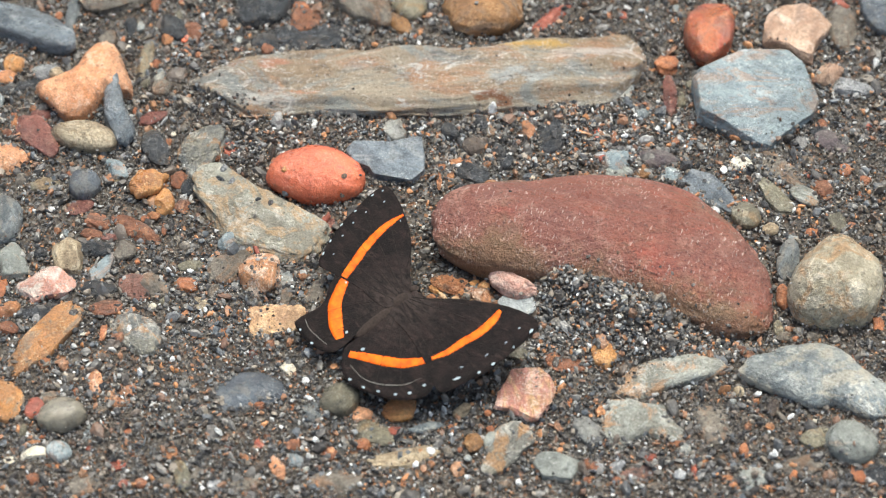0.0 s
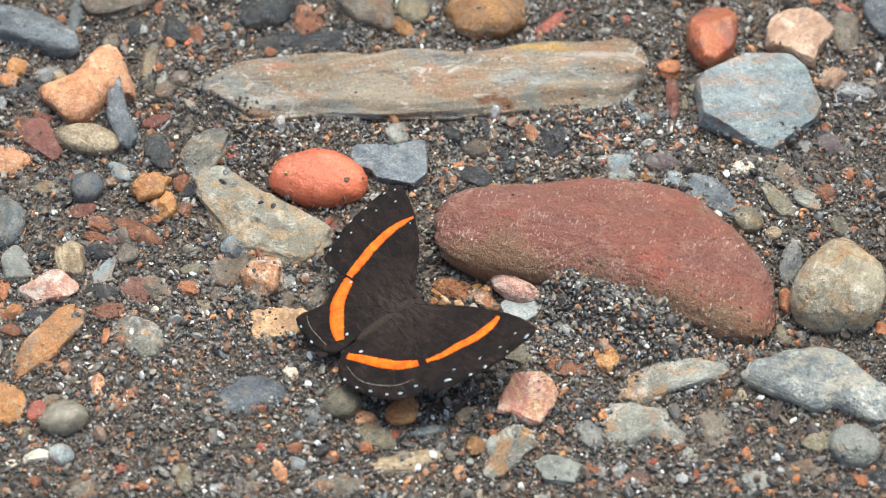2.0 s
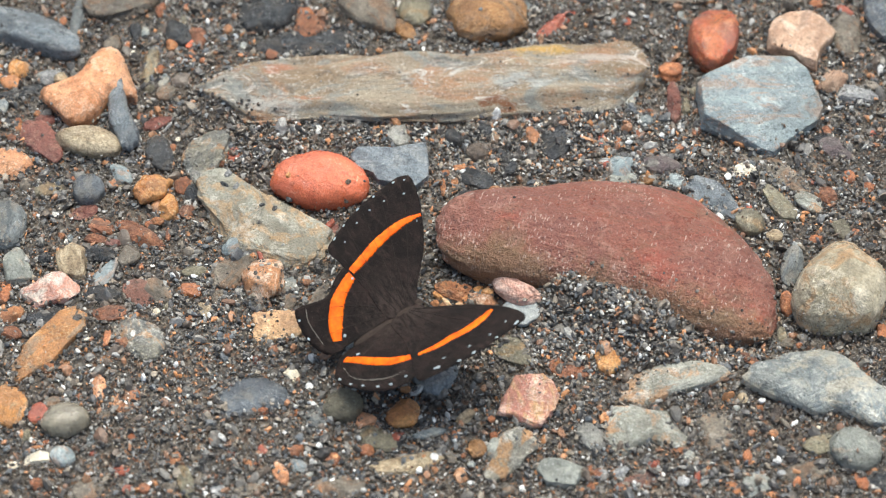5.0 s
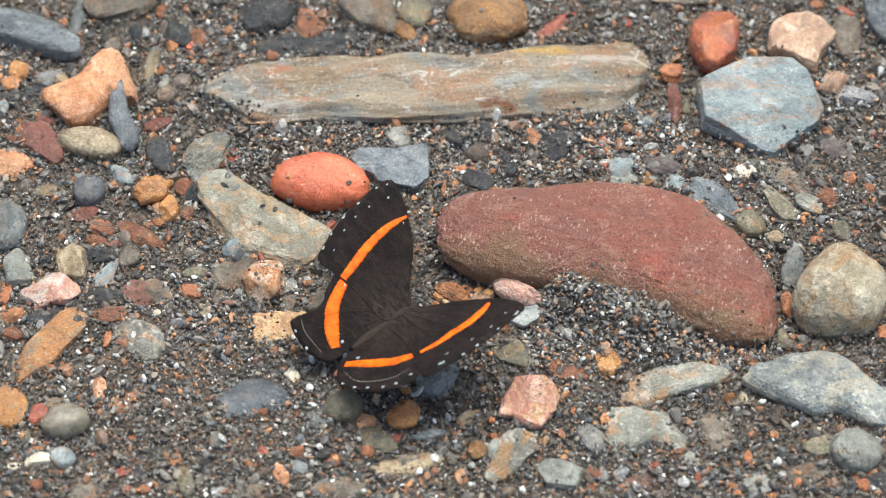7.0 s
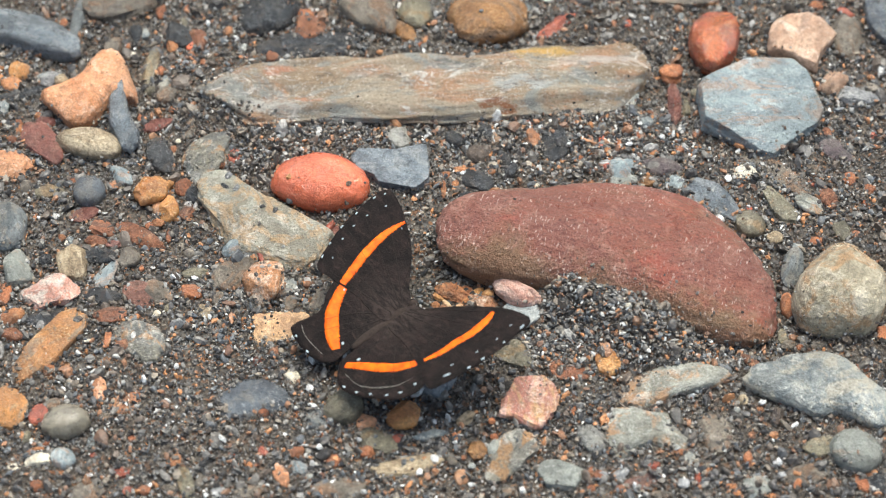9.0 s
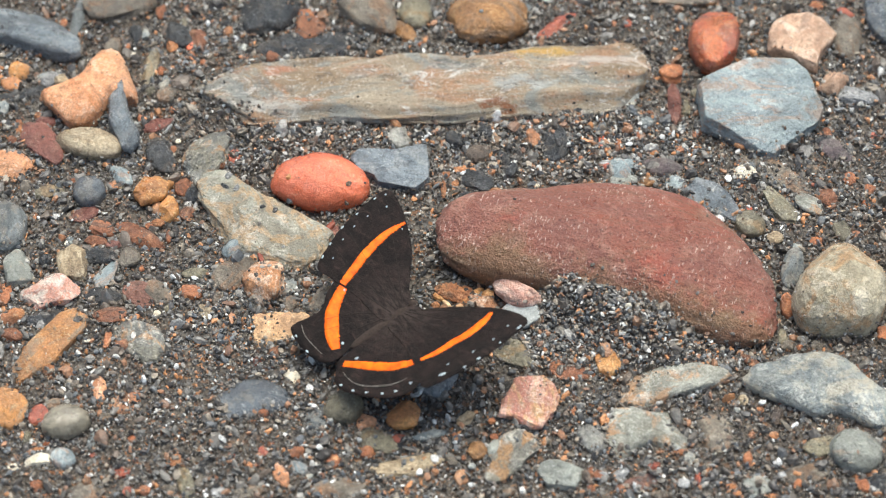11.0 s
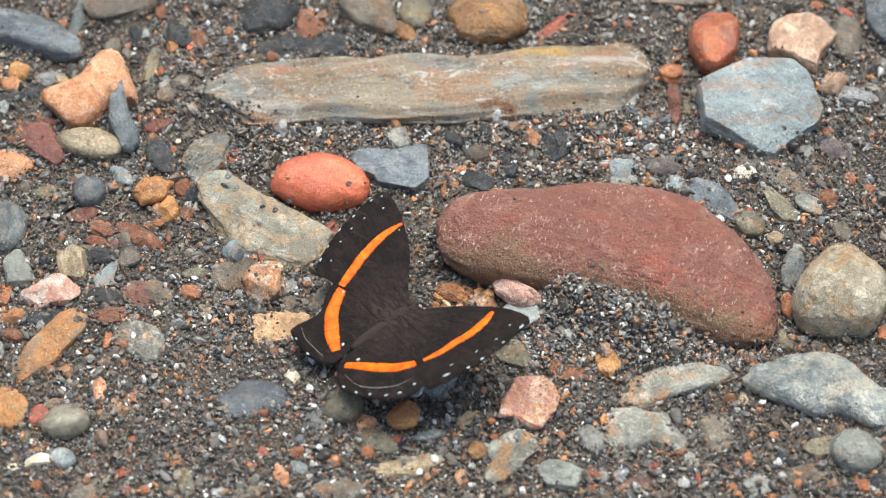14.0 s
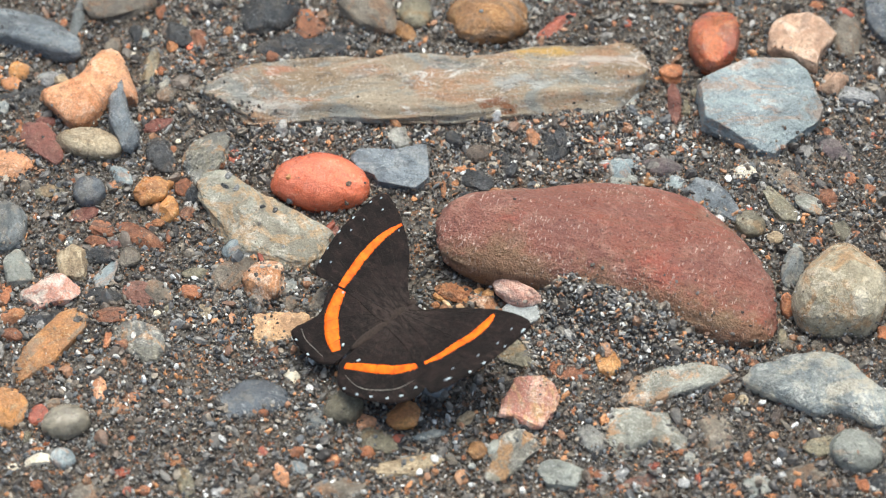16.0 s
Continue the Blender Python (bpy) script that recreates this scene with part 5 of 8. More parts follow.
stone("pebble", "small tan-orange pebble in dark gravel", "orange_tan", -28.8, -22.6, 0.3, 1.2, 1.1, 0.8, 90, 2.5, 0.08, 2, 258, chips=5)
stone("pebble", "small tan-orange pebble in dark gravel", "orange_tan", 17.5, -22.1, 0.2, 0.7, 0.6, 0.4, 90, 2.8, 0.11, 2, 259, chips=2)
stone("pebble", "small tan-orange pebble in dark gravel", "orange_tan", 20.9, -14.1, 0.1, 0.6, 0.6, 0.3, -56, 2.4, 0.13, 2, 260, chips=5)
stone("pebble", "small tan-orange pebble in dark gravel", "orange_tan", 21.1, -13.2, 0.2, 0.7, 0.6, 0.5, 40, 2.5, 0.09, 2, 261, chips=4)
stone("pebble", "small tan-orange pebble in dark gravel", "orange_tan", 28.8, -19.1, 0.2, 1.2, 0.6, 0.5, -84, 2.7, 0.07, 2, 262, chips=2)
stone("pebble", "small tan-orange pebble in dark gravel", "orange_tan", -1.4, -46.9, 0.2, 0.8, 0.7, 0.4, 90, 2.4, 0.10, 2, 263, chips=4)
stone("pebble", "small tan-orange pebble in dark gravel", "orange_tan", -40.8, 52.2, 0.3, 1.1, 1.0, 0.8, 90, 2.4, 0.10, 2, 264, chips=5)
stone("pebble", "small tan-orange pebble in dark gravel", "orange_tan", -36.9, 51.9, 0.2, 0.8, 0.6, 0.5, 80, 2.8, 0.11, 2, 265, chips=4)
stone("pebble", "small tan-orange pebble in dark gravel", "orange_tan", 22.6, 30.9, 0.1, 1.0, 0.6, 0.4, 87, 2.7, 0.11, 2, 266, chips=4)
stone("pebble", "small tan-orange pebble in dark gravel", "orange_tan", 25.1, 29.8, 0.3, 1.3, 1.1, 0.9, 51, 2.8, 0.08, 2, 267, chips=5)
stone("pebble", "small tan-orange pebble in dark gravel", "orange_tan", 0.6, 16.9, 0.2, 0.8, 0.7, 0.6, 90, 3.0, 0.11, 2, 268, chips=2)
stone("pebble", "small tan-orange pebble in dark gravel", "orange_tan", 0.1, 13.5, 0.2, 2.3, 0.5, 0.4, 90, 2.9, 0.09, 2, 269, chips=2)
stone("pebble", "small tan-orange pebble in dark gravel", "orange_tan", 5.3, 17.4, 0.2, 0.9, 0.8, 0.6, 75, 2.6, 0.12, 2, 270, chips=2)
stone("pebble", "small tan-orange pebble in dark gravel", "orange_tan", 8.8, 17.6, 0.2, 0.8, 0.7, 0.5, 72, 2.8, 0.09, 2, 271, chips=6)
stone("pebble", "small tan-orange pebble in dark gravel", "orange_tan", 9.2, 12.8, 0.3, 1.6, 1.0, 0.7, 0, 2.4, 0.07, 2, 272, chips=2)
stone("pebble", "small tan-orange pebble in dark gravel", "orange_tan", 2.2, 14.8, 0.2, 1.0, 0.7, 0.4, 86, 2.4, 0.10, 2, 273, chips=5)
stone("pebble", "small tan-orange pebble in dark gravel", "orange_tan", 26.9, 22.2, 0.2, 0.8, 0.6, 0.4, -78, 2.4, 0.10, 2, 274, chips=5)
stone("pebble", "small tan-orange pebble in dark gravel", "orange_tan", 30.1, 23.0, 0.1, 1.0, 0.7, 0.4, 0, 3.0, 0.09, 2, 275, chips=4)
stone("pebble", "small tan-orange pebble in dark gravel", "orange_tan", 26.1, 15.3, 0.1, 1.3, 0.7, 0.3, 0, 2.5, 0.08, 2, 276, chips=4)
stone("pebble", "small tan-orange pebble in dark gravel", "orange_tan", 53.5, -34.5, 0.2, 0.8, 0.6, 0.5, 90, 2.9, 0.13, 2, 277, chips=6)
stone("pebble", "small tan-orange pebble in dark gravel", "orange_tan", 55.4, -39.6, 0.1, 0.9, 0.7, 0.3, 7, 2.6, 0.09, 2, 278, chips=4)
stone("pebble", "small tan-orange pebble in dark gravel", "orange_tan", 51.7, -39.6, 0.2, 0.7, 0.7, 0.4, 90, 2.3, 0.08, 2, 279, chips=2)
stone("pebble", "small tan-orange pebble in dark gravel", "orange_tan", 39.5, -42.9, 0.1, 1.3, 0.6, 0.3, 0, 2.7, 0.09, 2, 280, chips=6)
stone("pebble", "small tan-orange pebble in dark gravel", "orange_tan", 54.5, -51.8, 0.2, 1.3, 0.5, 0.4, 0, 3.0, 0.10, 2, 281, chips=2)
stone("pebble", "small tan-orange pebble in dark gravel", "orange_tan", -32.2, -45.7, 0.2, 1.0, 0.7, 0.5, -82, 2.7, 0.11, 2, 282, chips=2)
stone("pebble", "small tan-orange pebble in dark gravel", "orange_tan", -58.7, -48.0, 0.2, 0.8, 0.5, 0.4, -72, 2.6, 0.07, 2, 283, chips=2)
stone("pebble", "small tan-orange pebble in dark gravel", "orange_tan", -44.4, -44.7, 0.3, 1.6, 1.2, 0.8, 18, 2.7, 0.08, 2, 284, chips=4)
stone("pebble", "small tan-orange pebble in dark gravel", "orange_tan", -43.9, -16.2, 0.2, 1.1, 0.7, 0.5, 85, 2.6, 0.10, 2, 285, chips=6)
stone("pebble", "small tan-orange pebble in dark gravel", "orange_tan", -65.8, -51.5, 0.2, 1.1, 0.6, 0.4, 0, 2.8, 0.12, 2, 286, chips=5)
stone("pebble", "small tan-orange pebble in dark gravel", "orange_tan", 64.8, -50.2, 0.1, 1.0, 0.5, 0.3, 0, 2.7, 0.09, 2, 287, chips=5)
stone("pebble", "small tan-orange pebble in dark gravel", "orange_tan", 44.1, -46.3, 0.1, 0.6, 0.5, 0.3, 73, 2.4, 0.12, 2, 288, chips=4)
stone("pebble", "small tan-orange pebble in dark gravel", "orange_tan", 41.5, -20.4, 0.2, 0.9, 0.8, 0.4, 58, 2.4, 0.11, 2, 289, chips=2)
stone("pebble", "small tan-orange pebble in dark gravel", "orange_tan", 79.0, 23.7, 0.1, 1.3, 0.5, 0.3, 0, 2.7, 0.11, 2, 290, chips=4)
stone("pebble", "small tan-orange pebble in dark gravel", "orange_tan", 3.8, 18.2, 0.1, 2.1, 0.6, 0.4, -5, 3.0, 0.09, 2, 291, chips=2)
stone("pebble", "small tan-orange pebble in dark gravel", "orange_tan", -46.3, 22.2, 0.1, 0.9, 0.5, 0.4, 33, 2.7, 0.11, 2, 292, chips=2)
stone("pebble", "small rust-brown pebble in dark gravel", "rust", -53.8, 57.5, 0.3, 1.8, 0.9, 0.7, 90, 2.9, 0.09, 2, 293, chips=5)
stone("pebble", "small rust-brown pebble in dark gravel", "rust", -40.4, 19.4, 0.3, 1.1, 0.9, 0.7, 90, 2.7, 0.12, 2, 294, chips=4)
stone("pebble", "small rust-brown pebble in dark gravel", "rust", -48.7, 2.7, 0.2, 1.3, 0.6, 0.5, 90, 2.6, 0.09, 2, 295, chips=2)
stone("pebble", "small rust-brown pebble in dark gravel", "rust", -74.5, -19.2, 0.3, 1.9, 1.4, 0.8, 0, 2.9, 0.11, 2, 296, chips=2)
stone("pebble", "small rust-brown pebble in dark gravel", "rust", -55.2, -20.9, 0.3, 1.3, 1.1, 0.7, 90, 2.9, 0.11, 2, 297, chips=2)
stone("pebble", "small rust-brown pebble in dark gravel", "rust", -39.6, -4.8, 0.2, 1.9, 0.8, 0.5, 80, 3.0, 0.12, 2, 298, chips=2)
stone("pebble", "small rust-brown pebble in dark gravel", "rust", 25.7, -47.5, 0.3, 1.1, 1.0, 0.7, -72, 2.4, 0.11, 2, 299, chips=4)
stone("pebble", "small rust-brown pebble in dark gravel", "rust", 24.5, -46.9, 0.1, 1.3, 0.6, 0.3, 90, 2.5, 0.07, 2, 300, chips=2)
stone("pebble", "small rust-brown pebble in dark gravel", "rust", 24.3, -50.2, 0.2, 0.8, 0.8, 0.4, 0, 2.5, 0.10, 2, 301, chips=6)
stone("pebble", "small rust-brown pebble in dark gravel", "rust", -66.9, -49.6, 0.3, 1.2, 1.1, 0.7, -59, 2.8, 0.10, 2, 302, chips=4)
stone("pebble", "small rust-brown pebble in dark gravel", "rust", -49.1, -50.5, 0.3, 1.1, 1.0, 0.6, -49, 2.4, 0.08, 2, 303, chips=4)
stone("pebble", "small rust-brown pebble in dark gravel", "rust", -24.4, -43.0, 0.4, 1.6, 1.2, 0.8, 75, 2.4, 0.11, 2, 304, chips=5)
stone("pebble", "small rust-brown pebble in dark gravel", "rust", -32.0, 45.8, 0.3, 1.5, 1.3, 0.9, 90, 2.7, 0.11, 2, 305, chips=2)
stone("pebble", "small rust-brown pebble in dark gravel", "rust", 29.3, -50.2, 0.2, 1.1, 0.8, 0.4, 0, 2.7, 0.12, 2, 306, chips=2)
stone("pebble", "small rust-brown pebble in dark gravel", "rust", 19.9, -39.7, 0.2, 1.1, 0.7, 0.5, -84, 2.4, 0.13, 2, 307, chips=5)
stone("pebble", "small rust-brown pebble in dark gravel", "rust", 70.4, 26.2, 0.3, 1.8, 1.1, 0.7, 90, 2.7, 0.08, 2, 308, chips=5)
stone("pebble", "small rust-brown pebble in dark gravel", "rust", 76.9, 13.5, 0.3, 1.2, 1.1, 0.9, -78, 2.3, 0.10, 2, 309, chips=6)
stone("pebble", "small rust-brown pebble in dark gravel", "rust", 71.4, -25.8, 0.2, 1.3, 1.0, 0.6, 0, 2.7, 0.11, 2, 310, chips=4)
stone("pebble", "small rust-brown pebble in dark gravel", "rust", 46.8, 27.0, 0.2, 1.3, 0.8, 0.6, 54, 2.4, 0.08, 2, 311, chips=6)
stone("pebble", "small rust-brown pebble in dark gravel", "rust", -61.3, 1.6, 0.3, 2.5, 1.0, 0.7, -9, 2.7, 0.11, 2, 312, chips=5)
stone("pebble", "small rust-brown pebble in dark gravel", "rust", -46.6, 13.9, 0.4, 2.0, 1.7, 1.0, -69, 2.4, 0.12, 2, 313, chips=5)
stone("pebble", "small rust-brown pebble in dark gravel", "rust", -30.7, -35.0, 0.4, 1.6, 1.3, 1.0, 0, 2.5, 0.12, 2, 314, chips=2)
stone("pebble", "small rust-brown pebble in dark gravel", "rust", 3.4, -44.1, 0.1, 0.5, 0.4, 0.3, 90, 2.5, 0.13, 2, 315, chips=4)
stone("pebble", "small rust-brown pebble in dark gravel", "rust", -18.2, -44.7, 0.2, 1.3, 1.1, 0.5, 27, 2.9, 0.13, 2, 316, chips=2)
stone("pebble", "small brick-red shard in dark gravel", "orange", 25.0, -16.6, 0.1, 1.1, 0.5, 0.3, 90, 3.0, 0.08, 2, 317, chips=4)
stone("pebble", "small brick-red shard in dark gravel", "orange", 29.1, 24.9, 0.1, 2.6, 0.5, 0.3, 90, 3.0, 0.11, 2, 318, chips=6)
stone("pebble", "small brick-red shard in dark gravel", "orange", 61.8, 14.3, 0.1, 0.6, 0.5, 0.3, 90, 2.3, 0.09, 2, 319, chips=5)
stone("pebble", "small brick-red shard in dark gravel", "orange", 54.8, 9.0, 0.2, 0.8, 0.6, 0.4, 90, 2.4, 0.09, 2, 320, chips=2)
stone("pebble", "small brick-red shard in dark gravel", "orange", -42.0, -31.5, 0.2, 0.6, 0.5, 0.4, -36, 2.5, 0.09, 2, 321, chips=4)
stone("pebble", "small brick-red shard in dark gravel", "orange", -47.9, 48.7, 0.2, 1.2, 0.7, 0.5, 86, 2.6, 0.08, 2, 322, chips=2)
stone("pebble", "small maroon pebble in dark gravel", "brownred", -73.3, 29.7, 0.3, 1.8, 1.2, 0.7, 0, 2.6, 0.13, 2, 323, chips=4)
stone("pebble", "small maroon pebble in dark gravel", "brownred", -31.9, -24.5, 0.2, 1.4, 1.0, 0.6, 80, 2.7, 0.10, 2, 324, chips=6)
stone("pebble", "small maroon pebble in dark gravel", "brownred", 34.4, 19.6, 0.1, 1.0, 0.5, 0.3, 0, 2.4, 0.08, 2, 325, chips=2)
stone("pebble", "small maroon pebble in dark gravel", "brownred", -58.4, 0.9, 0.2, 1.4, 0.8, 0.5, 0, 2.9, 0.12, 2, 326, chips=6)
stone("pebble", "small blue-grey slate chip in gravel", "slate_pale", -56.3, 51.5, 0.2, 1.2, 0.8, 0.6, 90, 2.6, 0.12, 2, 327, chips=6)
stone("pebble", "small blue-grey slate chip in gravel", "slate_pale", -53.7, 50.5, 0.2, 0.8, 0.7, 0.5, 77, 2.9, 0.13, 2, 328, chips=5)
stone("pebble", "small blue-grey slate chip in gravel", "slate_pale", -74.8, 40.8, 0.2, 1.2, 0.7, 0.4, 0, 2.9, 0.11, 2, 329, chips=6)
stone("pebble", "small blue-grey slate chip in gravel", "slate_pale", -66.1, 1.9, 0.2, 0.9, 0.6, 0.5, -72, 2.5, 0.09, 2, 330, chips=4)
stone("pebble", "small blue-grey slate chip in gravel", "slate_pale", -52.0, 38.9, 0.2, 2.0, 0.9, 0.6, 83, 2.9, 0.12, 2, 331, chips=2)
stone("pebble", "small blue-grey slate chip in gravel", "slate_pale", -26.6, -8.1, 0.3, 1.8, 1.1, 0.8, 85, 2.7, 0.08, 2, 332, chips=4)
stone("pebble", "small blue-grey slate chip in gravel", "slate_pale", 26.6, -16.7, 0.2, 1.0, 0.7, 0.5, 90, 2.4, 0.12, 2, 333, chips=6)
stone("pebble", "small blue-grey slate chip in gravel", "slate_pale", 17.1, -19.0, 0.1, 0.8, 0.4, 0.3, 74, 2.8, 0.10, 2, 334, chips=6)
stone("pebble", "small blue-grey slate chip in gravel", "slate_pale", -58.4, -39.9, 0.2, 2.6, 0.8, 0.5, 77, 2.4, 0.09, 2, 335, chips=5)
stone("pebble", "small blue-grey slate chip in gravel", "slate_pale", 40.9, -43.9, 0.3, 1.4, 0.9, 0.7, -84, 3.0, 0.12, 2, 336, chips=6)
stone("pebble", "small blue-grey slate chip in gravel", "slate_pale", 15.9, 58.2, 0.2, 1.7, 0.8, 0.6, 65, 2.7, 0.09, 2, 337, chips=6)
stone("pebble", "small blue-grey slate chip in gravel", "slate_pale", -11.3, 55.7, 0.3, 1.9, 1.0, 0.7, 90, 2.5, 0.11, 2, 338, chips=2)
stone("pebble", "small blue-grey slate chip in gravel", "slate_pale", 45.3, 56.1, 0.2, 1.3, 0.6, 0.4, 90, 2.9, 0.10, 2, 339, chips=4)
stone("pebble", "small blue-grey slate chip in gravel", "slate_pale", 35.1, 34.5, 0.3, 2.9, 0.9, 0.8, 65, 2.5, 0.12, 2, 340, chips=6)
stone("pebble", "small blue-grey slate chip in gravel", "slate_pale", 37.5, 29.5, 0.4, 1.4, 1.3, 1.0, 90, 2.4, 0.12, 2, 341, chips=2)
stone("pebble", "small blue-grey slate chip in gravel", "slate_pale", -37.7, 48.0, 0.2, 1.0, 0.9, 0.6, 90, 2.3, 0.09, 2, 342, chips=6)
stone("pebble", "small blue-grey slate chip in gravel", "slate_pale", 62.6, 0.7, 0.1, 1.0, 0.7, 0.3, 0, 2.8, 0.08, 2, 343, chips=2)
stone("pebble", "small blue-grey slate chip in gravel", "slate_pale", 50.7, -51.5, 0.2, 1.0, 0.7, 0.4, 0, 2.3, 0.12, 2, 344, chips=4)
stone("pebble", "small blue-grey slate chip in gravel", "slate_pale", -2.2, -39.5, 0.2, 2.9, 1.0, 0.6, 13, 2.4, 0.07, 2, 345, chips=4)
stone("pebble", "small blue-grey slate chip in gravel", "slate_pale", 49.5, -34.5, 0.2, 0.6, 0.6, 0.5, -56, 2.5, 0.10, 2, 346, chips=4)
stone("pebble", "small blue-grey slate chip in gravel", "slate_pale", -22.0, -47.8, 0.2, 0.6, 0.6, 0.4, 0, 2.9, 0.11, 2, 347, chips=6)
stone("pebble", "small blue-grey slate chip in gravel", "slate_pale", 4.8, -45.8, 0.2, 0.7, 0.6, 0.4, 0, 2.3, 0.09, 2, 348, chips=2)
stone("pebble", "small blue-grey slate chip in gravel", "slate_pale", -36.5, -35.0, 0.3, 0.9, 0.8, 0.6, 0, 2.4, 0.09, 2, 349, chips=2)
stone("pebble", "small blue-grey slate chip in gravel", "slate_pale", -42.5, -8.1, 0.1, 1.0, 0.6, 0.3, 0, 2.6, 0.11, 2, 350, chips=4)
stone("pebble", "small blue-grey slate chip in gravel", "slate_pale", -81.4, 33.3, 0.4, 1.6, 1.3, 1.0, 90, 2.8, 0.12, 2, 351, chips=4)
stone("pebble", "dark slate flake in wet sand", "darkslate", -58.3, 51.6, 0.3, 2.4, 1.3, 0.9, 90, 2.8, 0.09, 2, 352, chips=6)
stone("pebble", "dark slate flake in wet sand", "darkslate", -45.1, 12.2, 0.3, 2.0, 1.2, 0.8, 90, 2.6, 0.08, 2, 353, chips=4)
stone("pebble", "dark slate flake in wet sand", "darkslate", -47.6, 3.8, 0.3, 1.5, 0.8, 0.7, 90, 2.7, 0.09, 2, 354, chips=6)
stone("pebble", "dark slate flake in wet sand", "darkslate", 18.5, -5.7, 0.2, 0.9, 0.8, 0.5, 90, 2.6, 0.07, 2, 355, chips=5)
stone("pebble", "dark slate flake in wet sand", "darkslate", 11.3, 20.4, 0.3, 2.7, 1.0, 0.8, -68, 2.9, 0.09, 2, 356, chips=5)
stone("pebble", "dark slate flake in wet sand", "darkslate", 2.1, 25.3, 0.5, 2.1, 1.7, 1.2, -83, 3.0, 0.08, 2, 357, chips=4)
stone("pebble", "dark slate flake in wet sand", "darkslate", 7.9, 26.9, 0.4, 1.9, 1.5, 1.1, 90, 2.4, 0.08, 2, 358, chips=6)
stone("pebble", "dark slate flake in wet sand", "darkslate", -70.1, -2.6, 0.3, 1.3, 1.2, 0.8, 90, 2.5, 0.07, 2, 359, chips=2)
stone("pebble", "dark slate flake in wet sand", "darkslate", -79.8, 35.9, 0.2, 3.5, 0.8, 0.5, 11, 2.8, 0.11, 2, 360, chips=2)
stone("pebble", "dark slate flake in wet sand", "darkslate", 66.5, -50.5, 0.2, 1.4, 0.8, 0.4, -22, 2.8, 0.12, 2, 361, chips=2)
stone("pebble", "dark slate flake in wet sand", "darkslate", -41.3, 15.4, 0.4, 1.5, 1.4, 1.0, -53, 2.5, 0.10, 2, 362, chips=2)
stone("pebble", "dark slate flake in wet sand", "darkslate", -4.6, 18.2, 0.2, 1.0, 0.9, 0.5, 0, 2.9, 0.09, 2, 363, chips=2)
stone("pebble", "dark slate flake in wet sand", "darkslate", 12.5, 17.8, 0.4, 1.7, 1.2, 1.0, 88, 2.9, 0.11, 2, 364, chips=5)
stone("pebble", "dark slate flake in wet sand", "darkslate", 3.7, 12.1, 0.2, 1.7, 0.7, 0.6, 0, 2.8, 0.08, 2, 365, chips=6)
stone("pebble", "dark slate flake in wet sand", "darkslate", 26.2, -10.1, 0.3, 1.1, 1.0, 0.7, 0, 2.4, 0.13, 2, 366, chips=5)
stone("pebble", "dark slate flake in wet sand", "darkslate", 23.4, 31.5, 0.3, 1.5, 1.2, 0.9, 0, 2.7, 0.09, 2, 367, chips=6)
stone("pebble", "dark slate flake in wet sand", "darkslate", 69.5, 24.8, 0.4, 1.7, 1.3, 0.9, 0, 2.5, 0.10, 2, 368, chips=6)
stone("pebble", "dark slate flake in wet sand", "darkslate", 75.6, -0.1, 0.3, 1.1, 1.0, 0.7, 0, 2.5, 0.10, 2, 369, chips=2)
stone("pebble", "dull grey-brown pebble in wet sand", "greybrown", -62.2, 48.2, 0.5, 2.0, 1.7, 1.3, 90, 2.9, 0.12, 2, 370, chips=5)
stone("pebble", "dull grey-brown pebble in wet sand", "greybrown", -51.3, 36.2, 0.5, 2.4, 1.9, 1.4, 74, 2.5, 0.10, 2, 371, chips=6)
stone("pebble", "dull grey-brown pebble in wet sand", "greybrown", -39.3, -11.1, 0.4, 1.8, 1.3, 0.9, -78, 2.4, 0.11, 2, 372, chips=2)
stone("pebble", "dull grey-brown pebble in wet sand", "greybrown", -26.4, -11.9, 0.3, 2.6, 1.0, 0.8, 82, 2.3, 0.10, 2, 373, chips=4)
stone("pebble", "dull grey-brown pebble in wet sand", "greybrown", -62.6, -29.2, 0.3, 1.2, 1.0, 0.6, 0, 2.4, 0.09, 2, 374, chips=4)
stone("pebble", "dull grey-brown pebble in wet sand", "greybrown", -56.8, -35.9, 0.3, 1.5, 1.2, 0.7, 9, 2.6, 0.09, 2, 375, chips=6)
stone("pebble", "dull grey-brown pebble in wet sand", "greybrown", -65.6, -33.5, 0.3, 2.1, 1.2, 0.8, 16, 2.8, 0.10, 2, 376, chips=2)
stone("pebble", "dull grey-brown pebble in wet sand", "greybrown", -45.1, -50.2, 0.2, 1.3, 0.8, 0.6, 0, 2.7, 0.12, 2, 377, chips=4)
stone("pebble", "dull grey-brown pebble in wet sand", "greybrown", 59.3, -21.1, 0.2, 1.6, 0.9, 0.5, 0, 2.8, 0.12, 2, 378, chips=5)
stone("pebble", "dull grey-brown pebble in wet sand", "greybrown", 64.6, -21.0, 0.2, 1.3, 1.0, 0.6, 0, 2.6, 0.11, 2, 379, chips=4)
stone("pebble", "dull grey-brown pebble in wet sand", "greybrown", 61.9, -19.8, 0.2, 0.9, 0.8, 0.5, 0, 2.7, 0.09, 2, 380, chips=4)
stone("pebble", "dull grey-brown pebble in wet sand", "greybrown", 10.7, -50.7, 0.3, 1.2, 0.9, 0.6, 0, 2.6, 0.08, 2, 381, chips=6)
stone("pebble", "dull grey-brown pebble in wet sand", "greybrown", 21.2, -43.5, 0.2, 0.7, 0.6, 0.4, 0, 2.6, 0.13, 2, 382, chips=4)
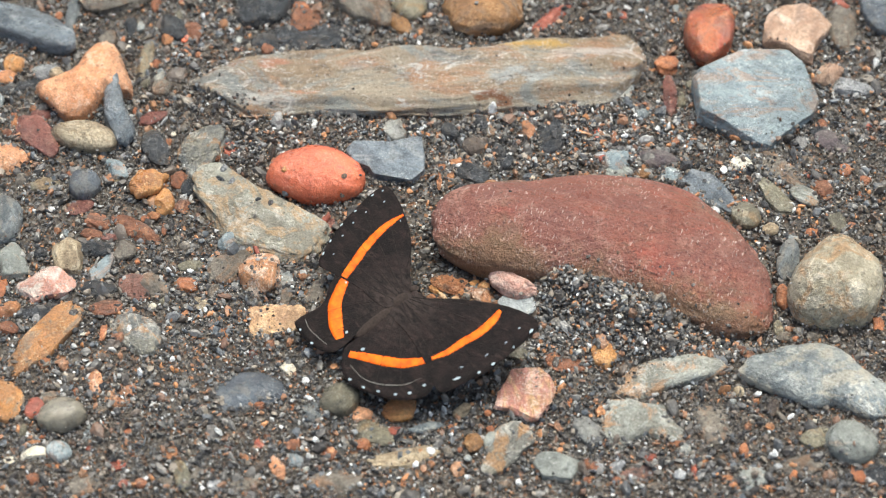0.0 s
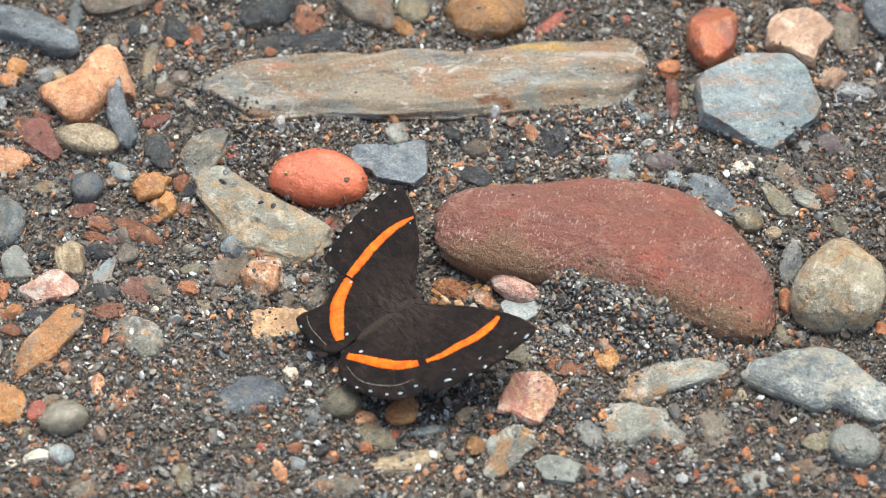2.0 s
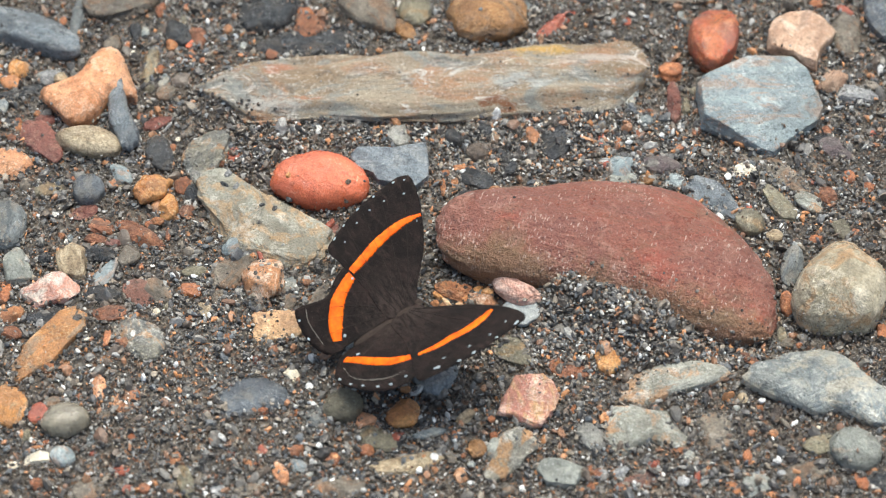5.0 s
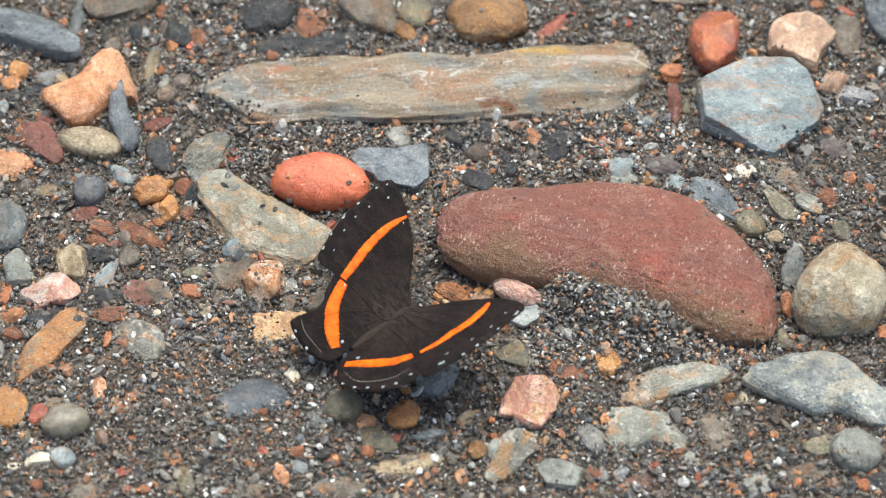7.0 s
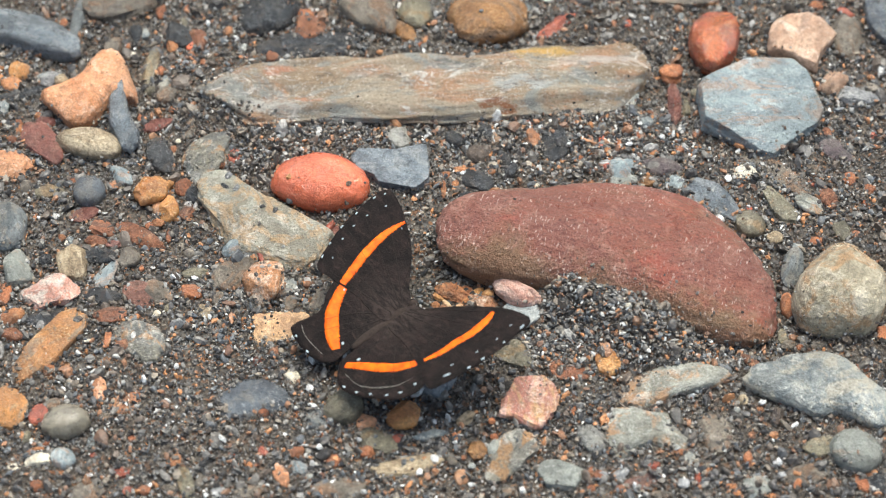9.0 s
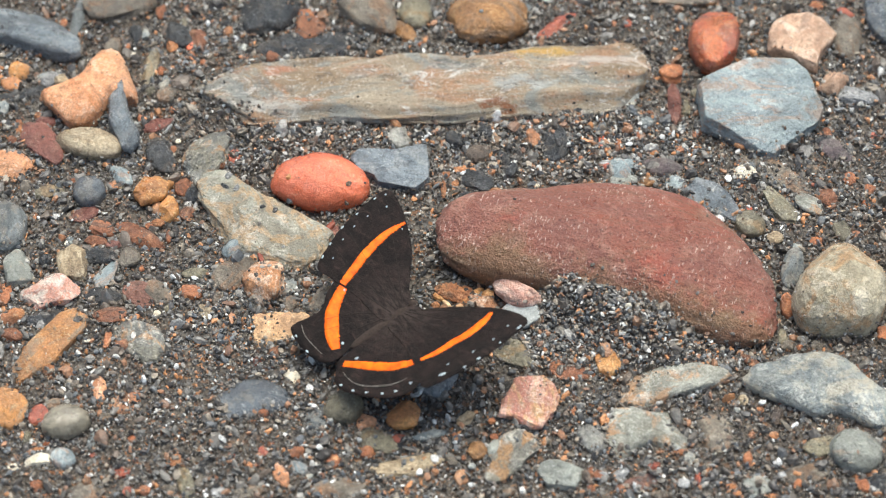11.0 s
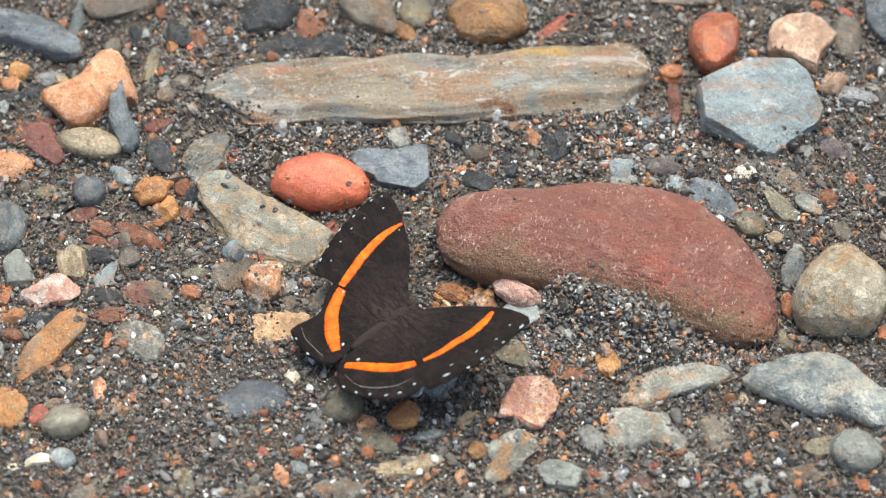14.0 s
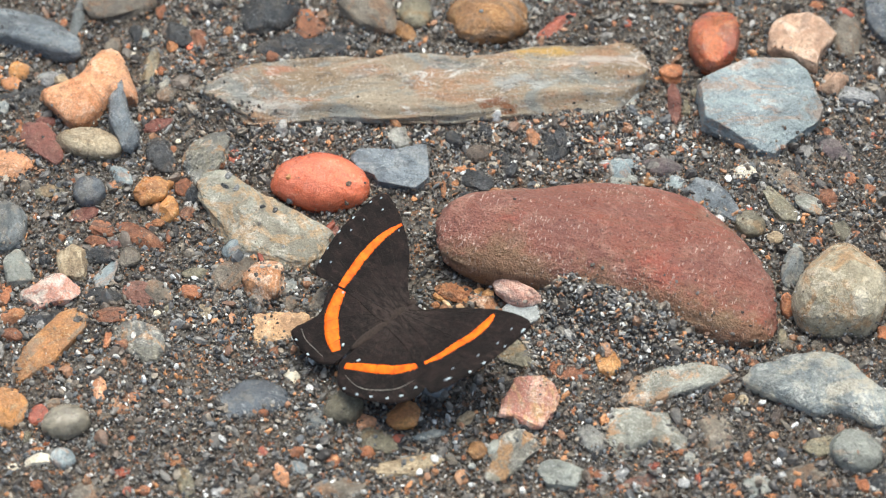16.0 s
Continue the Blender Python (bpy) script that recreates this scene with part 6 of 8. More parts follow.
stone("pebble", "dull grey-brown pebble in wet sand", "greybrown", 9.5, 25.4, 0.3, 1.4, 1.1, 0.9, 90, 2.8, 0.08, 2, 383, chips=5)
stone("pebble", "dull grey-brown pebble in wet sand", "greybrown", 71.5, 8.3, 0.1, 1.3, 0.5, 0.3, 0, 2.8, 0.12, 2, 384, chips=4)
stone("pebble", "dull grey-brown pebble in wet sand", "greybrown", 67.1, 18.0, 0.3, 1.5, 1.4, 0.8, -15, 2.7, 0.11, 2, 385, chips=2)
stone("pebble", "dull grey-brown pebble in wet sand", "greybrown", -34.6, -4.4, 0.5, 2.1, 1.8, 1.2, 0, 2.8, 0.08, 2, 386, chips=5)
stone("pebble", "dull grey-brown pebble in wet sand", "greybrown", -55.5, -2.1, 0.5, 2.2, 2.0, 1.2, 84, 2.9, 0.08, 2, 387, chips=6)
stone("pebble", "dull grey-brown pebble in wet sand", "greybrown", 1.5, -44.8, 0.2, 1.0, 0.8, 0.4, -51, 2.9, 0.09, 2, 388, chips=2)
stone("pebble", "dull grey-brown pebble in wet sand", "greybrown", -28.5, -43.6, 0.2, 1.7, 0.6, 0.4, 0, 2.9, 0.13, 2, 389, chips=5)
stone("pebble", "dull grey-brown pebble in wet sand", "greybrown", -31.8, -50.9, 0.3, 2.5, 1.1, 0.7, 11, 2.8, 0.09, 2, 390, chips=2)
stone("pebble", "dull grey-brown pebble in wet sand", "greybrown", 35.9, -51.3, 0.2, 1.9, 0.7, 0.4, 0, 2.5, 0.07, 2, 391, chips=6)
stone("pebble", "dull grey-brown pebble in wet sand", "greybrown", -40.0, -48.6, 0.3, 1.7, 1.1, 0.7, 77, 2.7, 0.09, 2, 392, chips=5)
stone("pebble", "dull grey-brown pebble in wet sand", "greybrown", -14.9, -42.9, 0.2, 1.2, 0.8, 0.5, 0, 2.4, 0.09, 2, 393, chips=4)
stone("pebble", "small olive-grey pebble in wet sand", "olive", -57.8, 13.7, 0.2, 0.9, 0.7, 0.4, 90, 2.5, 0.12, 2, 394, chips=2)
stone("pebble", "small olive-grey pebble in wet sand", "olive", -69.5, -40.2, 0.3, 1.3, 0.7, 0.6, 90, 2.6, 0.10, 2, 395, chips=2)
stone("pebble", "small olive-grey pebble in wet sand", "olive", 45.0, 33.2, 0.2, 2.2, 0.8, 0.6, 90, 2.8, 0.13, 2, 396, chips=6)
stone("pebble", "small olive-grey pebble in wet sand", "olive", 31.4, -24.7, 0.3, 1.2, 1.1, 0.7, 45, 2.5, 0.09, 2, 397, chips=4)
stone("pebble", "small olive-grey pebble in wet sand", "olive", -49.4, 54.4, 0.2, 1.1, 0.7, 0.5, 75, 2.8, 0.11, 2, 398, chips=6)
stone("pebble", "small olive-grey pebble in wet sand", "olive", 58.4, -19.1, 0.2, 1.7, 0.9, 0.6, 90, 2.8, 0.11, 2, 399, chips=4)
stone("pebble", "small olive-grey pebble in wet sand", "olive", -54.4, 37.3, 0.2, 1.1, 0.9, 0.7, 74, 2.5, 0.12, 2, 400, chips=5)
stone("pebble", "small olive-grey pebble in wet sand", "olive", 46.9, 36.6, 0.2, 1.0, 0.9, 0.6, 90, 2.5, 0.12, 2, 401, chips=6)
stone("pebble", "small olive-grey pebble in wet sand", "olive", -8.5, 57.4, 0.1, 0.9, 0.4, 0.3, 85, 3.0, 0.11, 2, 402, chips=4)
stone("pebble", "small olive-grey pebble in wet sand", "olive", -6.9, 56.8, 0.1, 0.6, 0.4, 0.3, 90, 2.4, 0.09, 2, 403, chips=6)
stone("pebble", "small olive-grey pebble in wet sand", "olive", -47.5, -13.1, 0.2, 1.2, 0.8, 0.5, 0, 2.5, 0.09, 2, 404, chips=6)
stone("pebble", "tiny white quartz pebble in gravel", "white", -58.4, 46.4, 0.1, 0.7, 0.5, 0.4, 90, 3.0, 0.09, 2, 405, chips=4)
stone("pebble", "tiny white quartz pebble in gravel", "white", -66.7, 1.4, 0.1, 0.6, 0.4, 0.2, 90, 2.4, 0.10, 2, 406, chips=6)
stone("pebble", "tiny white quartz pebble in gravel", "white", -48.5, 25.0, 0.1, 0.5, 0.5, 0.3, 0, 2.6, 0.09, 2, 407, chips=2)
stone("pebble", "tiny white quartz pebble in gravel", "white", -73.2, 23.3, 0.1, 0.6, 0.4, 0.3, -14, 2.6, 0.07, 2, 408, chips=2)
stone("pebble", "tiny white quartz pebble in gravel", "white", -71.3, 20.3, 0.1, 0.5, 0.5, 0.2, 0, 2.4, 0.10, 2, 409, chips=5)
stone("pebble", "tiny white quartz pebble in gravel", "white", -72.9, -14.0, 0.1, 0.4, 0.4, 0.3, 69, 2.4, 0.11, 2, 410, chips=6)
stone("pebble", "tiny white quartz pebble in gravel", "white", 32.1, -12.7, 0.1, 0.6, 0.5, 0.4, 0, 2.9, 0.12, 2, 411, chips=6)
stone("pebble", "tiny white quartz pebble in gravel", "white", -15.1, -37.9, 0.1, 0.5, 0.5, 0.3, 90, 2.8, 0.12, 2, 412, chips=6)
stone("pebble", "tiny white quartz pebble in gravel", "white", -12.7, -39.6, 0.1, 0.4, 0.3, 0.2, 18, 3.0, 0.08, 2, 413, chips=4)
stone("pebble", "tiny white quartz pebble in gravel", "white", 19.2, -30.3, 0.1, 0.6, 0.5, 0.3, -87, 2.3, 0.08, 2, 414, chips=4)
stone("pebble", "tiny white quartz pebble in gravel", "white", 29.2, -43.5, 0.1, 0.4, 0.4, 0.2, -15, 2.7, 0.09, 2, 415, chips=4)
stone("pebble", "tiny white quartz pebble in gravel", "white", 45.3, -43.0, 0.1, 0.4, 0.4, 0.3, 78, 2.9, 0.13, 2, 416, chips=5)
stone("pebble", "tiny white quartz pebble in gravel", "white", 41.0, 17.1, 0.1, 0.6, 0.5, 0.3, -81, 2.4, 0.13, 2, 417, chips=2)
stone("pebble", "tiny white quartz pebble in gravel", "white", -49.6, -14.3, 0.2, 0.7, 0.7, 0.5, -52, 2.4, 0.08, 2, 418, chips=5)
stone("pebble", "tiny white quartz pebble in gravel", "white", -23.3, -33.2, 0.1, 0.6, 0.4, 0.2, -26, 2.4, 0.08, 2, 419, chips=5)
stone("pebble", "tiny white quartz pebble in gravel", "white", -71.1, -45.9, 0.1, 1.3, 0.7, 0.3, 0, 2.9, 0.09, 2, 420, chips=2)
stone("pebble", "tiny white quartz pebble in gravel", "white", -43.3, 34.0, 0.1, 0.6, 0.5, 0.3, -72, 2.6, 0.09, 2, 421, chips=5)
stone("pebble", "tiny white quartz pebble in gravel", "white", 63.1, -38.4, 0.1, 0.5, 0.4, 0.3, -21, 3.0, 0.11, 2, 422, chips=5)
stone("pebble", "tiny white quartz pebble in gravel", "white", -37.6, -41.8, 0.1, 0.4, 0.4, 0.2, 0, 2.6, 0.10, 2, 423, chips=2)
stone("pebble", "tiny white quartz pebble in gravel", "white", -61.2, -20.1, 0.1, 0.7, 0.4, 0.3, 0, 2.8, 0.09, 2, 424, chips=2)
stone("pebble", "tiny white quartz pebble in gravel", "white", -10.1, 59.0, 0.2, 0.9, 0.8, 0.6, 56, 2.9, 0.12, 2, 425, chips=2)
stone("pebble", "tiny white quartz pebble in gravel", "white", 16.9, 14.5, 0.1, 0.5, 0.4, 0.3, 25, 2.6, 0.10, 2, 426, chips=2)
stone("pebble", "tiny white quartz pebble in gravel", "white", 54.9, 17.3, 0.4, 2.1, 1.8, 1.0, 0, 2.4, 0.07, 2, 427, chips=6)
stone("pebble", "small pale quartz chip in gravel", "quartz", -57.1, 19.7, 0.2, 0.8, 0.7, 0.4, 48, 2.9, 0.09, 2, 428, chips=4)
stone("pebble", "small pale quartz chip in gravel", "quartz", -42.5, 20.3, 0.2, 1.2, 0.7, 0.5, 90, 3.0, 0.09, 2, 429, chips=6)
stone("pebble", "small pale quartz chip in gravel", "quartz", 25.8, -19.0, 0.3, 2.1, 1.0, 0.6, -29, 2.4, 0.12, 2, 430, chips=4)
stone("pebble", "small pale quartz chip in gravel", "quartz", 25.6, -7.4, 0.1, 1.4, 0.4, 0.3, 90, 2.5, 0.09, 2, 431, chips=4)
stone("pebble", "small pale quartz chip in gravel", "quartz", -34.7, -2.0, 0.4, 2.0, 1.6, 0.9, -80, 2.8, 0.12, 2, 432, chips=6)
stone("pebble", "small pale quartz chip in gravel", "quartz", -49.7, -42.9, 0.2, 1.0, 0.7, 0.6, 71, 2.4, 0.09, 2, 433, chips=6)
stone("pebble", "small pale quartz chip in gravel", "quartz", 55.4, -45.3, 0.2, 0.7, 0.6, 0.4, -24, 2.3, 0.08, 2, 434, chips=4)
stone("pebble", "small pale quartz chip in gravel", "quartz", 56.2, -47.4, 0.2, 0.8, 0.6, 0.4, 0, 2.5, 0.09, 2, 435, chips=4)
stone("pebble", "small pale quartz chip in gravel", "quartz", 39.7, -49.3, 0.3, 1.2, 1.0, 0.6, 44, 2.9, 0.13, 2, 436, chips=2)
stone("pebble", "small pale quartz chip in gravel", "quartz", -37.9, -11.3, 0.2, 0.9, 0.8, 0.6, 30, 2.6, 0.08, 2, 437, chips=6)
stone("pebble", "small pale quartz chip in gravel", "quartz", -46.0, -23.1, 0.2, 1.6, 0.5, 0.4, -51, 2.6, 0.12, 2, 438, chips=6)
stone("pebble", "small pale quartz chip in gravel", "quartz", -17.4, 53.0, 0.2, 0.9, 0.5, 0.4, 90, 2.5, 0.13, 2, 439, chips=5)
stone("pebble", "small pale quartz chip in gravel", "quartz", -37.0, -50.8, 0.3, 1.2, 1.2, 0.8, 43, 2.6, 0.08, 2, 440, chips=4)
stone("pebble", "small pale quartz chip in gravel", "quartz", -2.6, 58.3, 0.2, 1.1, 0.7, 0.6, 90, 2.9, 0.10, 2, 441, chips=4)
stone("pebble", "small pale quartz chip in gravel", "quartz", 27.7, -21.5, 0.1, 0.7, 0.5, 0.3, -18, 2.7, 0.08, 2, 442, chips=6)
stone("pebble", "small crumbly orange-tan bit of stone", "orange_tan", -0.4, -8.9, 0.4, 1.0, 0.9, 0.7, 72, 2.6, .18, 2, 443, chips=3)
stone("pebble", "small crumbly orange-tan bit of stone", "tan_sand", 0.6, -12.4, 0.4, 1.0, 0.7, 0.6, -40, 2.6, .18, 2, 444, chips=3)
stone("pebble", "small crumbly orange-tan bit of stone", "tan_sand", 3.0, -13.3, 0.3, 1.0, 0.7, 0.5, -34, 2.6, .18, 2, 445, chips=3)
stone("pebble", "small crumbly orange-tan bit of stone", "orange_tan", 4.3, -9.1, 0.3, 0.8, 0.6, 0.5, -34, 2.6, .18, 2, 446, chips=3)
stone("pebble", "small crumbly orange-tan bit of stone", "tan_sand", 5.4, -13.9, 0.3, 1.1, 0.5, 0.4, 48, 2.6, .18, 2, 447, chips=3)
stone("pebble", "small crumbly orange-tan bit of stone", "orange_tan", 8.2, -13.3, 0.3, 1.0, 0.6, 0.5, 44, 2.6, .18, 2, 448, chips=3)
stone("pebble", "small crumbly orange-tan bit of stone", "goldtan", -0.8, -10.8, 0.3, 1.1, 0.6, 0.5, -40, 2.6, .18, 2, 449, chips=3)
stone("pebble", "small crumbly orange-tan bit of stone", "goldtan", 3.6, -11.4, 0.3, 0.8, 0.7, 0.6, 51, 2.6, .18, 2, 450, chips=3)
stone("pebble", "small crumbly orange-tan bit of stone", "goldtan", 7.8, -10.3, 0.4, 1.4, 0.9, 0.7, 1, 2.6, .18, 2, 451, chips=3)
stone("pebble", "small crumbly orange-tan bit of stone", "orange_tan", 9.7, -14.1, 0.3, 1.0, 0.7, 0.5, 36, 2.6, .18, 2, 452, chips=3)
stone("pebble", "small crumbly orange-tan bit of stone", "peachbrown", 1.4, -14.5, 0.3, 1.0, 0.7, 0.5, 31, 2.6, .18, 2, 453, chips=3)
stone("pebble", "small crumbly orange-tan bit of stone", "goldtan", 6.0, -9.7, 0.3, 1.1, 0.6, 0.4, 18, 2.6, .18, 2, 454, chips=3)
stone("pebble", "small crumbly orange-tan bit of stone", "orange_tan", 0.2, -13.5, 0.4, 0.8, 0.8, 0.7, 90, 2.6, .18, 2, 455, chips=3)
stone("pebble", "small crumbly orange-tan bit of stone", "orange_tan", -1.5, -12.6, 0.3, 0.8, 0.6, 0.5, 25, 2.6, .18, 2, 456, chips=3)

# thin dark curve next to the pebble, added as a sliver
stone("pebble", "dark curled shape beside the orange pebble", "darkslate", -10.6, 15.0, 1.4, 2.2, 0.7, 0.5, -18, 2.4, .05, 3, 457, form=(0.95, 0, -0.12, -0.03, 0, 0, 0.1))
stone("pebble", "tan sand grain stuck on the orange pebble", "goldtan", -27.52, 12.42, 5.22, 0.65, 0.55, 0.45, 20, 2.5, .1, 2, 458, chips=3)
# the orange pebble's two dark pits, put on as small dark lumps
stone("pebble", "dark speck marking a pit in the orange pebble", "darkbrown", -16.81, 11.07, 4.8, 0.55, 0.5, 0.35, 40, 2.5, .1, 2, 459, chips=3)
stone("pebble", "dark speck marking a pit in the orange pebble", "darkbrown", -17.24, 8.65, 2.25, 0.45, 0.4, 0.3, 10, 2.5, .1, 2, 460, chips=3)
stone("pebble", "dark speck of grit on the wedge-shaped stone", "darkslate", -32.24, 8.01, 2.1, 0.55, 0.4, 0.3, 10, 2.5, .1, 2, 461, chips=3)
stone("pebble", "grey grit on the wedge-shaped stone", "quartz", -38.56, 15.07, 2.1, 0.9, 0.6, 0.5, 60, 2.5, .1, 2, 462, chips=3)
stone("pebble", "dark flake on the wedge-shaped stone", "darkslate", -39.13, 12.61, 2.2, 0.9, 0.4, 0.3, -40, 2.5, .1, 2, 463, chips=3)
stone("pebble", "pale bit of grit on the wedge-shaped stone", "quartz", -37.08, 12.22, 2.2, 0.8, 0.5, 0.4, 60, 2.5, .1, 2, 464, chips=3)
stone("pebble", "dark flake on the wedge-shaped stone", "darkslate", -29.9, 7.27, 2.05, 0.7, 0.42, 0.3, 70, 2.5, .1, 2, 465, chips=3)
stone("pebble", "orange chip on the wedge-shaped stone", "brick", -32.04, -2.49, 1.1, 1.5, 0.5, 0.4, -70, 2.5, .1, 2, 466, chips=3)
stone("pebble", "thin red shard against the wedge-shaped stone", "brick", -20.12, 4.74, 0.7, 1.8, 0.6, 0.6, 60, 2.5, .1, 2, 467, chips=3)
stone("pebble", "white quartz grain on the sand bank", "white", 31.63, -17.34, 6.6, 0.6, 0.5, 0.45, 0, 2.5, .1, 2, 468, chips=3)
stone("pebble", "white crusted lump on the peach stone", "quartz", -72.9, 39.6, 1.2, 2.3, 1.6, 1.4, 30, 2.5, .1, 2, 469, chips=3)
stone("pebble", "tan crusted lump on the peach stone", "tan", -70.6, 37.6, 2.6, 1.6, 1.3, 1.1, 10, 2.5, .1, 2, 470, chips=3)
stone("pebble", "pale wet slate chip in dark gravel", "slate", -37.21, -0.55, 1.1, 2, 1.5, 0.8, 40, 2.5, .1, 2, 471, chips=3)


# ---- driftwood ----
def driftwood():
    # the far and the near edge, from end to end, x and y in mm
    back = np.array(((-44.9, 36.9), (-43.7, 38.3), (-40.8, 39.9), (-37.2, 41.0), (-32.0, 41.8), (-26.7, 42.6), (-19.4, 43.2), (-14.1, 43.9), (-8.9, 44.5), (-2.5, 44.7),
                     (3.8, 44.5), (10.1, 44.7), (15.4, 45.9), (21.3, 46.7), (27.1, 47.3), (32.4, 47.3), (35.3, 46.5), (37.3, 43.9), (38.6, 41.0), (38.9, 39.6)))
    front = np.array(((-44.7, 35.2), (-43.2, 33.9), (-41.4, 32.8), (-39.6, 31.6), (-38.0, 30.4), (-36.6, 29.2), (-34.8, 28.2), (-29.5, 28.7), (-23.3, 29.5), (-17.1, 29.3),
                      (-10.8, 29.0), (-4.6, 28.9), (1.7, 28.7), (7.9, 29.7), (15.2, 30.7), (22.5, 31.0), (28.8, 31.3), (33.0, 32.6), (36.0, 36.3), (38.6, 39.2)))
    n, m = 260, 44
    s = np.linspace(0, 1, n)
    at = np.linspace(0, 1, len(back))
    edge = [np.interp(s, at, e[:, i]) for e in (back, front) for i in (0, 1)]
    soft = np.ones(7) / 7
    edge = [np.convolve(np.pad(e, 3, "reflect", reflect_type="odd"), soft, "valid") for e in edge]
    bx, by, fx, fy = edge
    a = np.linspace(0, 2 * np.pi, m, endpoint=False)
    ca, sa = np.cos(a), np.sin(a)
    k = 1 / (np.abs(ca) ** 3.4 + np.abs(sa) ** 3.4) ** (1 / 3.4)
    u, v = ca * k, sa * k
    ends = np.minimum(1, np.minimum(s * 2.2 + 0.62, (1 - s) * 12 + 0.4))
    tall = 2.5 * ends * (1 + 0.07 * np.sin(9 * s + 1))
    q = np.stack(np.broadcast_arrays(s[:, None] * 34, u[None, :] * 3.4, v[None, :] * 3.4), -1).reshape(-1, 3)
    coarse = rough_field(q, 9, 0.9, 4).reshape(n, m)
    ridge = rough_field(q * np.array((0.10, 1, 1)), 12, 3.2, 3).reshape(n, m)
    grow = 1 + 0.035 * coarse + 0.045 * ridge
    mid = (u[None, :] * grow + 1) / 2
    # the near upper edge is split away towards the thicker end
    bevel = np.clip((s - 0.55) / 0.25, 0, 1) * np.clip((1 - s) / 0.08, 0, 1)
    mid = mid + (bevel[:, None] * np.clip(v, 0, 1)[None, :]) * np.clip(0.5 - mid, 0, 0.5) * 0.55
    P = np.zeros((n, m, 3))
    P[:, :, 0] = fx[:, None] + (bx - fx)[:, None] * mid
    P[:, :, 1] = fy[:, None] + (by - fy)[:, None] * mid
    P[:, :, 2] = (tall - 1.45)[:, None] + tall[:, None] * v[None, :] + 0.22 * coarse + 0.42 * ridge
    P[:, :, 2] -= 0.5 * (np.clip(s - 0.55, 0, 1) * 2.0)[:, None] * np.clip(-u, 0, 1)[None, :] ** 2
    fade = np.clip(1 - s * 30, 0, 1)[:, None]
    P[:, :, 0] += fade * 0.8 * np.sin(u * 5 + 2 * v)[None, :]
    # worn, slightly hollow ends
    rows = []
    for row, out in ((0, -1), (n - 1, 1)):
        c = P[row].mean(0)
        close = [c + (P[row] - c) * k + np.array((out * d, 0, 0)) + 0.12 * coarse[row][:, None] * (1, 0, 0) for k, d in ((0.93, 0.35), (0.7, 0.45), (0.35, 0.35), (0.02, 0.3))]
        rows.append(np.array(close))
    P = np.concatenate([rows[0][::-1], P, rows[1]])
    n = len(P)
    verts = P.reshape(-1, 3) * MM
    i, j = np.meshgrid(np.arange(n - 1), np.arange(m), indexing="ij")
    jn = (j + 1) % m
    faces = np.stack([i * m + j, i * m + jn, (i + 1) * m + jn, (i + 1) * m + j], -1).reshape(-1, 4)
    ob = new("driftwood", mesh_from("driftwood", verts, faces, WOOD))
    return tagged(ob, "weathered grey-brown piece of driftwood lying in dark gravel", "driftwood")


WOODEN = driftwood()


# ---- gravel ----
def grains(name, label, count, size_lo, size_hi, power, level, seed, box, smooth, sink, material=GRAIN):
    """Loose grains strewn over a stretch of sand, all in one mesh. Sizes are half widths in mm."""
    r = np.random.default_rng(seed)
    if level == 0:
        v = np.array([(1, 0, 0), (-1, 0, 0), (0, 1, 0), (0, -1, 0), (0, 0, 1), (0, 0, -1)], float)
        f = np.array([(4, 0, 2), (4, 2, 1), (4, 1, 3), (4, 3, 0), (5, 2, 0), (5, 1, 2), (5, 3, 1), (5, 0, 3)])
    else:
        v, f = BALLS[level]
    x = r.uniform(box[0], box[1], count) * MM
    y = r.uniform(box[2], box[3], count) * MM
    size = (size_lo + (size_hi - size_lo) * r.uniform(0, 1, count) ** power) * MM
    q = r.normal(size=(count, 4))
    q[:, 1:3] *= 0.6
    q /= np.linalg.norm(q, axis=1)[:, None]
    w, a, b, c = q.T
    R = np.stack([1 - 2 * (b * b + c * c), 2 * (a * b - c * w), 2 * (a * c + b * w), 2 * (a * b + c * w), 1 - 2 * (a * a + c * c), 2 * (b * c - a * w),
                  2 * (a * c - b * w), 2 * (b * c + a * w), 1 - 2 * (a * a + b * b)], -1).reshape(count, 3, 3)
    shape = size[:, None] * r.uniform(0.55, 1.5, (count, 3)) * np.array((1.1, 0.8, 0.5))
    P = v[None] * (1 + r.normal(0, 0.19 if level < 2 else 0.14, (count, len(v), 1)))
    P = np.einsum("nij,nkj->nki", R, P * shape[:, None, :])
    P[:, :, 0] += x[:, None]
    P[:, :, 1] += y[:, None]
    P[:, :, 2] += (height(x, y) + sink * size)[:, None]
    F = f[None] + (np.arange(count) * len(v))[:, None, None]
    ob = new(name, mesh_from(name, P.reshape(-1, 3), F.reshape(-1, 3), material, smooth))
    return tagged(ob, label, "gravel", kind="stuff")


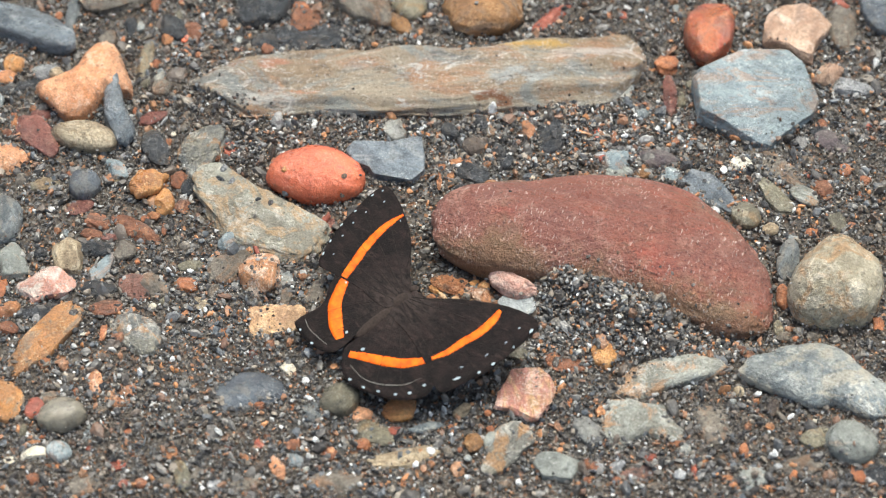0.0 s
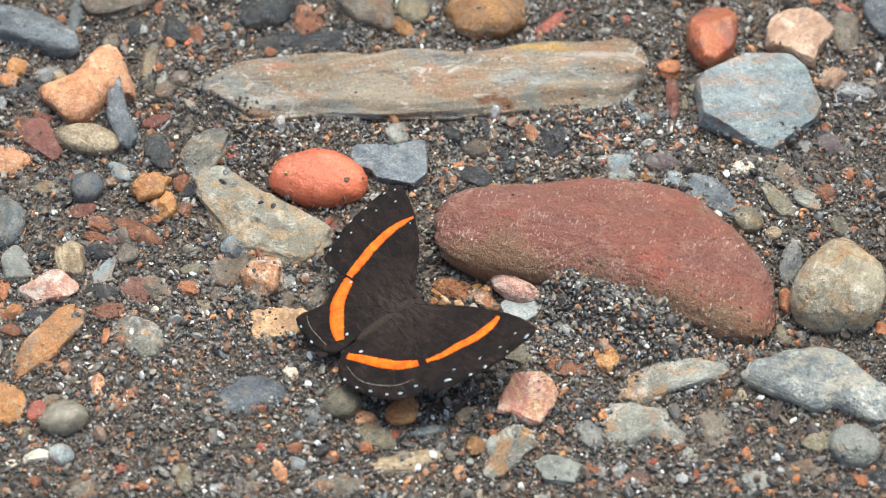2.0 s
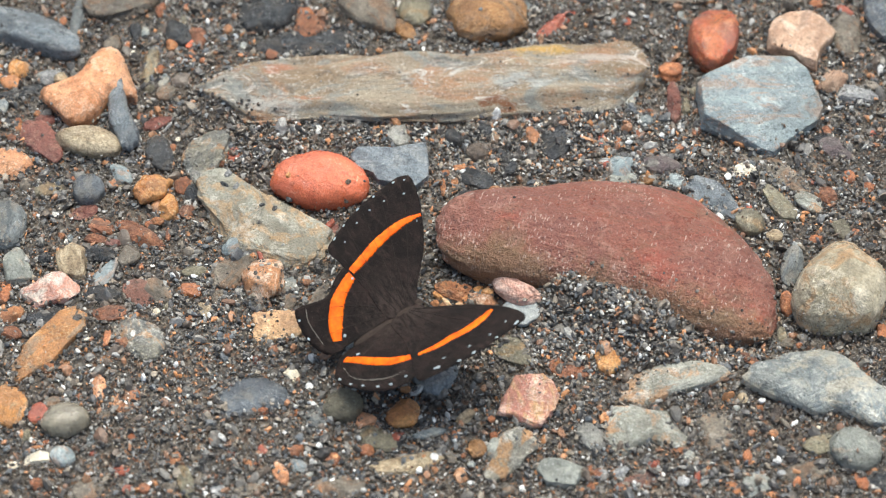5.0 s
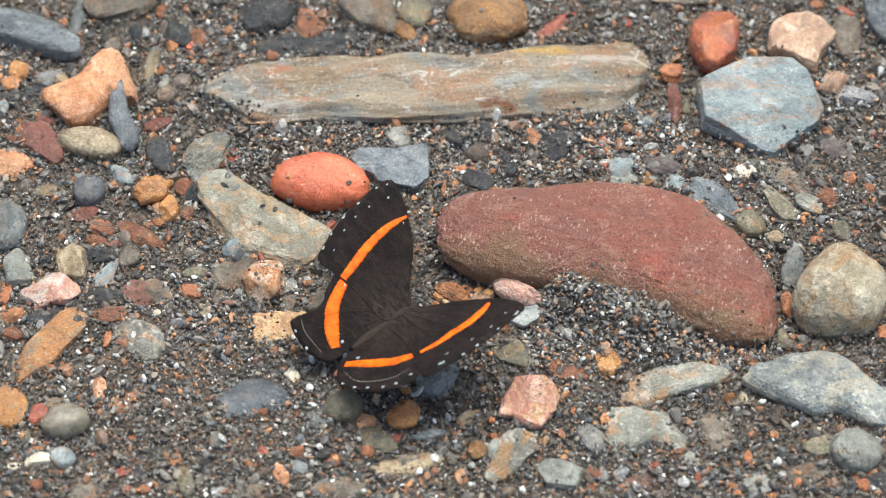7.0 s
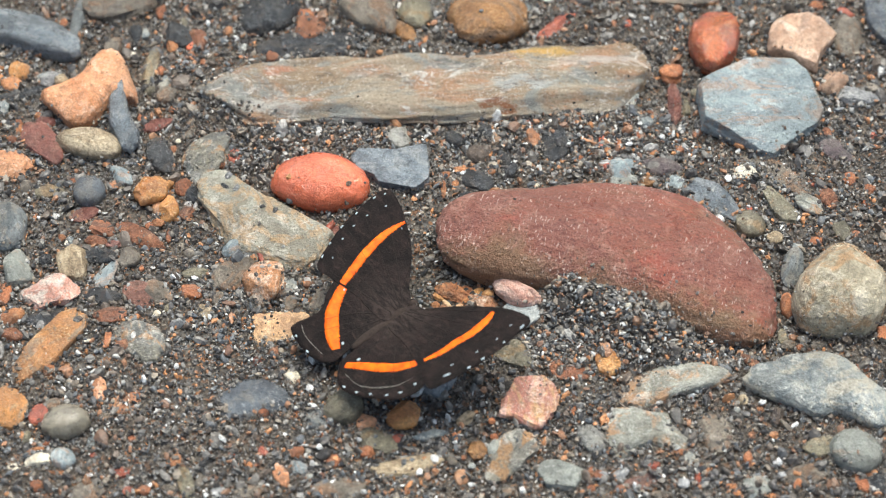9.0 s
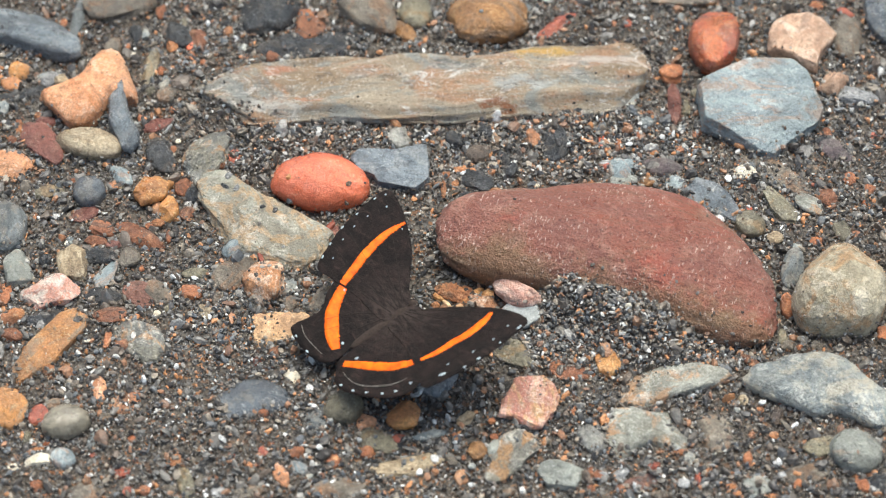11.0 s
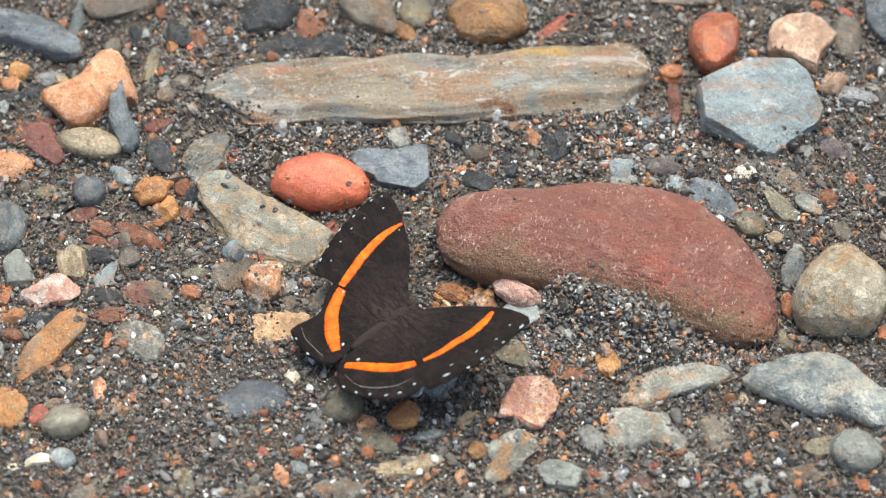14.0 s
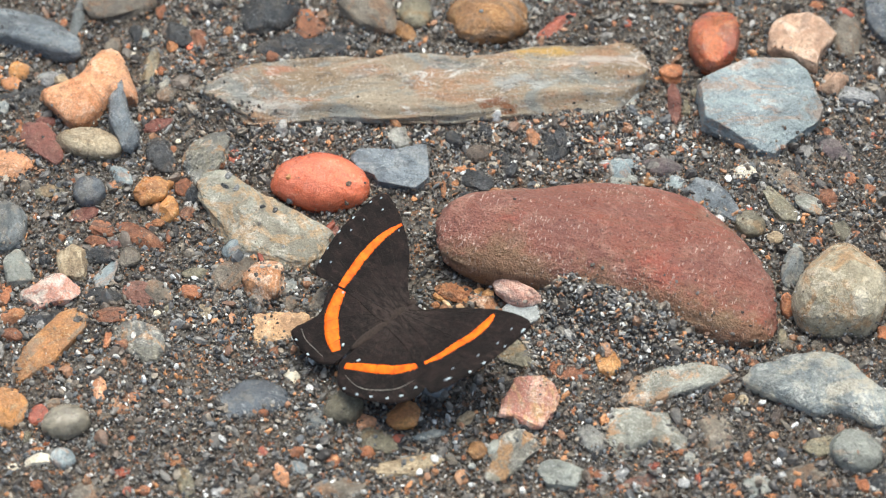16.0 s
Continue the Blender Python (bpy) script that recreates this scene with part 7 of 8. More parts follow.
def clinging_sand():
    """Grains that lie on the stones and the driftwood, thickest low on their flanks."""
    r = np.random.default_rng(21)
    v, f = BALLS[1]
    spots, sizes = [], []
    clean = {ROCK[k] for k in ("orange", "peach", "redstone", "slate", "slate_blue", "slate_pale", "wetgrey", "roundgrey", "chip", "white", "palegrey", "ochre", "paleolive", "darkblue", "beige")}
    for k, ob in enumerate(STONES + [WOODEN]):
        if ob.dimensions.x < 0.005:
            continue
        clump = 1.1 if ob.data.materials[0] in clean else 0.42
        me = ob.data
        n = len(me.polygons)
        c, nor, ar = np.empty(n * 3), np.empty(n * 3), np.empty(n)
        me.polygons.foreach_get("center", c)
        me.polygons.foreach_get("normal", nor)
        me.polygons.foreach_get("area", ar)
        c, nor = c.reshape(-1, 3), nor.reshape(-1, 3)
        M = np.array(ob.matrix_world)
        w = c @ M[:3, :3].T + M[:3, 3]
        wn = nor @ M[:3, :3].T
        z = w[:, 2] - height(w[:, 0], w[:, 1])
        top = max(z.max(), 1e-4)
        low = np.clip(1 - z / (0.75 * top), 0, 1)
        field = rough_field(w * 1000, 40 + k, 0.5, 3)
        chance = np.clip(0.004 + 0.7 * low ** 1.3 + 0.7 * np.clip(field - clump, 0, 1), 0, 1) * (wn[:, 2] > 0.12) * (z > -0.0003)
        if ob.name.startswith("cobble"):
            chance = np.clip((0.6 * low ** 1.5 + 0.002) * (wn[:, 2] > 0.12) * (z > -0.0003) + 0.9 * np.clip(low - 0.25, 0, 1) * (field > -0.5) * (wn[:, 2] > 0.05), 0, 1)
        if ob is WOODEN:
            edge = np.clip(1.25 - np.abs(wn[:, 2]), 0, 1) ** 2
            chance = np.clip(0.25 * edge * (field > -0.3) + 0.9 * np.clip(-0.029 - w[:, 0], 0, 0.006) / 0.006 * (field > 0.1) + 0.02 * (field > 0.5), 0, 1) * (wn[:, 2] > -0.1) * (z > 0)
        want = ar * chance * 0.9e6
        num = r.poisson(want)
        idx = np.repeat(np.arange(n), num)
        if len(idx):
            size = (0.11 + 0.34 * r.uniform(0, 1, len(idx)) ** 3) * MM
            jit = r.normal(0, 0.35 * MM, (len(idx), 3))
            jit -= (jit * wn[idx]).sum(1)[:, None] * wn[idx]
            spots.append(w[idx] + jit + wn[idx] * size[:, None] * 0.25)
            sizes.append(size)
    # low heaps against the foot of each stone
    for ob in STONES + [WOODEN]:
        dx, dy, dz = np.array(ob.dimensions) / 2
        M = np.array(ob.matrix_world)
        rim = max(M[2, 3] + dz, 0.0004)
        near = [v.co[:] for v in ob.data.vertices]
        near = np.array(near) @ M[:3, :3].T + M[:3, 3]
        near = near[np.abs(near[:, 2] - max(M[2, 3], 0.0002)) < 0.3 * dz + 0.0002]
        count = int(2.6e3 * (dx + dy) * 3.1)
        if not len(near) or not count:
            continue
        foot = near[r.integers(0, len(near), count)]
        out = (foot[:, :2] - near[:, :2].mean(0)) / np.ptp(near[:, :2], axis=0) ** 2
        out /= np.linalg.norm(out, axis=1)[:, None] + 1e-9
        away = r.uniform(-0.1, 1.0, count) * MM
        heap = np.clip(0.5 + 0.5 * rough_field(foot * 1000, 77, 0.45, 2), 0.05, 1) * min(0.42 * rim, 2.2 * MM)
        xy = foot[:, :2] + out * away[:, None]
        z = height(xy[:, 0], xy[:, 1]) + heap * np.clip(1 - away / (1.0 * MM), 0, 1) * r.uniform(0.3, 1, count)
        spots.append(np.column_stack([xy, z]))
        sizes.append((0.16 + 0.4 * r.uniform(0, 1, count) ** 2.5) * MM)
    spots, sizes = np.concatenate(spots), np.concatenate(sizes)
    n = len(spots)
    P = v[None] * (1 + r.normal(0, 0.2, (n, len(v), 1))) * r.uniform(0.6, 1.3, (n, 1, 3)) * sizes[:, None, None] + spots[:, None, :]
    F = f[None] + (np.arange(n) * len(v))[:, None, None]
    ob = new("clinging_sand", mesh_from("clinging_sand", P.reshape(-1, 3), F.reshape(-1, 3), GRAIN, False))
    return tagged(ob, "loose sand grains clinging to the stones", "sand", kind="stuff")


clinging_sand()
VIEW = (-92, 92, -60, 74)
grains("fine_sand", "fine dark wet sand grains between the stones", 150000, 0.10, 0.36, 1.8, 0, 1, VIEW, False, 0.3)
grains("coarse_sand", "coarse mixed grey, brown and orange sand grains", 21000, 0.26, 0.75, 2.6, 1, 2, VIEW, False, 0.3, WASHED)
grains("gravel", "small mixed grey, tan and orange gravel bits", 1500, 0.7, 1.35, 2.4, 2, 3, VIEW, False, 0.2)
grains("washed_grit", "clean mixed grit in the hollow of the red cobble", 3200, 0.22, 0.6, 1.8, 1, 11, (14, 54, -26, -7), False, 0.5, WASHED)
grains("washed_grit", "clean mixed grit in front of the driftwood", 2600, 0.22, 0.6, 1.8, 1, 12, (-40, 46, 17, 31), False, 0.4, WASHED)
for side, box in enumerate(((-230, -92, -200, 230), (92, 230, -200, 230), (-92, 92, 74, 230), (-92, 92, -200, -60))):
    grains("outer_gravel", "sparse mixed gravel on the sand further out", 2500, 0.4, 2.0, 2.8, 1, 4 + side, box, False, 0.1)


# ---- butterfly ----
def part(name, bm_or_mesh, parent, label=""):
    ob = new(name, bm_or_mesh)
    ob.parent = parent
    return tagged(ob, label)


def curve_through(points, per, closed):
    """A smooth line through points."""
    pts = [Vector((*p, 0)) for p in points]
    n, out = len(pts), []
    for i in range(n if closed else n - 1):
        at = (lambda j: pts[j % n]) if closed else (lambda j: pts[min(max(j, 0), n - 1)])
        a, b, c, d = at(i - 1), at(i), at(i + 1), at(i + 2)
        for k in range(per):
            t = k / per
            out.append(0.5 * (2 * b + (c - a) * t + (2 * a - 5 * b + 4 * c - d) * t * t + (3 * b - a - 3 * c + d) * t ** 3))
    if not closed:
        out.append(pts[-1])
    return np.array([(p.x, p.y) for p in out])


def camber(p, q, lift):
    """Height in mm of a wing's upper face: gently bowed, with shallow folds that fan out from the base."""
    r, a = np.hypot(p - 1.0, q), np.arctan2(p - 1.0, q + 0.001)
    return lift + 0.0035 * r * (16 - r) * 0.5 + 0.022 * np.minimum(r / 8, 1.5) * np.sin(a * 19)


def wing_mesh(outline, side, lift):
    rim = curve_through(outline, 8, True)
    rr = np.random.default_rng(3)
    rim = rim + rr.normal(0, 0.035, rim.shape)
    base = np.array((outline[0][0] * 0.5 + outline[-1][0] * 0.5, 0.6))
    steps = np.linspace(0.04, 1, 16)
    top = np.concatenate([base + (rim - base) * t for t in steps])
    m, n = len(rim), len(steps)
    z = camber(top[:, 0], top[:, 1], lift)
    upper = np.stack([top[:, 0], top[:, 1] * side, z], 1)
    lower = np.stack([top[:, 0], top[:, 1] * side, z - 0.09], 1)
    i, j = np.meshgrid(np.arange(n - 1), np.arange(m), indexing="ij")
    jn = (j + 1) % m
    quads = np.stack([i * m + j, (i + 1) * m + j, (i + 1) * m + jn, i * m + jn], -1).reshape(-1, 4)
    o = n * m
    edge = np.stack([(n - 1) * m + np.arange(m), o + (n - 1) * m + np.arange(m), o + (n - 1) * m + (np.arange(m) + 1) % m, (n - 1) * m + (np.arange(m) + 1) % m], 1)
    faces = np.concatenate([quads, quads[:, ::-1] + o, edge])
    if side < 0:
        faces = faces[:, ::-1]
    return mesh_from("wing", np.concatenate([upper, lower]) * MM, faces, WING)


def strip_mesh(line, widths, side, lift, material, ragged=0.0, seed=0):
    """A thin ribbon that lies on a wing; half widths in mm along it."""
    c = curve_through(line, 22, False)
    n = len(c)
    w = np.interp(np.linspace(0, 1, n), np.linspace(0, 1, len(widths)), widths)
    d = np.gradient(c, axis=0)
    d /= np.linalg.norm(d, axis=1)[:, None] + 1e-9
    nor = np.stack([-d[:, 1], d[:, 0]], 1)
    r = np.random.default_rng(seed)
    cols = np.linspace(-1, 1, 5)
    pts = np.concatenate([c + nor * (w * k + ragged * abs(k) * r.normal(0, 1, n))[:, None] for k in cols])
    z = camber(pts[:, 0], pts[:, 1], lift)
    edge = np.repeat(np.abs(cols) > 0.9, n)
    up = np.stack([pts[:, 0], pts[:, 1] * side, z + np.where(edge, 0.02, 0.05)], 1)
    dn = np.stack([pts[:, 0], pts[:, 1] * side, z - 0.03], 1)
    i, j = np.meshgrid(np.arange(len(cols) - 1), np.arange(n - 1), indexing="ij")
    q = np.stack([i * n + j, (i + 1) * n + j, (i + 1) * n + j + 1, i * n + j + 1], -1).reshape(-1, 4)
    o = len(pts)
    last = (len(cols) - 1) * n
    k = np.arange(n - 1)
    sides = np.concatenate([np.stack([k + 1, k, o + k, o + k + 1], 1), np.stack([last + k, last + k + 1, o + last + k + 1, o + last + k], 1)])
    faces = np.concatenate([q[:, ::-1], q + o, sides])
    if side < 0:
        faces = faces[:, ::-1]
    return mesh_from("strip", np.concatenate([up, dn]) * MM, faces, material)


def spot_mesh(p, q, a, b, turn, side, lift):
    v, f = BALLS[2]
    t = radians(turn)
    a, b = a * 0.8, b * 0.75
    x = v[:, 0] * a * np.cos(t) - v[:, 1] * b * np.sin(t)
    y = v[:, 0] * a * np.sin(t) + v[:, 1] * b * np.cos(t)
    z = camber(p, q, lift) + 0.02 + v[:, 2] * 0.06
    return mesh_from("spot", np.stack([p + x, (q + y) * side, z], 1) * MM, f if side > 0 else f[:, ::-1], SPOT)


def lump(parts, material, level=3, noisy=0.02, seed=1):
    """Joined ellipsoids: middle and half sizes in mm, and the pitch of each."""
    vs, fs, o = [], [], 0
    v, f = BALLS[level]
    for (x, y, z), size, pitch in parts:
        p = v * (1 + noisy * rough_field(v, seed, 6.0))[:, None] * np.array(size)
        t = radians(pitch)
        p = np.stack([p[:, 0] * np.cos(t) - p[:, 2] * np.sin(t), p[:, 1], p[:, 0] * np.sin(t) + p[:, 2] * np.cos(t)], 1) + (x, y, z)
        vs.append(p)
        fs.append(f + o)
        o += len(v)
    return mesh_from("body", np.concatenate(vs) * MM, np.concatenate(fs), material)


def tube(points, radius, material):
    """A thin limb through points in mm."""
    c = np.array(points, float)
    m, vs = 7, []
    for i, p in enumerate(c):
        d = c[min(i + 1, len(c) - 1)] - c[max(i - 1, 0)]
        d /= np.linalg.norm(d)
        u = np.cross(d, (0.3, 0.2, 1.0))
        u /= np.linalg.norm(u)
        w = np.cross(d, u)
        r = radius * (1 - 0.5 * i / (len(c) - 1))
        for k in range(m):
            a = 2 * np.pi * k / m
            vs.append(p + r * (np.cos(a) * u + np.sin(a) * w))
    i, j = np.meshgrid(np.arange(len(c) - 1), np.arange(m), indexing="ij")
    jn = (j + 1) % m
    f = np.stack([i * m + j, i * m + jn, (i + 1) * m + jn, (i + 1) * m + j], -1).reshape(-1, 4)
    return mesh_from("limb", np.array(vs) * MM, f, material)


def butterfly():
    top = new("butterfly")
    tagged(top, "dark brown butterfly with orange bands, wings held open on the gravel", "butterfly")
    part("abdomen", lump([((-5.7, 0, -0.3), (5.0, 1.0, 0.8), -4)], FUR, noisy=0.03), top)
    part("thorax", lump([((-0.2, 0, -0.6), (2.6, 1.3, 0.95), 0)], FUR, noisy=0.05), top)
    head = part("head", lump([((2.9, 0, -0.5), (0.95, 0.95, 0.85), 0)], FUR), top)
    for s in (1, -1):
        part("eye", lump([((3.2, 0.62 * s, -0.4), (0.5, 0.42, 0.52), 0)], EYEM, 2, 0), head, "dark rounded eye")
    for s in (1, -1):
        for x0, x1 in ((1.4, 3.4), (0.2, 0.3), (-0.9, -2.8)):
            part("leg", tube([(x0, 0.6 * s, -0.9), (x0 * 0.6 + x1 * 0.4, 2.6 * s, -1.6), (x1, 3.4 * s, -5.4), (x1 * 1.1, 3.9 * s, -6.3)], 0.16, FUR), top)
    wings = {}
    for s, fore, hind in ((1, LEFT_FORE, LEFT_HIND), (-1, RIGHT_FORE, RIGHT_HIND)):
        f, h = fore, hind
        fw = part("forewing", wing_mesh(f["rim"], s, 0.07), top, "dark brown forewing crossed by an orange band")
        hw = part("hindwing", wing_mesh(h["rim"], s, 0.0), top, "dark brown hindwing with an orange band and white-dotted hem")
        for w, plan, lift in ((fw, f, 0.07), (hw, h, 0.0)):
            part("band", strip_mesh(plan["band"], plan["width"], s, lift, BAND, 0.06, 5), w, "bright orange band")
            for k, line in enumerate(plan["veins"]):
                part("vein", strip_mesh(line, (0.10, 0.07, 0.04), s, lift, VEIN), w)
            for p, q, a, b, t in plan["spots"]:
                part("spot", spot_mesh(p, q, a, b, t, s, lift), w, "small bluish white spot")
            for line in plan["lines"]:
                part("hem_line", strip_mesh(line, (0.02, 0.06, 0.06, 0.02), s, lift, EDGE, 0.03, 3), w, "thin pale line along the hem")
        wings[s] = (fw, hw)
    return top, wings


# wing plans in mm: forward from the body's middle, outward from it
FORE_VEINS = [[(1.5, 1), (6, 8), (10.5, 15.5)], [(1, 1), (4, 9), (7.5, 18.5)], [(0.5, 1), (1.8, 9.5), (3.5, 18.5)], [(0, 1), (-0.8, 8), (-0.5, 17)], [(-1, 1), (-2.6, 7.5), (-4, 14)]]
HIND_VEINS = [[(-0.5, 0.8), (-3.5, 6), (-7.5, 8.6)], [(-1, 0.8), (-6, 5), (-11.5, 8)], [(-1.5, 0.8), (-7.5, 4), (-14, 7)], [(-2, 0.7), (-8, 2.6), (-15, 4)]]
HIND_VEINS_WIDE = [[(-0.5, 0.8), (-4, 7.5), (-8, 15)], [(-1, 0.8), (-6.2, 7), (-12, 14)], [(-1.5, 0.8), (-7.8, 5.2), (-15, 10.5)], [(-2, 0.7), (-8, 3), (-15.5, 5.5)]]
LEFT_FORE = dict(
    rim=[(2.4, 0.3), (4.4, 2.6), (6.6, 4.8), (9.3, 7.8), (11.8, 12.0), (13.2, 15.3), (14.0, 18.2), (13.7, 19.6), (11.8, 20.2), (8.4, 20.0), (5.0, 19.6), (2.0, 18.9), (-1.5, 17.8), (-5.1, 16.0), (-4.8, 13.2), (-3.6, 7.2), (-3.0, 0.6)],
    band=[(11.8, 12.6), (9.0, 13.0), (6.1, 12.9), (3.1, 12.5), (-0.2, 11.6), (-2.4, 11.0), (-3.9, 10.6)], width=(0.2, 0.55, 0.72, 0.8, 0.75, 0.7, 0.6), veins=FORE_VEINS, lines=[],
    spots=[(10.9, 19.8, 0.4, 0.2, 0), (3.0, 19.1, 0.5, 0.2, 10), (-0.6, 18.0, 0.42, 0.2, 20), (-3.2, 16.9, 0.5, 0.22, 25), (7.7, 17.9, 0.24, 0.18, 0), (1.6, 17.2, 0.28, 0.18, 0), (10.6, 12.0, 0.26, 0.14, 50),
           (12.8, 19.2, 0.3, 0.18, 0), (6.6, 19.5, 0.4, 0.2, 5), (11.4, 17.2, 0.3, 0.2, 0), (4.7, 17.9, 0.28, 0.18, 0), (-2.0, 15.5, 0.26, 0.16, 20)])
LEFT_HIND = dict(
    rim=[(1.0, 0.4), (-1.2, 6.4), (-2.6, 10.8), (-4.6, 11.9), (-7.2, 10.9), (-9.6, 9.4), (-11.9, 9.5), (-14.7, 10.2), (-16.0, 9.8), (-16.7, 6.6), (-16.5, 3.4), (-15.3, 0.9), (-13.7, 0.3), (-12.1, 0.3), (-7, 0.4), (-3.4, 0.5)],
    band=[(-3.0, 10.6), (-6.4, 9.0), (-8.7, 7.5), (-10.2, 5.8), (-11.5, 3.9), (-12.5, 1.9)], width=(0.75, 0.95, 1.15, 1.25, 1.15, 0.7), veins=HIND_VEINS, lines=[[(-14.0, 9.3), (-14.8, 7.4), (-14.9, 5.1), (-14.8, 2.7)]],
    spots=[(-16.0, 8.3, 0.35, 0.25, 80), (-16.4, 4.8, 0.4, 0.28, 95), (-10.9, 2.0, 0.4, 0.32, 20), (-4.4, 9.5, 0.35, 0.3, 40)])
RIGHT_FORE = dict(
    rim=[(2.4, 0.3), (3.2, 3.2), (4.6, 4.9), (7.0, 7.9), (9.4, 11.3), (11.5, 15.0), (12.7, 18.2), (12.9, 20.8), (11.8, 21.9), (8.9, 22.1), (4.9, 22.2), (1.2, 22.0), (-2.4, 21.2), (-5.6, 20.4), (-7.9, 18.8), (-6.2, 14.6), (-4.2, 7.0), (-3.0, 0.6)],
    band=[(-4.4, 13.2), (-1.9, 14.2), (0.9, 14.6), (4.2, 15.2), (7.0, 15.2), (8.6, 14.9), (10.0, 14.4)], width=(0.3, 0.55, 0.7, 0.78, 0.75, 0.6, 0.3), veins=FORE_VEINS, lines=[],
    spots=[(-4.1, 19.3, 0.85, 0.32, 25), (-0.7, 21.1, 0.4, 0.3, 10), (2.0, 21.6, 0.45, 0.32, 0), (6.6, 21.6, 0.3, 0.2, 0), (10.8, 21.4, 0.7, 0.3, -10), (-2.1, 18.2, 0.4, 0.16, 20), (2.4, 19.5, 0.4, 0.16, 0), (6.3, 20.0, 0.35, 0.16, 0),
           (9.8, 19.5, 0.3, 0.18, 0)])
RIGHT_HIND = dict(
    rim=[(1.0, 0.4), (-1.6, 6.5), (-4.2, 13.0), (-6.6, 16.7), (-9.2, 17.9), (-11.5, 17.1), (-13.3, 15.4), (-15.0, 12.8), (-16.4, 9.6), (-17.2, 6.4), (-16.4, 3.5), (-14.4, 1.2), (-12.8, 0.4), (-7, 0.4), (-3.4, 0.5)],
    band=[(-13.4, 1.9), (-11.8, 4.7), (-10.2, 7.6), (-8.4, 10.2), (-6.5, 11.9), (-4.5, 13.3)], width=(0.6, 0.8, 0.95, 0.95, 0.75, 0.35), veins=HIND_VEINS_WIDE, lines=[[(-14.7, 3.7), (-14.9, 7.3), (-13.6, 10.6), (-10.9, 13.6), (-8.1, 14.8)]],
    spots=[(-16.6, 5.9, 0.42, 0.3, 80), (-16.0, 8.8, 0.4, 0.28, 70), (-14.8, 11.3, 0.42, 0.28, 60), (-13.2, 13.9, 0.4, 0.3, 50), (-11.4, 15.5, 0.45, 0.3, 45), (-8.7, 16.2, 0.4, 0.3, 20), (-11.2, 2.9, 0.5, 0.38, 30)])
BUTTERFLY, WINGS = butterfly()


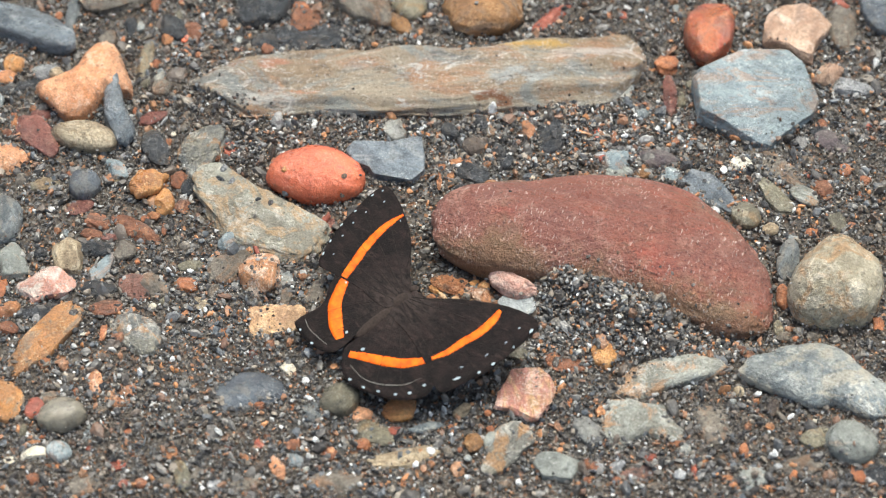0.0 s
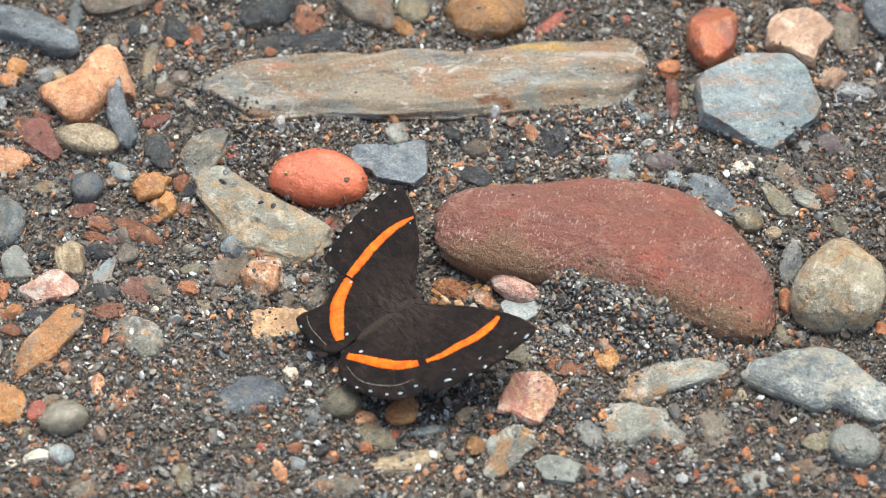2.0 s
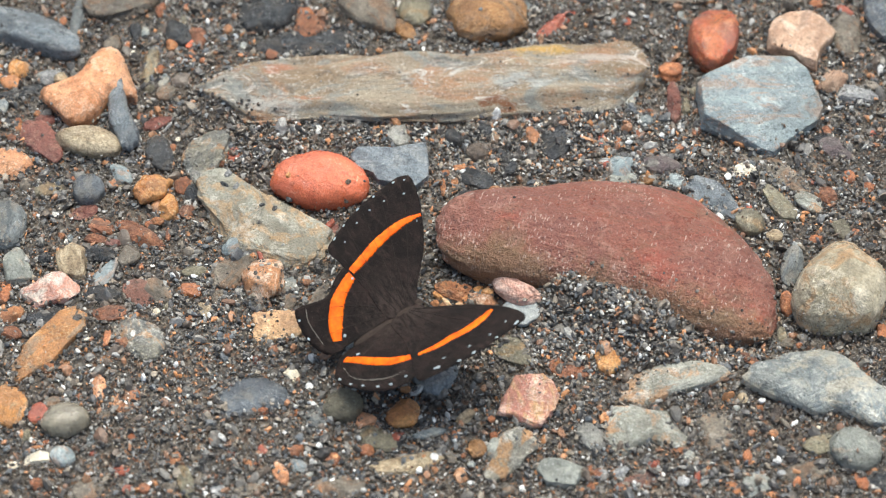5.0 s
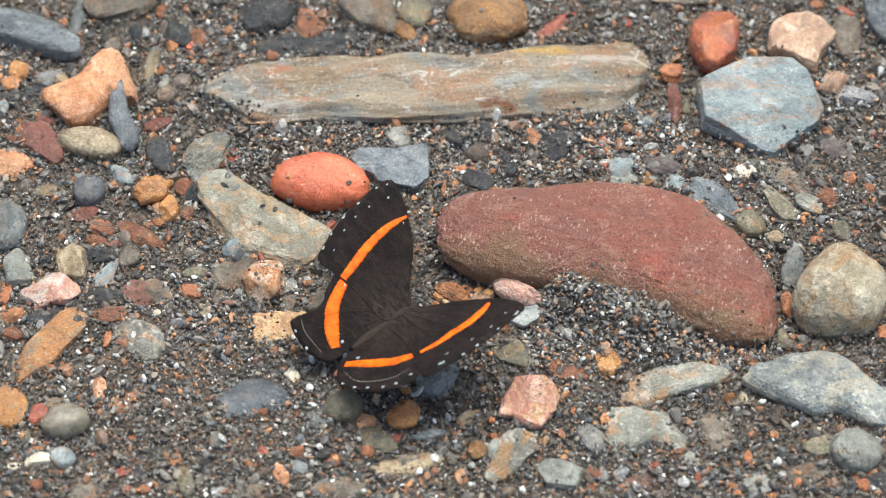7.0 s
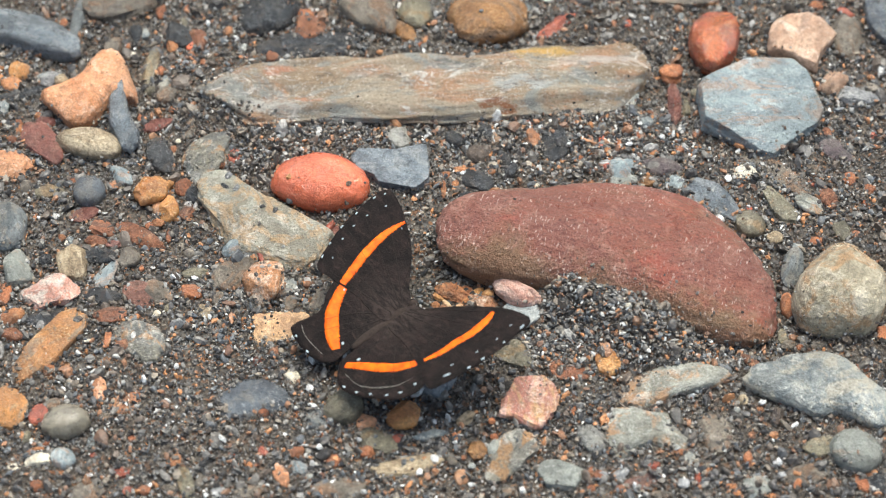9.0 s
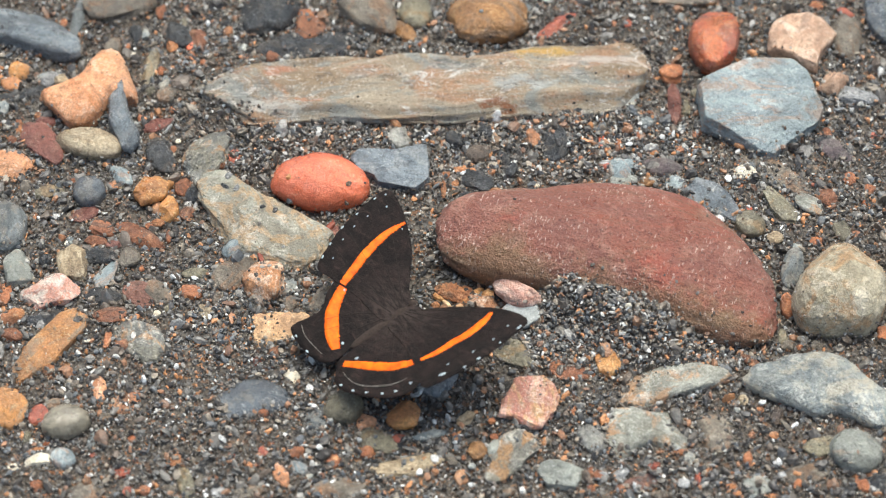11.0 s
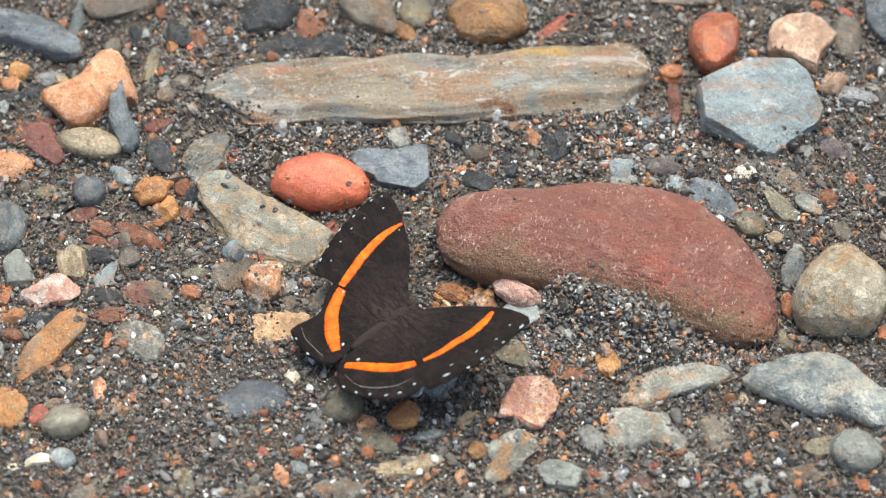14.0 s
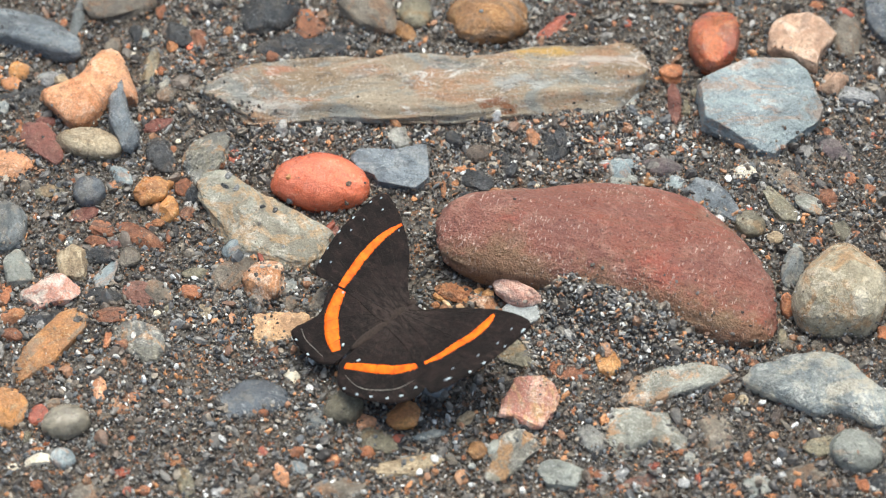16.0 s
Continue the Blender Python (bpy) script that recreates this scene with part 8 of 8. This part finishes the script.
# ---- what moves ----
def motions():
    # seconds; the body's x, y in mm and heading; the lift of the left and the right wings, and how far each pair is swept forward, in degrees
    rows = (
        (0.0, -6.36, -17.29, 42.0, -0.7, 5.8, 0.2, 1.0),
        (0.2, -6.60, -17.26, 42.5, 19.2, 17.1, -0.5, 0.5),
        (0.3, -6.70, -17.25, 42.9, 21.0, 19.9, 0.1, 0.6),
        (0.5, -6.54, -17.48, 42.3, 12.9, 16.4, 0.8, 1.9),
        (0.7, -5.98, -17.47, 38.5, -9.0, 9.3, -2.4, 1.8),
        (0.8, -5.78, -17.61, 37.0, -13.4, 7.3, -3.0, 1.0),
        (1.0, -6.03, -17.65, 36.8, -3.2, 10.8, -0.3, 2.3),
        (1.2, -5.81, -17.87, 36.6, 8.5, 16.5, -2.0, 1.7),
        (1.3, -6.02, -17.85, 37.1, 9.7, 16.9, -2.4, 2.1),
        (1.5, -6.18, -17.89, 38.5, 9.7, 17.8, -0.8, 3.8),
        (1.7, -6.22, -17.72, 39.5, 17.3, 21.3, -2.9, 3.3),
        (1.8, -6.24, -17.55, 39.6, 17.9, 19.8, -1.5, 3.1),
        (2.0, -6.24, -17.86, 38.4, 5.2, 13.0, -0.7, 2.1),
        (2.3, -6.12, -18.03, 36.0, 6.9, 17.1, -1.6, 1.1),
        (2.5, -5.89, -17.95, 33.7, -1.6, 20.2, -0.8, 2.1),
        (2.7, -5.70, -18.24, 30.9, -9.1, 18.7, -3.3, 2.5),
        (2.8, -5.61, -18.23, 31.2, -0.7, 25.1, -3.2, 2.2),
        (3.0, -6.06, -18.36, 33.5, 15.6, 34.6, -1.2, 2.2),
        (3.2, -6.17, -18.24, 33.7, 2.5, 27.9, -4.5, 2.5),
        (3.3, -6.05, -18.45, 33.1, 5.5, 27.8, -4.0, 2.7),
        (3.5, -5.94, -18.40, 33.5, 2.7, 25.8, -2.5, 3.3),
        (3.7, -6.09, -18.73, 32.4, 19.5, 29.5, -4.0, 1.9),
        (3.8, -6.55, -18.82, 34.9, 34.2, 35.7, -2.8, 1.5),
        (4.0, -6.41, -18.24, 36.1, 36.6, 37.7, -1.7, 4.1),
        (4.2, -6.37, -18.86, 35.8, 40.1, 32.7, -3.4, 2.8),
        (5.2, -6.60, -18.60, 36.0, 22.0, 26.0, -1.6, 0.4),
        (6.3, -6.81, -18.36, 36.1, 2.5, 20.0, 0.3, -1.7),
        (6.5, -7.01, -18.29, 36.6, 7.2, 20.3, 1.2, -1.8),
        (6.7, -7.27, -18.63, 38.2, 10.0, 24.3, -1.0, -2.1),
        (7.0, -7.42, -18.73, 39.2, 21.7, 27.6, -0.2, -1.8),
        (7.5, -7.48, -18.86, 39.6, 18.8, 28.1, 0.2, -1.8),
        (8.0, -7.53, -18.87, 39.4, 23.0, 29.6, 0.3, -2.3),
        (8.5, -7.44, -18.71, 38.9, 15.6, 24.5, 0.8, -2.2),
        (9.0, -7.41, -18.59, 38.3, 9.2, 19.5, 1.4, -2.3),
        (11.5, -7.42, -18.55, 37.6, 7.8, 21.4, 2.0, -1.0),
        (12.0, -7.44, -18.45, 37.8, 6.7, 19.6, 2.3, -1.9),
        (12.5, -7.50, -18.53, 38.2, 7.6, 21.3, 2.7, -1.9),
        (13.0, -7.48, -18.48, 38.2, 6.9, 19.4, 2.8, -2.1),
        (13.5, -7.49, -18.45, 38.5, 6.6, 18.7, 2.5, -1.9),
        (14.0, -7.50, -18.55, 38.8, 6.9, 19.6, 2.2, -1.8),
        (14.5, -7.49, -18.58, 39.0, 6.8, 17.7, 2.2, -1.6),
        (15.0, -7.48, -18.57, 39.3, 6.3, 17.5, 2.1, -1.3),
        (15.5, -7.46, -18.57, 39.5, 5.8, 17.2, 1.9, -1.0),
        (16.0, -7.52, -18.55, 39.6, 5.3, 16.9, 1.7, -1.0),
    )
    walk(BUTTERFLY, [(t, pose(x * MM, y * MM, 6.0 * MM, 0, -8.5, a)) for t, x, y, a, *_ in rows])
    for w in WINGS[1]:
        walk(w, [(row[0], pose(0, 0, 0, row[4]) @ pose(0, 0, 0, 0, 0, row[6])) for row in rows])
    for w in WINGS[-1]:
        walk(w, [(row[0], pose(0, 0, 0, -row[5]) @ pose(0, 0, 0, 0, 0, -row[7])) for row in rows])



motions()
